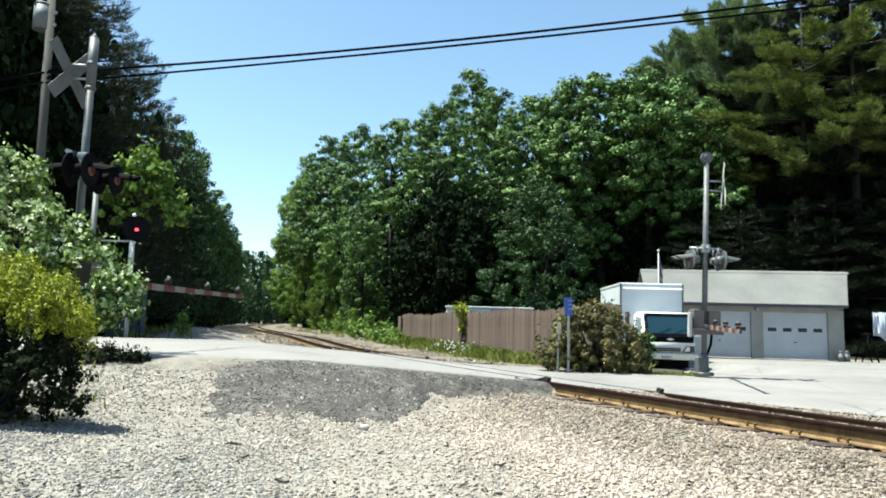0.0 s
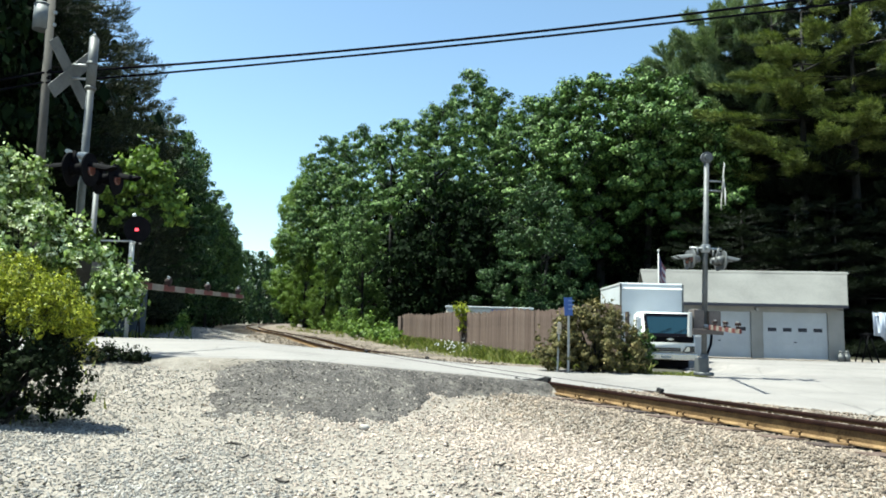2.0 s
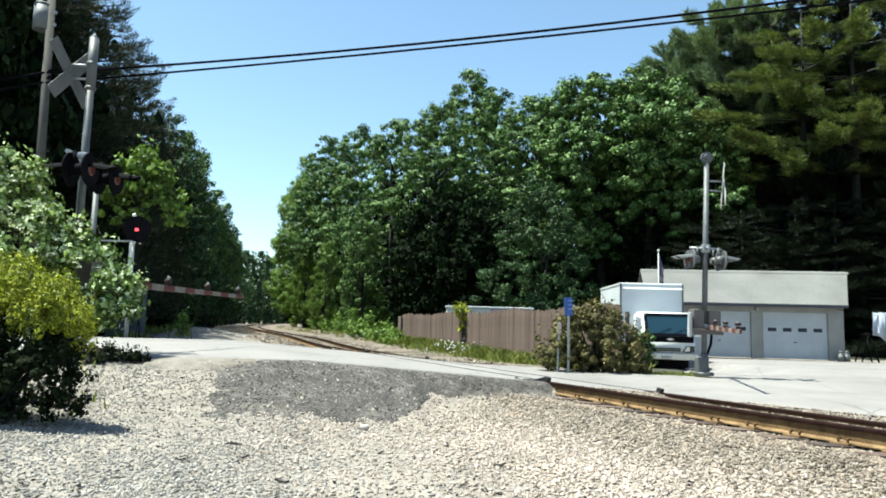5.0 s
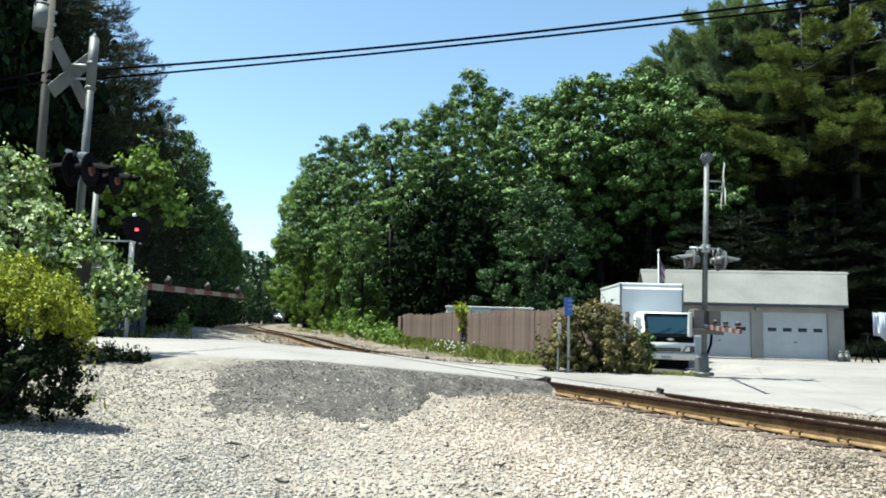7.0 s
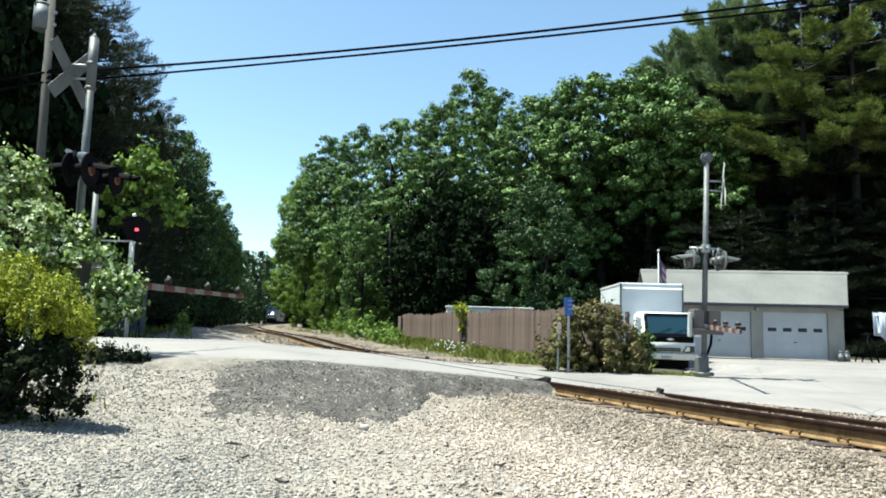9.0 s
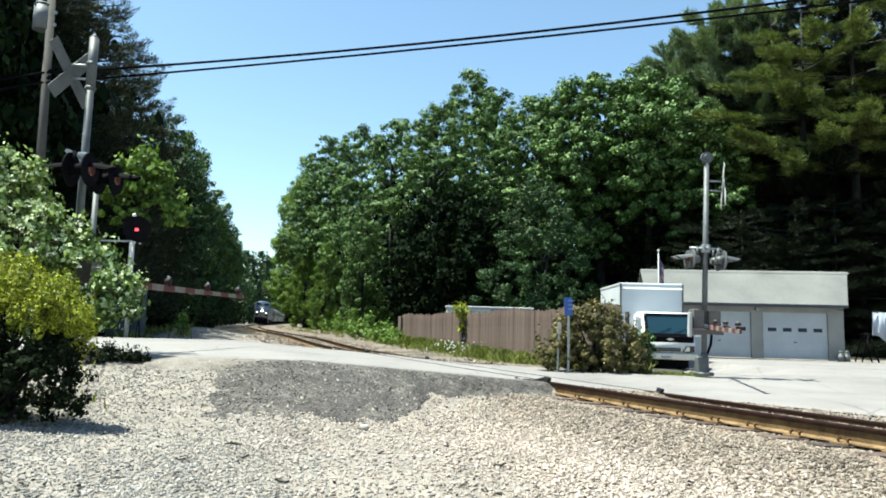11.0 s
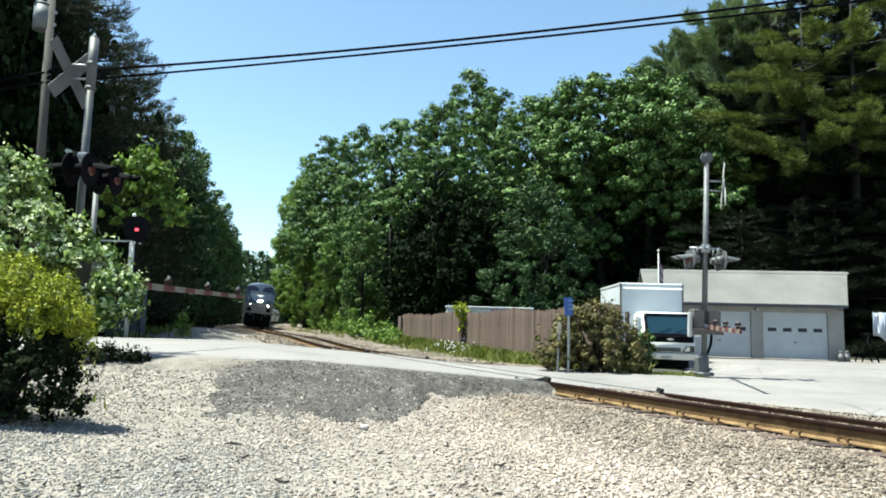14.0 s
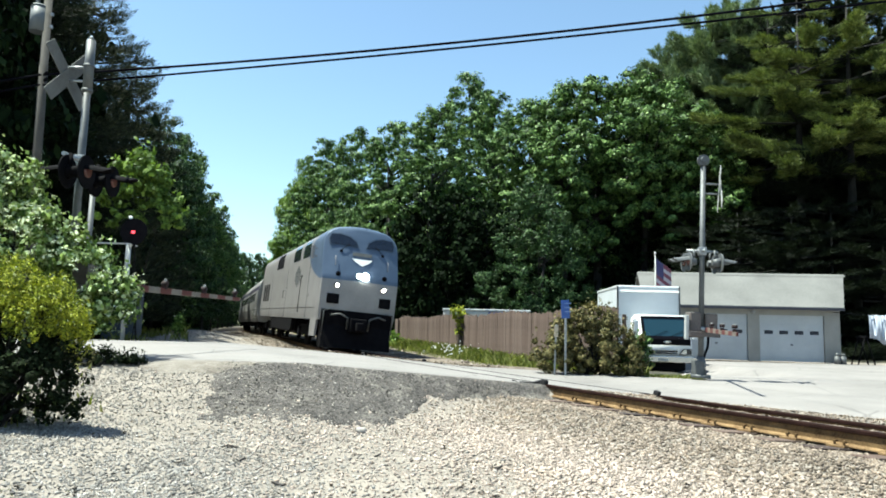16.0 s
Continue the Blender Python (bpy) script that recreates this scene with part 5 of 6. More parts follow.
            for k in range(n):
                a = radians(15 + 150 * k / (n - 1))
                c, s = math.cos(a) * 0.125, math.sin(a) * 0.125
                cur = [bm.verts.new((sg * (reach + 0.02), y + c, lamp_z + s)), bm.verts.new((sg * (reach + 0.26 + hood * math.sin(a)), y + c * 0.9, lamp_z + s * 0.72 - 0.03)),
                       bm.verts.new((sg * (reach + 0.26 + hood * math.sin(a)), y + c * 0.84, lamp_z + s * 0.66 - 0.03)), bm.verts.new((sg * (reach + 0.02), y + c * 0.93, lamp_z + s * 0.93))]
                if prev:
                    for q in range(4):
                        bm.faces.new((prev[q], prev[(q + 1) % 4], cur[(q + 1) % 4], cur[q]))
                prev = cur
            bmesh.ops.recalc_face_normals(bm, faces=bm.faces[:])
            part("hood", bm, dark, fl)
    # gate machine
    d = (Vector(arm_to) - Vector(arm_from)).normalized()
    q = d.to_track_quat("Y", "Z").to_matrix().to_4x4()
    o = Vector(arm_from)
    bm = bmesh.new()
    box(bm, (-0.32, -0.16, arm_z - 0.1), (-0.06, 0.2, arm_z + 0.5), 0.03)
    part("gate_machine", bm, ALU if flip < 0 else BROWN_BOX, sig)
    if flip > 0:
        bm = bmesh.new()
        box(bm, (-0.44, -0.2, arm_z - 0.16), (-0.36, -0.08, arm_z + 0.42), 0.02)
        part("counterweight_lever", bm, SIGN_WHITE, sig, "white painted lever")
    bm = bmesh.new()
    box(bm, (0.06, -0.14, arm_z + 0.02), (0.34, 0.2, arm_z + 0.48), 0.02)
    box(bm, (-0.36, -0.22, arm_z - 0.08), (0.38, -0.16, arm_z + 0.04), 0.015)
    part("counterweight", bm, BROWN_BOX, sig)
    bm = bmesh.new()
    pipe(bm, [(0.2, 0.05, arm_z + 0.05), (0.17, 0.02, arm_z - 0.3), (0.09, 0.0, arm_z - 0.5), (0.1, 0, 0.35)], 0.03)
    part("cable", bm, RUBBER, sig)
    bm = bmesh.new()
    rod(bm, (-0.1, 0, arm_z + 0.15), o + Vector((0, 0, 0.0)), 0.05)
    arm = part("gate_arm", bm, GALV, sig, "lowered red and white striped gate arm")
    L = (Vector(arm_to) - o).length
    n = int(L / 0.406)
    for k in range(n + 1):
        y0, y1 = k * 0.406, min((k + 1) * 0.406, L)
        if y1 - y0 < 0.03:
            continue
        w = 0.056 - 0.018 * k / n
        bm = bmesh.new()
        box(bm, (-0.018, y0, -w), (0.018, y1, w), 0.004, Matrix.Translation(o) @ q)
        part("stripe", bm, ARM_WHITE if k % 2 else ARM_RED, arm)
    for k in (0.22, 0.58, 0.93):
        bm = bmesh.new()
        box(bm, (-0.035, k * L - 0.04, 0.03), (0.035, k * L + 0.04, 0.09), 0.01, Matrix.Translation(o) @ q)
        rod(bm, o + q @ Vector((-0.05, k * L, 0.13)), o + q @ Vector((0.05, k * L, 0.13)), 0.045 if flip < 0 else 0.032, n=14)
        lamp = part("gate_lamp", bm, GATE_LAMP, arm)
        bm = bmesh.new()
        box(bm, (-0.022, k * L - 0.02, 0.155), (0.022, k * L + 0.02, 0.215 if flip < 0 else 0.18), 0.01, Matrix.Translation(o) @ q)
        lamp["label"] = "dark red lamp with a pale cap"
        part("lamp_cap", bm, SIGN_WHITE, arm)
    return sig


crossing_signal((-6.08, 11.5, 0.28), -1, 5.36, 2.95, 0, 1.1, (1.07, 0.0, 1.13), (1.52, 4.5, 1.13), "weathered crossing signal with crossbuck and dark hooded flashers behind shrubs", 0.33, 0.2)
crossing_signal((6.26, 16.7, -0.14), 1, 5.2, 2.75, 1.6, 1.05, (0.04, -0.2, 1.14), (-0.93, -4.2, 1.02), "grey crossing signal with bell, crossbuck and lowered gate beside the driveway", 0.36, 0.16, 0.15)

stay = thing("bracing_post", (-6.65, 13.1, 0.28), "slim grey steel post standing behind the signal mast", "post")
bm = bmesh.new()
rod(bm, (0, 0, 0), (0, 0, 3.0), 0.05, n=12)
part("post", bm, ALU, stay)
bm = bmesh.new()
rod(bm, (0, 0, 0), (0, 0, 0.05), 0.14, n=8)
part("foot", bm, GALV, stay)

# wayside signal and equipment case beyond the road
sig = thing("wayside_signal", (-9.39, 21.02, 0.206), "round black railway signal showing red on a railed post", "railway signal")
sig.scale = (0.725, 0.725, 0.725)
bm = bmesh.new()
rod(bm, (0.1, -0.05, 4.6), (0.1, 0.0, 4.6), 0.56, n=32)
disc = part("target_disc", bm, BLACK, sig)
bm = bmesh.new()
rod(bm, (0.1, -0.12, 4.58), (0.1, -0.04, 4.58), 0.06, n=20)
box(bm, (0.03, -0.11, 4.53), (0.17, -0.05, 4.63), 0.01)
part("lens", bm, LAMP_RED, disc, "lit red signal lens")
bm = bmesh.new()
rod(bm, (0.1, 0.1, 4.0), (0.1, 0.1, 5.0), 0.05)
box(bm, (-0.05, -0.02, 4.35), (0.25, 0.35, 4.85), 0.04)
part("lamp_case", bm, BLACK, sig)
bm = bmesh.new()
ball(bm, (-0.1, 0.05, 5.2), 0.09, 2)
rod(bm, (-0.1, 0.05, 4.9), (-0.1, 0.05, 5.15), 0.03)
part("finial", bm, WHITE, sig)
bm = bmesh.new()
rod(bm, (-0.1, 0.1, -0.42), (-0.1, 0.1, 4.1), 0.085, n=12)
part("post", bm, SIGN_WHITE, sig)
for z in (4.05, 2.75):
    bm = bmesh.new()
    pipe(bm, [(-1.35, -0.4, z), (0.05, -0.4, z), (0.05, 0.5, z)], 0.035)
    part("guard_rail", bm, SIGN_WHITE, sig)
for x in (-1.3, 0.02):
    bm = bmesh.new()
    rod(bm, (x, -0.4, 2.7), (x, -0.4, 4.05), 0.035)
    part("rail_post", bm, SIGN_WHITE, sig)
bm = bmesh.new()
box(bm, (-1.4, -0.45, 2.62), (0.1, 0.55, 2.7), 0.01)
part("platform", bm, GALV, sig)
case = thing("equipment_case", (-12.75, 28.4, -0.05), "tall grey steel railway equipment case", "equipment case")
bm = bmesh.new()
box(bm, (-0.7, -0.35, 0.1), (0.6, 0.4, 2.3), 0.02)
part("body", bm, CASE_SHADED, case)
bm = bmesh.new()
box(bm, (-0.66, -0.42, 2.28), (0.66, 0.46, 2.36), 0.02)
part("lid", bm, GALV, case)
bm = bmesh.new()
box(bm, (-0.55, -0.37, 0.2), (0.55, -0.35, 2.2), 0.008)
dr = part("door", bm, CASE_SHADED, case)
bm = bmesh.new()
box(bm, (0.35, -0.41, 1.1), (0.42, -0.36, 1.35), 0.01)
part("handle", bm, BLACK, dr)
bm = bmesh.new()
box(bm, (-0.65, -0.4, 0), (0.65, 0.45, 0.12), 0.02)
part("plinth", bm, CONCRETE, case)

# ---- utility pole and wires ----
WOOD_POLE = worn("grey_weathered_pole", (0.042, 0.037, 0.033), (0.08, 0.072, 0.063), 3, 40, 0.9, 0, 0.5)
pole = thing("utility_pole", (-12.36, 21, 0.0), "tall grey wooden utility pole with a transformer", "utility pole")
bm = bmesh.new()
rod(bm, (0.02, 0, -0.5), (-0.22, 0, 12.0), 0.15, 0.115, 16)
part("pole", bm, WOOD_POLE, pole)
bm = bmesh.new()
rod(bm, (-0.42, -0.05, 9.75), (-0.42, -0.05, 10.55), 0.24, 0.24, 24)
rod(bm, (-0.42, -0.05, 10.55), (-0.42, -0.05, 10.62), 0.26, 0.2, 24)
rod(bm, (-0.5, -0.05, 10.6), (-0.5, -0.05, 10.95), 0.06, 0.05, 10)
part("transformer", bm, worn("grey_transformer_paint", (0.075, 0.085, 0.095), (0.12, 0.132, 0.142), 3, 30, 0.6), pole, "grey cylindrical transformer can")
bm = bmesh.new()
box(bm, (-0.3, -0.04, 9.9), (0, 0.04, 10.0), 0.01)
box(bm, (-0.3, -0.04, 10.3), (0, 0.04, 10.4), 0.01)
part("hanger", bm, GALV, pole)
bm = bmesh.new()
rod(bm, (0.0, -0.16, 8.15), (0.1, -0.2, 8.2), 0.05)
rod(bm, (0.0, -0.16, 8.35), (0.1, -0.2, 8.4), 0.05)
part("insulator", bm, BLACK, pole)


def wire(a, b, sag, r, label):
    a, b = Vector(a), Vector(b)
    pts = []
    for k in range(33):
        t = k / 32
        p = a.lerp(b, t)
        p.z -= sag * 4 * t * (1 - t)
        pts.append(p)
    bm = bmesh.new()
    pipe(bm, pts, r, 6)
    return tagged(part("overhead_wire", bm, RUBBER), label, "wire", "overhead wires")


wire((-12.4, 20.85, 8.34), (24.5, 14.6, 11.35), 0.60, 0.034, "thick black overhead cable slung between utility poles")
wire((-12.4, 20.85, 8.02), (24.5, 14.6, 10.7), 0.30, 0.030, "thin black overhead cable slung between utility poles")
wire((-12.5, 20.85, 8.34), (-34, 24.5, 7.6), 0.5, 0.034, "black overhead cable running on past the pole")
wire((-12.5, 20.85, 8.02), (-34, 24.5, 7.2), 0.5, 0.03, "black overhead cable running on past the pole")

# ---- garage ----
CLAD = worn("cream_painted_siding", (0.188, 0.182, 0.17), (0.262, 0.256, 0.24), 1.2, 30, 0.7)
DOORW = worn("white_door_paint", (0.3, 0.318, 0.34), (0.38, 0.397, 0.42), 1.0, 30, 0.5)
SHINGLE = worn("pale_grey_shingle_roof", (0.095, 0.093, 0.09), (0.178, 0.175, 0.168), 0.5, 14, 0.9, 0, 0.5, 0.02, (0.3, 0.7))
PANE = plain("dark_door_pane", (0.004, 0.006, 0.016), 0.6)
TRIM_DARK = plain("dark_trim_paint", (0.024, 0.024, 0.04), 0.5)
garage = thing("garage", (18.55, 31.6, -0.25), "low cream garage with two white overhead doors and grey roof", "garage", rz=-8)
W, D, E = 8.7, 3.6, 2.42
openings = [(-3.78, -0.98), (-7.1, -4.3)]


def garage_wall(name, x0, x1, y0, y1, z0, z1):
    bm = bmesh.new()
    box(bm, (x0, y0, z0), (x1, y1, z1), 0.004)
    return part(name, bm, CLAD, garage)


for x0, x1 in ((-W, -7.1), (-4.3, -3.78), (-0.98, -0.3)):
    garage_wall("front_wall", x0, x1, 0, 0.15, 0, E)
for x0, x1 in openings:
    garage_wall("lintel", x0, x1, 0, 0.15, 2.12, E)
garage_wall("side_wall", -0.45, -0.3, 0.15, D, 0, E)
garage_wall("side_wall", -W, -W + 0.15, 0.15, D, 0, E)
garage_wall("back_wall", -W, -0.3, D, D + 0.15, 0, E)
for x0, x1 in openings:
    bm = bmesh.new()
    box(bm, (x0 + 0.01, 0.08, 0.02), (x1 - 0.01, 0.12, 2.12), 0.004)
    od = part("overhead_door", bm, DOORW, garage, "white panelled overhead door with four small panes")
    for r in range(4):
        for c in range(4):
            px = x0 + 0.1 + c * 0.66
            pz = 0.08 + r * 0.51
            if r == 2:
                bm = bmesh.new()
                box(bm, (px + 0.12, 0.070, pz + 0.15), (px + 0.5, 0.09, pz + 0.32), 0.008)
                part("pane", bm, PANE, od)
            else:
                bm = bmesh.new()
                box(bm, (px + 0.06, 0.0755, pz + 0.08), (px + 0.56, 0.09, pz + 0.42), 0.006)
                part("panel", bm, DOORW, od)
    for e in (x0 - 0.08, x1):
        bm = bmesh.new()
        box(bm, (e + 0.025, 0.02, 0), (e + 0.065, 0.085, 2.12), 0.004)
        part("door_seal", bm, TRIM_DARK, garage)
    bm = bmesh.new()
    box(bm, ((x0 + x1) / 2 - 0.06, 0.05, 0.75), ((x0 + x1) / 2 + 0.06, 0.075, 0.8), 0.006)
    part("handle", bm, TRIM_DARK, od)
# roof slabs with overhang
for sg in (0, 1):
    bm = bmesh.new()
    y_e, y_r = (-0.4, D / 2) if sg == 0 else (D + 0.4, D / 2)
    prism(bm, [(y_e, E - 0.02), (y_r, 4.07), (y_r, 4.15), (y_e, E + 0.08)], -W - 0.3, -0.26)
    for v in bm.verts:
        if v.co.x > -1 and v.co.z > 4:
            v.co.x += 0.9
    part("roof_slope", bm, SHINGLE, garage)
bm = bmesh.new()
box(bm, (-W - 0.3, -0.44, E - 0.06), (-0.26, -0.40, E + 0.05), 0.006)
part("fascia", bm, TRIM_DARK, garage)
for x in (-0.385, -W - 0.02):
    bm = bmesh.new()
    prism(bm, [(0.0, E), (D, E), (D / 2, 4.06)], x - 0.06, x + 0.08)
    part("gable", bm, CLAD, garage)
bm = bmesh.new()
prism(bm, [(D / 2 - 0.15, 4.06), (D / 2, 4.19), (D / 2 + 0.15, 4.06), (D / 2, 4.1)], -W - 0.3, 0.68)
part("ridge_cap", bm, SHINGLE, garage)
bm = bmesh.new()
rod(bm, (-4.04, -0.1, 2.25), (-4.04, 0.0, 2.25), 0.07, 0.09, 12)
part("wall_lamp", bm, GALV, garage)
for dx in (0, 0.26):
    cyl = thing("gas_cylinder", (17.85 + dx, 31.25, float(road_z(17.85, 31.25))), "small grey gas cylinder standing by the garage wall", "gas cylinder", "gas cylinders")
    bm = bmesh.new()
    rod(bm, (0, 0, 0.02), (0, 0, 0.32), 0.13, n=18)
    ball(bm, (0, 0, 0.32), 0.13, 2, (1, 1, 0.6))
    part("tank", bm, ALU, cyl)
    bm = bmesh.new()
    rod(bm, (0, 0, 0.38), (0, 0, 0.48), 0.09, n=14)
    part("collar", bm, ALU, cyl)

# ---- box truck ----
TRUCK_WHITE = worn("white_truck_paint", (0.528, 0.536, 0.544), (0.624, 0.632, 0.64), 1.0, 30, 0.35)
BOX_SKIN = worn("white_van_body_panel", (0.48, 0.504, 0.528), (0.576, 0.6, 0.624), 0.8, 30, 0.4)
CHROME = plain("dull_chrome", (0.4, 0.4, 0.4), 0.25, 0.9)
truck = thing("box_truck", (8.07, 25.2, -0.5), "white cab-over box truck parked facing the road", "truck", rz=-3)
bm = bmesh.new()
prism(bm, [(0.0, 0.55), (1.75, 0.55), (1.75, 2.08), (0.55, 2.08), (0.12, 1.22), (0.02, 1.15)], -0.98, 0.98)
bmesh.ops.bevel(bm, geom=bm.edges[:], offset=0.09, segments=3, affect="EDGES")
for f in bm.faces:
    f.smooth = True
cab = part("cab", bm, TRUCK_WHITE, truck)
bm = bmesh.new()
prism(bm, [(0.13, 1.25), (0.50, 2.0), (0.60, 2.0), (0.22, 1.22)], -0.88, 0.88)
for v in bm.verts:
    v.co.y -= 0.03
part("windshield", bm, plain("windshield_glass", (0.012, 0.034, 0.05), 0.06), cab, "dark reflective windshield")
for lo, hi in (((-0.9, 1.94), (0.9, 2.02)), ((-0.9, 1.2), (0.9, 1.3)), ((-0.9, 1.25), (-0.8, 2.0)), ((0.8, 1.25), (0.9, 2.0))):
    bm = bmesh.new()
    box(bm, (lo[0], -0.012, lo[1]), (hi[0], 0.03, hi[1]), 0.005)
    for v in bm.verts:
        v.co.y += 0.085 + (v.co.z - 1.25) * 0.494
    part("windshield_seal", bm, RUBBER, cab)
bm = bmesh.new()
rod(bm, (-0.5, 0.09, 1.28), (0.1, 0.2, 1.5), 0.008)
rod(bm, (0.15, 0.09, 1.28), (0.7, 0.2, 1.5), 0.008)
part("wiper", bm, RUBBER, cab)
bm = bmesh.new()
box(bm, (-0.9, -0.025, 0.98), (0.9, 0.06, 1.2), 0.02)
part("grille_band", bm, BLACK, cab)
bm = bmesh.new()
box(bm, (-0.15, -0.05, 1.075), (0.15, -0.02, 1.115), 0.01)
box(bm, (-0.07, -0.052, 1.045), (0.07, -0.018, 1.145), 0.01)
part("badge", bm, CHROME, cab)
bm = bmesh.new()
box(bm, (-0.62, -0.028, 0.785), (0.42, 0.04, 0.81), 0.006)
box(bm, (-0.62, -0.028, 0.715), (0.42, 0.04, 0.73), 0.005)
part("grille_bar", bm, CHROME, cab)
for sg in (-1, 1):
    bm = bmesh.new()
    prism(bm, [(sg * 0.52, 0.67), (sg * 0.74, 0.67), (sg * 0.74, 0.83), (sg * 0.64, 0.83)], -0.028, 0.02, "y")
    part("lamp_lens", bm, CHROME, cab, "clear headlight lens")
bm = bmesh.new()
box(bm, (-0.6, -0.02, 0.66), (0.4, 0.05, 0.78), 0.01)
part("lower_grille", bm, BLACK, cab)
for sg in (-1, 1):
    bm = bmesh.new()
    prism(bm, [(sg * 0.45, 0.64), (sg * 0.93, 0.64), (sg * 0.93, 0.86), (sg * 0.62, 0.86)], -0.02, 0.05, "y")
    part("headlight", bm, GLASS_DARK, cab)
    bm = bmesh.new()
    box(bm, (sg * 1.14 - 0.09, 0.15, 1.2), (sg * 1.14 + 0.09, 0.22, 1.85), 0.03)
    rod(bm, (sg * 0.95, 0.35, 1.9), (sg * 1.14, 0.18, 1.75), 0.015)
    rod(bm, (sg * 0.95, 0.3, 1.15), (sg * 1.14, 0.18, 1.3), 0.015)
    part("mirror", bm, TRUCK_WHITE, cab)
    bm = bmesh.new()
    prism(bm, [(0.5, 1.25), (1.3, 1.25), (1.3, 1.9), (0.75, 1.9)], sg * 0.96, sg * 0.995)
    part("door_window", bm, GLASS_DARK, cab)
    for y in (0.95, 4.9):
        bm = bmesh.new()
        rod(bm, (sg * 0.72, y, 0.4), (sg * 0.96, y, 0.4), 0.4, n=24)
        wh = part("wheel", bm, RUBBER, truck)
        bm = bmesh.new()
        rod(bm, (sg * 0.9, y, 0.4), (sg * 0.975, y, 0.4), 0.22, n=18)
        part("rim", bm, ALU, wh)
bm = bmesh.new()
box(bm, (-1.0, -0.12, 0.36), (1.0, 0.1, 0.6), 0.04)
bumper = part("bumper", bm, CHROME, truck)
for ob in (cab, bumper):
    ob.matrix_basis = Matrix.Translation((0.18, 0, 0)) @ Matrix.Diagonal((0.93, 1, 1, 1))
bm = bmesh.new()
box(bm, (-0.18, -0.14, 0.42), (0.18, -0.115, 0.52), 0.004)
part("plate", bm, SIGN_WHITE, truck)
bm = bmesh.new()
box(bm, (-1.18, 1.9, 0.8), (1.18, 6.4, 3.2), 0.03)
cargo = part("cargo_box", bm, BOX_SKIN, truck)
bm = bmesh.new()
prism(bm, [(1.86, 2.98), (1.98, 3.23), (6.42, 3.23), (6.42, 3.15), (2.02, 3.15), (1.92, 2.96)], -1.2, 1.2)
part("roof_cap", bm, TRUCK_WHITE, cargo)
for sg in (-1, 1):
    bm = bmesh.new()
    box(bm, (sg * 1.19 - 0.03, 1.86, 0.8), (sg * 1.19 + 0.03, 1.94, 3.2), 0.012)
    part("corner_post", bm, ALU, cargo)
    bm = bmesh.new()
    box(bm, (sg * 0.35 - 0.04, 1.5, 0.5), (sg * 0.35 + 0.04, 6.4, 0.8), 0.01)
    part("chassis_rail", bm, BLACK, truck)

# two axle bars, and black boxes standing in for shade under the truck
bm = bmesh.new()
box(bm, (-0.9, 0.2, 0.08), (0.9, 1.6, 0.6), 0.05)
box(bm, (-0.6, 1.7, 0.4), (0.6, 6.2, 0.8), 0.03)
rod(bm, (-0.7, 0.95, 0.4), (0.7, 0.95, 0.4), 0.08)
rod(bm, (-0.7, 4.9, 0.4), (0.7, 4.9, 0.4), 0.1)
part("underbody_shade", bm, BLACK, truck)

# ---- fence, trailer, flag, signs ----
PLANK = pieces("weathered_brown_board", [(0.0, (0.094, 0.061, 0.049)), (0.5, (0.116, 0.078, 0.063)), (1.0, (0.136, 0.096, 0.08))], 5, 0.9)
fence = thing("board_fence", (0, 0, 0), "weathered brown vertical board fence with a vine", "fence")
A, B = Vector((-2.1, 38.0, 0)), Vector((5.2, 19.8, 0))
dirn = (B - A).normalized()
ang = math.atan2(dirn.y, dirn.x)
rng = random.Random(12)
meshes = []
for k in range(4):
    bm = bmesh.new()
    h = 1.82
    prism(bm, [(-0.07, 0), (0.07, 0), (0.07, h), (0.035, h + 0.02), (-0.05, h + 0.012 * k), (-0.07, h)], -0.011, 0.011, "y")
    me = bpy.data.meshes.new("plank")
    bm.to_mesh(me)
    bm.free()
    me.materials.append(PLANK)
    meshes.append(me)
n = int((B - A).length / 0.1415)
for k in range(n):
    p = A + dirn * (k * 0.1415)
    z = -0.47 + 0.22 * k / n
    ob = new("plank", rng.choice(meshes))
    ob.parent = fence
    ob.matrix_basis = Matrix.Translation((p.x, p.y, z + rng.uniform(-0.05, 0.045) + 0.05 * math.sin(k * 0.16))) @ Matrix.Rotation(ang + rng.uniform(-0.035, 0.035), 4, "Z") @ Matrix.Rotation(rng.uniform(-0.018, 0.018), 4, "Y")
for z in (0.35, 1.3):
    bm = bmesh.new()
    back = Vector((-dirn.y, dirn.x, 0)) * 0.035
    rod(bm, A + back + Vector((0, 0, z - 0.47)), B + back + Vector((0, 0, z - 0.25)), 0.035, n=4, smooth=False)
    part("rail", bm, PLANK, fence)
for k in range(8):
    p = A + (B - A) * (k / 7) + Vector((-dirn.y, dirn.x, 0)) * 0.09
    bm = bmesh.new()
    box(bm, (p.x - 0.05, p.y - 0.05, -0.6), (p.x + 0.05, p.y + 0.05, 1.4), 0.006)
    part("post", bm, PLANK, fence)
bm = bmesh.new()
box(bm, (-0.06, -0.9, -0.5), (0.0, 0.9, 1.3), 0.01, Matrix.Translation((-2.25, 38.8, 0.02)) @ Matrix.Rotation(radians(8), 4, "Z"))
part("return_panel", bm, PLANK, fence)
trailer = thing("travel_trailer", (2.9, 43.0, -0.45), "pale camper trailer with a blue stripe parked behind the fence", "trailer")
bm = bmesh.new()
box(bm, (-2.6, -1.1, 0.5), (2.6, 1.1, 2.4), 0.12)
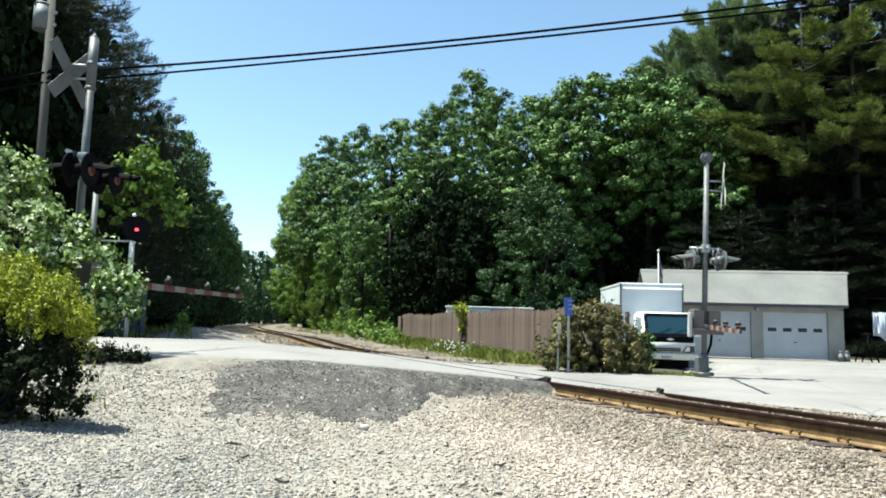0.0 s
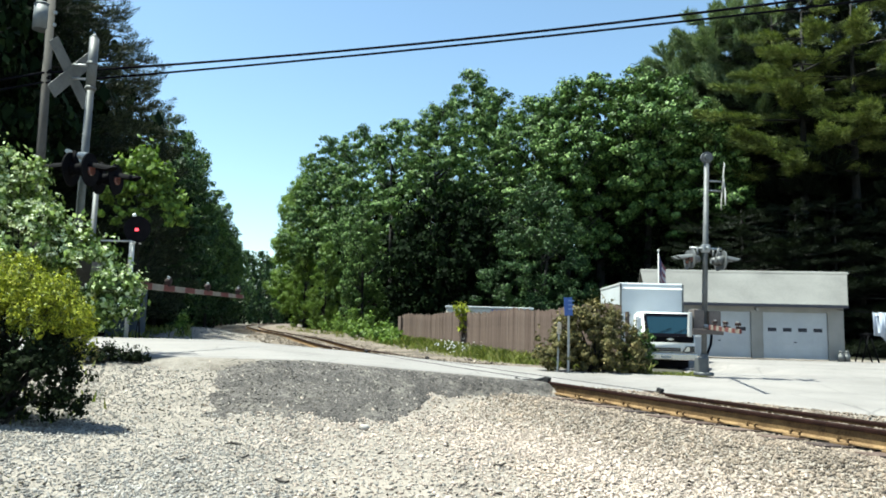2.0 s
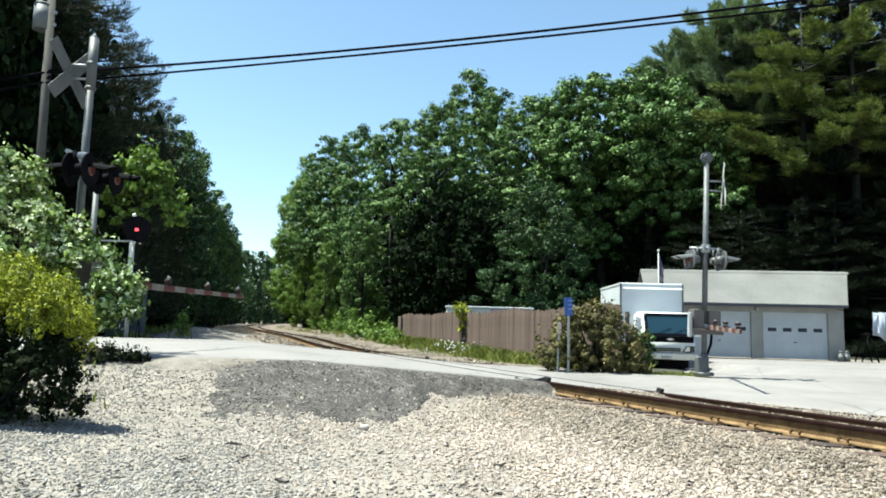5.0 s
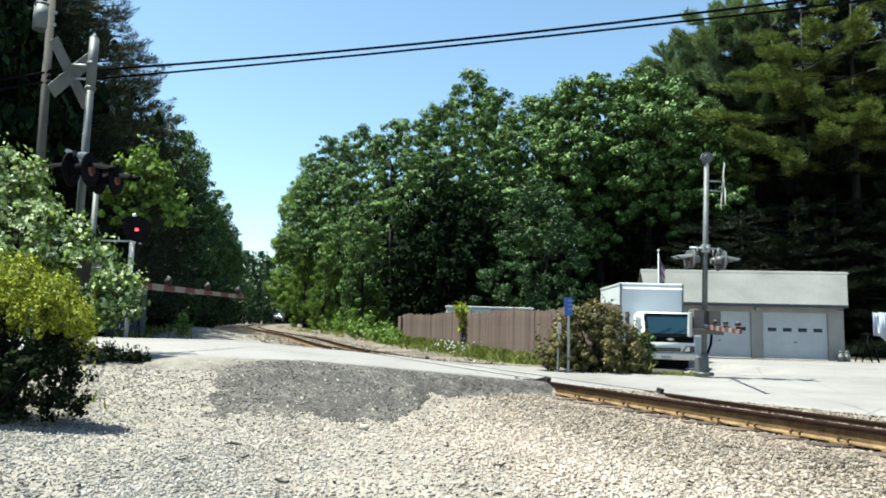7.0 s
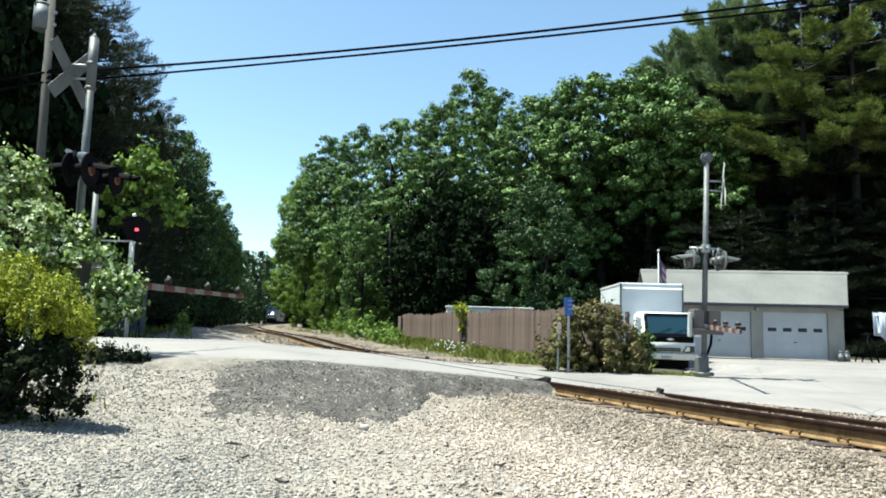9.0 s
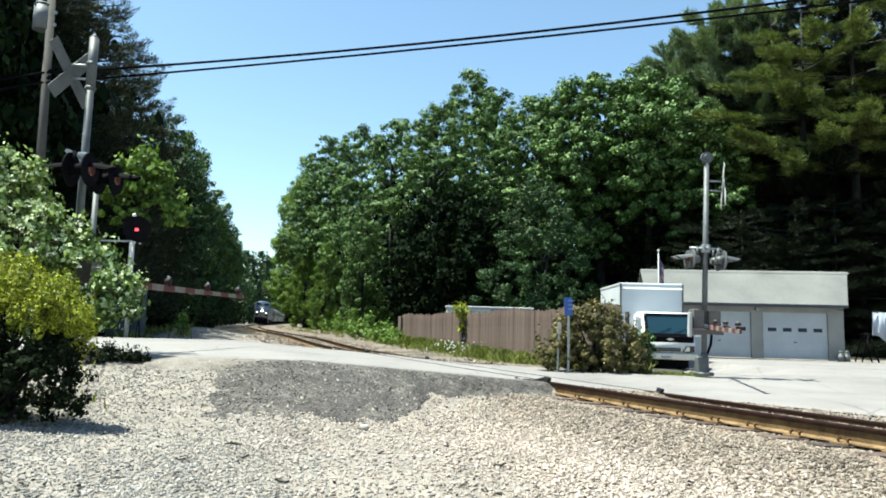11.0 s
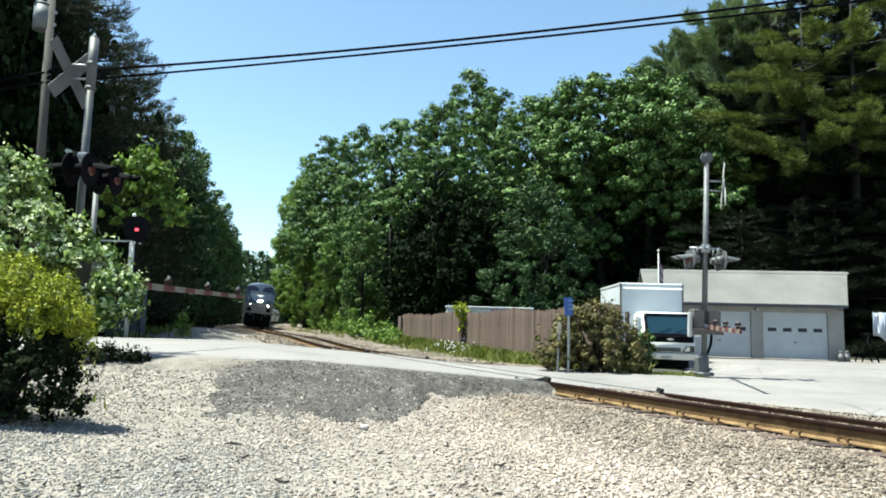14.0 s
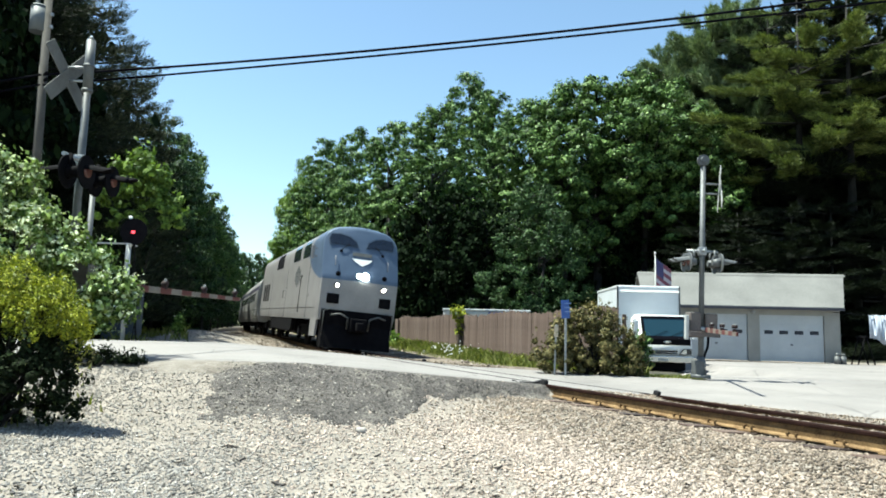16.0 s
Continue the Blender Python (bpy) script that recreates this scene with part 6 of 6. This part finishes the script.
bd = part("body", bm, worn("cream_trailer_skin", (0.44, 0.432, 0.4), (0.544, 0.536, 0.504), 1, 20, 0.5), trailer)
bm = bmesh.new()
box(bm, (-2.65, -1.15, 2.4), (2.65, 1.15, 2.52), 0.04)
part("roof", bm, TRUCK_WHITE, trailer)
bm = bmesh.new()
box(bm, (0.1, -1.115, 2.12), (2.5, -1.095, 2.36), 0.005)
part("stripe", bm, plain("blue_stripe_paint", (0.04, 0.072, 0.28), 0.5), bd)
for x in (-0.5, 0.5):
    bm = bmesh.new()
    rod(bm, (x, -1.05, 0.33), (x, -0.85, 0.33), 0.33, n=20)
    part("wheel", bm, RUBBER, trailer)

sign = thing("road_sign", (3.1, 17.0, float(ground_z(3.06, 17.0))), "small blue sign seen edge-on, on a thin post", "sign", rz=0)
bm = bmesh.new()
box(bm, (-0.025, -0.02, 0), (0.025, 0.02, 1.75), 0.006)
part("post", bm, GALV, sign)
bm = bmesh.new()
box(bm, (-0.06, -0.028, 1.4), (0.14, -0.02, 1.84), 0.004, Matrix.Translation((0.03, 0, 0)) @ Matrix.Rotation(radians(-3), 4, "Y"))
pl = part("plate", bm, plain("blue_sign_sheet", (0.024, 0.072, 0.264), 0.4), sign)
for z in (1.55, 1.65, 1.75):
    bm = bmesh.new()
    box(bm, (-0.02, -0.033, z), (0.13, -0.027, z + 0.025), 0)
    part("text_bar", bm, plain("pale_blue_lettering", (0.144, 0.216, 0.4), 0.4), pl)
marker = thing("marker_post", (2.85, 17.1, float(ground_z(2.85, 17.1))), "thin leaning post with a small pale plate", "marker post", ry=2)
bm = bmesh.new()
box(bm, (-0.02, -0.02, 0), (0.02, 0.02, 1.25), 0.005)
part("post", bm, GALV, marker)
bm = bmesh.new()
box(bm, (-0.05, -0.03, 0.95), (0.05, -0.02, 1.22), 0.004)
part("plate", bm, worn("faded_tan_plate", (0.36, 0.304, 0.224), (0.44, 0.376, 0.288), 4, 30), marker)

flag_pole = thing("flagpole", (9.35, 30.0, float(ground_z(9.35, 30.0))), "thin white flagpole with a striped flag", "flagpole")
bm = bmesh.new()
rod(bm, (0, 0, 0), (0, 0, 4.85), 0.035, 0.025, 10)
ball(bm, (0, 0, 4.88), 0.06)
part("pole", bm, SIGN_WHITE, flag_pole)
FLAG_RED, FLAG_BLUE, FLAG_WHITE = plain("flag_red_cloth", (0.10, 0.025, 0.045), 0.8), plain("flag_blue_cloth", (0.025, 0.025, 0.085), 0.8), plain("flag_white_cloth", (0.26, 0.25, 0.29), 0.8)
FLAG_STRIPS = []
for k in range(4):
    bm = bmesh.new()
    for r in range(7):
        z0 = 4.65 - 0.17 * (r + 1) - 0.12 * k
        box(bm, (0, -0.008, z0), (0.17, 0.008, z0 + 0.17), 0, None, 1 if (r % 2 and not (k < 2 and r < 4)) else (2 if (k < 2 and r < 4) else 0))
    for v in bm.verts:
        v.co.z -= v.co.x * 0.12 / 0.17
    st = part("flag_strip", bm, [FLAG_RED, FLAG_WHITE, FLAG_BLUE], flag_pole)
    FLAG_STRIPS.append(st)

# ---- yard things at the garage's end ----
horse = thing("sawhorse", (19.15, 31.5, float(road_z(19.15, 31.5))), "dark folding A-frame stand in the shade", "stand")
for sg in (-1, 1):
    for y in (-0.25, 0.25):
        bm = bmesh.new()
        rod(bm, (sg * 0.38, y, 0), (0.02 * sg, y, 1.25), 0.03, n=8)
        part("leg", bm, BLACK, horse)
bm = bmesh.new()
box(bm, (-0.06, -0.35, 1.2), (0.06, 0.35, 1.3), 0.01)
part("top_bar", bm, BLACK, horse)
line = thing("washing_line", (18.5, 30.4, 0.0), "washing line with white sheets hung in the shade", "washing line")
bm = bmesh.new()
pipe(bm, [(-0.55, 1.2, 2.05), (0.6, 0.3, 1.93), (3.2, -0.3, 2.02)], 0.012, 5)
part("line", bm, RUBBER, line)
bm = bmesh.new()
rod(bm, (3.2, -0.3, -0.3), (3.2, -0.3, 2.15), 0.05)
part("line_post", bm, WOOD_POLE, line)
SHEETS = []
for k in range(2):
    bm = bmesh.new()
    prev = None
    for q in range(13):
        x = q * 0.085
        y = 0.05 * math.sin(q * 1.3 + k)
        low = -1.15 + 0.14 * math.sin(q * 0.5 + 1)
        cur = [bm.verts.new((x, y + 0.01, 0)), bm.verts.new((x, y * 2.2 + 0.01, low)), bm.verts.new((x, y * 2.2, low)), bm.verts.new((x, y, 0))]
        if prev:
            for e in range(4):
                bm.faces.new((prev[e], prev[(e + 1) % 4], cur[(e + 1) % 4], cur[e])).smooth = True
        prev = cur
    bmesh.ops.recalc_face_normals(bm, faces=bm.faces[:])
    st = part("sheet", bm, plain("white_cotton", (0.33, 0.36, 0.43), 0.9), line)
    st.matrix_basis = pose(0.5 + k * 1.15, 0.32 - 0.22 * k, 1.94, 0, 0, -12)
    SHEETS.append(st)

# odd chips of wood and bark on the gravel
CHIP = worn("dark_wood_chip", (0.03, 0.025, 0.022), (0.09, 0.075, 0.066), 20, 60, 0.9)
rng = random.Random(21)
for x, y, l in ((-2.05, 7.15, 0.2), (-1.75, 6.5, 0.09), (-1.2, 5.55, 0.14), (-2.25, 6.3, 0.07), (0.55, 6.3, 0.16), (-2.6, 5.2, 0.08), (0.2, 5.6, 0.07), (-0.55, 6.9, 0.08), (1.3, 5.2, 0.07), (-1.9, 5.9, 0.06)):
    bm = bmesh.new()
    l *= 0.8
    prism(bm, [(-l / 2, -0.008), (-l * 0.1, -0.02), (l * 0.3, -0.016), (l / 2, 0.004), (l * 0.15, 0.02), (-l * 0.3, 0.014)], 0, 0.016, "z")
    for v in bm.verts:
        v.co.z += 0.012 * math.sin(v.co.x * 40 + l * 90)
    chip = part("wood_chip", bm, CHIP)
    chip.matrix_basis = pose(x, y, float(ground_z(x, y)) + 0.012, rng.uniform(-6, 6), rng.uniform(-6, 6), rng.uniform(-30, 30))
    tagged(chip, "dark splinter of wood lying on the gravel", "wood chip", "chips on the gravel")
bm = bmesh.new()
ball(bm, (0, 0, 0.03), 0.06, 2, (1.2, 0.9, 0.65))
for v in bm.verts:
    v.co += Vector((noise.noise(v.co * 22), noise.noise(v.co * 22 + Vector((5, 0, 0))), noise.noise(v.co * 22 + Vector((0, 7, 0))))) * 0.012
rock = part("loose_rock", bm, STONE_GREY)
rock.matrix_basis = pose(-0.87, 8.35, float(ground_z(-0.87, 8.35)))
tagged(rock, "fist-sized pale rock at the apron's edge", "rock")


# ---- shrubs, vines and grass ----
def shrub(name, at, lobes, mat, count, leaf, aspect, seed, label, stems=14, droop=0.2, tufts=26, tuft=0.11, sprays=0.12, blossom=0):
    """A shrub: stems from one root and blades set on uneven lobes (x, y, z, radius)."""
    rng = np.random.default_rng(seed)
    ob = thing(name, at, label, "shrub")
    L = np.array(lobes, float)
    bm = bmesh.new()
    for k in range(stems):
        c = L[k % len(L)]
        e = c[:3] + rng.normal(0, 0.25, 3) * c[3]
        midp = np.array([e[0] * 0.35, e[1] * 0.35, e[2] * 0.5]) + rng.normal(0, 0.05, 3)
        rod(bm, (rng.normal(0, 0.08), rng.normal(0, 0.08), -0.1), midp, 0.022, 0.015, 6)
        rod(bm, midp, e, 0.015, 0.006, 6)
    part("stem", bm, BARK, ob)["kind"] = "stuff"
    c, nrm = clumped(L[:, :3], L[:, 3], count, tufts, tuft, rng, 0.35, 1.0)
    # upright sprays that break the outline
    up = rng.uniform(0, 1, count) < sprays
    c[up, 2] += rng.uniform(0.0, 1.0, up.sum()) ** 2 * tuft * 2.4
    ok = c[:, 2] > 0.02
    v, f = blades(c[ok], nrm[ok], leaf, aspect, rng, droop)
    cr = new("leaves", leaf_mesh("leaves", v, f, mat))
    cr.parent = ob
    if blossom:
        nb = blossom
        d = unit(rng.normal(size=(nb, 3)) + [0, -0.3, 0.5])
        q = rng.choice(len(L), nb, p=L[:, 3] ** 2 / (L[:, 3] ** 2).sum())
        heads = L[q, :3] + d * (L[q, 3] * 1.06 + 0.09)[:, None]
        hc = np.repeat(heads, 16, 0) + rng.normal(0, 0.028, (nb * 16, 3)) * [1, 1, 0.5]
        v, f = blades(hc, unit(rng.normal(0, 0.5, (nb * 16, 3)) + [0, -0.2, 1]), 0.03, 0.9, rng)
        bl = new("blossoms", leaf_mesh("blossoms", v, f, BLOSSOM))
        bl.parent = ob
        bl["label"], bl["kind"] = "flat heads of cream blossom", "stuff"
    return ob


gz = lambda x, y: float(ground_z(x, y))
shrub("viburnum_bush", (-6.5, 10.7, gz(-6.5, 10.7)), [(0, 0, 1.05, 0.95), (-0.55, 0.1, 1.75, 0.8), (0.2, 0, 1.7, 0.55), (-0.15, 0.1, 2.3, 0.45), (-0.75, 0, 2.5, 0.45), (0.02, 0, 2.75, 0.26), (1.15, -0.1, 1.25, 0.45), (0.78, 0, 1.5, 0.42),
      (1.5, -0.2, 0.95, 0.34), (1.4, -0.2, 0.7, 0.3), (-1.1, 0, 1.6, 0.85), (-0.38, 0, 2.9, 0.24), (-1.4, 0, 2.05, 0.8), (-1.0, 0, 2.75, 0.3), (1.72, -0.15, 1.0, 0.24), (1.75, -0.2, 0.72, 0.22), (0.5, -0.3, 2.0, 0.22)], SHRUB_PALE, 36000, 0.074, 0.78, 31,
      "tall leafy shrub with pale blossoms and broad light-green leaves", 20, 0.35, 22, 0.125, 0.2, 480)
# leftmost lobes lie out of view, added to shade the shrub's foot
shrub("forsythia_bush", (-4.75, 7.6, gz(-4.75, 7.6)), [(0.5, -0.05, 1.1, 0.32), (-0.3, -0.1, 1.25, 0.45), (0.2, 0.0, 1.22, 0.36), (0.76, 0, 1.05, 0.24), (-0.75, 0.0, 1.2, 0.55), (-0.1, 0.2, 1.42, 0.34), (-0.6, -0.35, 1.35, 0.45), (0.5, 0.1, 1.32, 0.22), (-1.2, -0.2, 1.3, 0.55), (-1.3, -0.6, 1.2, 0.5),
      (0.78, 0.1, 0.86, 0.18)], SHRUB_YELLOW, 62000, 0.04, 0.34, 32, "dense yellow-green shrub at the edge of the gravel", 40, 0.1, 110, 0.05, 0.75)
# added dark foliage in place of the shade below the overhanging shrub
shrub("shrub_shade_fill", (-4.65, 7.3, gz(-4.65, 7.3)), [(-0.5, 0, 0.35, 0.45), (0.0, 0.05, 0.35, 0.42), (0.4, 0.15, 0.4, 0.38), (-0.9, -0.1, 0.5, 0.5), (0.62, 0.35, 0.3, 0.3), (-0.25, 0.15, 0.65, 0.4), (0.25, 0.2, 0.65, 0.35), (-0.65, 0, 0.8, 0.4), (0.55, 0.25, 0.75, 0.22), (-1.3, -0.3, 0.6, 0.55)], SHRUB_SHADE, 22000, 0.05, 0.6, 35,
      "near-black leaves standing in for shade at the yellow-green shrub's foot", 14, 0.2, 40, 0.09)
# weeds; the near-black ones also carry the shadow patch in their colour
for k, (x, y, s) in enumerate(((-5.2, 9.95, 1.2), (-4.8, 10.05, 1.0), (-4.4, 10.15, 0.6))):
    shrub("roadside_weed", (x, y, gz(x, y)), [(0, 0, 0.08 * s, 0.16 * s), (0.22 * s, 0.03, 0.06 * s, 0.12 * s), (-0.2 * s, -0.02, 0.09 * s, 0.14 * s), (0.05, 0, 0.17 * s, 0.09 * s)], SHRUB_SHADE if k else SHRUB_BROWN, int(1500 * s), 0.045, 0.5, 50 + k,
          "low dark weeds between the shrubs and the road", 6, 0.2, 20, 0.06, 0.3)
shrub("bronze_bush", (3.8, 17.6, gz(3.8, 17.6)), [(-0.8, 0, 0.6, 0.62), (0, 0, 0.75, 0.75), (0.75, 0, 0.62, 0.65), (-0.35, 0, 1.1, 0.5), (0.3, 0.1, 1.12, 0.5), (1.05, 0, 0.35, 0.45), (-1.05, 0, 0.35, 0.45), (0.05, 0, 1.45, 0.33), (-0.7, 0, 1.0, 0.4), (-0.4, 0, 1.4, 0.25), (0.5, 0, 1.35, 0.25), (0.0, 0.2, 0.4, 0.7), (0.6, 0.2, 0.4, 0.6), (-0.6, 0.2, 0.4, 0.55)], SHRUB_BROWN, 30000, 0.07, 0.6, 33,
      "rounded bronze-green bush beside the blue sign", 24, 0.2, 30, 0.13, 0.15)
shrub("green_bush", (5.15, 17.9, gz(5.15, 17.9)), [(0, 0, 0.4, 0.4), (0.1, 0, 0.75, 0.3), (-0.2, 0, 0.6, 0.4)], LEAF, 1800, 0.09, 0.6, 34, "small dark green bush beside the truck", 8)
for k, (x, y, r, h) in enumerate([(-4.7, 43, 1.0, 1.6), (-3.5, 40, 0.75, 1.0), (-2.9, 37.5, 0.7, 0.9), (-5.6, 47, 0.8, 1.2), (-7.0, 53, 1.1, 2.3), (-9.0, 60, 1.3, 1.6), (-12.0, 72, 1.6, 2.4), (-2.4, 35, 0.5, 0.5), (-6.2, 50, 0.6, 0.8)]):
    shrub("verge_bush", (x, y, gz(x, y)), [(0, 0, h * 0.3, r * 0.55), (r * 0.7, 0.5, h * 0.35, r * 0.4), (-r * 0.6, -0.6, h * 0.25, r * 0.4), (0.2, 0.2, h * 0.75, r * 0.35), (-r * 0.9, 0.6, h * 0.5, r * 0.3), (r * 0.3, -0.8, h * 0.2, r * 0.35)], LEAF_PALE, 1500, 0.17, 0.7, 40 + k,
          "bright green leafy bush on the railway verge", 8, 0.2, 14, 0.22)["group"] = "verge bushes"
shrub("sapling", (-10.0, 23.0, gz(-10.0, 23.0)), [(0.15, 0, 4.9, 0.9), (-0.4, 0, 5.6, 0.8), (0.75, 0, 4.6, 0.7), (-0.15, 0, 6.2, 0.45), (-0.9, 0, 4.9, 0.8), (0.45, 0, 5.5, 0.6)], LEAF_PALE, 5200, 0.16, 0.7, 60, "slender sapling with bright spring-green leaves", 3, 0.2, 20, 0.22)
shrub("seedling_bush", (-10.6, 28.6, gz(-10.6, 28.6)), [(0, 0, 0.3, 0.25), (0.05, 0, 0.65, 0.22)], LEAF_PALE, 500, 0.12, 0.7, 61, "small bright green seedling beside the case", 5)
shrub("vine", (0.95, 30.2, gz(0.95, 30.2) - 0.1), [(0, 0, 1.75, 0.34), (0.1, 0, 1.45, 0.3), (-0.15, -0.02, 1.95, 0.28), (0, -0.02, 1.1, 0.2)], SHRUB_YELLOW, 1300, 0.10, 0.7, 62, "yellowish vine climbing over the board fence", 8)


def grass(name, count, place, seed, height, mat, label):
    rng = np.random.default_rng(seed)
    x, y, k = place(rng, count)
    z = ground_z(x, y)
    n = len(x)
    h = height * k * rng.uniform(0.5, 1.3, n)
    a = rng.uniform(0, 6.28, n)
    t = np.stack([np.cos(a), np.sin(a), np.zeros(n)], -1)
    lean = rng.normal(0, 0.35, (n, 3)) * h[:, None]
    lean[:, 2] = 0
    p = np.stack([x, y, z - 0.02], -1)
    w = (0.02 + 0.02 * h)[:, None] * t
    up = np.stack([np.zeros(n), np.zeros(n), h], -1)
    v = np.stack([p - w, p + w, p + up * 0.65 + lean * 0.4 + w * 0.6, p + up + lean], 1).reshape(-1, 3)
    return tagged(new(name, leaf_mesh(name, v, np.arange(4 * n).reshape(-1, 4), mat)), label, "grass", kind="stuff")


def verge(rng, count):
    x = rng.uniform(-4.0, 6.5, count)
    y = rng.uniform(18, 40, count)
    d = off_line(x, y)
    front = np.interp(y, [19.8, 38], [5.2, -2.1])
    ok = (d < -3.0) & (y > road_f(x) + 0.3) & (x < front + 0.25) & (rng.uniform(0, 1, count) < 0.25 + 0.75 * step(-3.0, -4.5, d))
    return x[ok], y[ok], (0.3 + 0.7 * step(-3.2, -5.0, d))[ok]


grass("verge_grass", 40000, verge, 71, 0.42, GRASS, "rough green and straw grass between track and fence")


def bank_weeds(rng, count):
    x, y = rng.uniform(-30, 0, count), rng.uniform(26, 95, count)
    d = off_line(x, y)
    clump = np.sin(x * 1.3 + 2 * np.sin(y * 0.5)) * np.cos(y * 0.8 + x)
    ok = (((d < -3.0) & (d > -9)) | ((d > 5.5) & (d < 9.5))) & (clump > rng.uniform(-0.2, 0.9, count)) & (y > road_f(x) + 3)
    return x[ok], y[ok], (0.5 + 0.6 * np.abs(clump))[ok]


grass("bank_weeds", 60000, bank_weeds, 74, 0.38, GRASS, "patchy weeds on the cinder bank along the line")


def left_verge(rng, count):
    x, y = rng.uniform(-9, -3.9, count), rng.uniform(5, 11.2, count)
    ok = (y < road_n(x) - 0.2) & (x < -4.3 - 0.5 * np.sin(y * 2.1)) & (rng.uniform(0, 1, count) < 0.35)
    return x[ok], y[ok], np.ones(count)[ok] * 0.6


grass("shoulder_grass", 1500, left_verge, 72, 0.25, GRASS, "thin grass at the foot of the shrubs")


def lot_corner(rng, count):
    x, y = rng.normal(-3.25, 0.28, count), rng.normal(4.9, 0.35, count)
    ok = rng.uniform(0, 1, count) < 0.5 + 0.5 * np.sin(x * 9) * np.cos(y * 7)
    return x[ok], y[ok], np.full(ok.sum(), 0.5)


grass("lot_weeds", 1400, lot_corner, 75, 0.045, GRASS, "low yellowish weeds among the stones of the lot")


def right_foot(rng, count):
    x, y = rng.uniform(5.2, 7.6, count), rng.uniform(16.2, 22, count)
    ok = (y > road_f(x) - 0.25) & (y < road_f(x) + 1.2)
    return x[ok], y[ok], np.ones(count)[ok] * 0.5


grass("kerb_grass", 5000, right_foot, 73, 0.2, GRASS, "short grass round the signal foot")
bm = bmesh.new()
rng = random.Random(9)
for k in range(75):
    x, y = 0.7 + rng.gauss(0, 0.55), 28.0 + rng.gauss(0, 0.9)
    ball(bm, (x, y, gz(x, y) + 0.35 + rng.gauss(0, 0.12)), 0.027, 1)
tagged(part("wild_flowers", bm, WHITE), "white wild flowers in the grass before the fence", "flowers", kind="stuff")


# ---- what moves ----
def motions():
    times = [k * 0.5 for k in range(33)]
    walk(LOCO, [(t, rides(train_s(t), 3.9, 15.7)) for t in times])
    for k, c in enumerate(COACHES):
        walk(c, [(t, rides(train_s(t) + 20.0 + 26.0 * k, 3.9, 21.7)) for t in times])

    # flag: four strips hinged on one another, stirring in the wind
    for k, st in enumerate(FLAG_STRIPS):
        rows = []
        for q in range(41):
            t = q * 0.4
            x = y = a = 0.0
            for j in range(k + 1):
                gust = max(float(np.interp(t, [14.2, 15.0, 16.0], [0, 0.75, 1.0])), 0.55 * math.exp(-((t - 7.5) / 0.45) ** 2))
                a = 57 - 44 * gust + 5 * math.sin(t * 1.9 + 0.4) - 16 * math.sin(t * 2.6 - j * 1.2) * (0.3 + 0.2 * j)
                if j < k:
                    x, y = x + 0.17 * math.cos(radians(a)), y + 0.17 * math.sin(radians(a))
            rows.append((t, pose(x + 0.04, y, 0, 0, 0, a)))
        walk(st, rows)
    for k, st in enumerate(SHEETS):
        walk(st, [(q * 0.5, pose(0.5 + k * 1.15, 0.32 - 0.22 * k, 1.94, 7 * math.sin(q * 0.9 + k), 0, -12)) for q in range(33)])


motions()
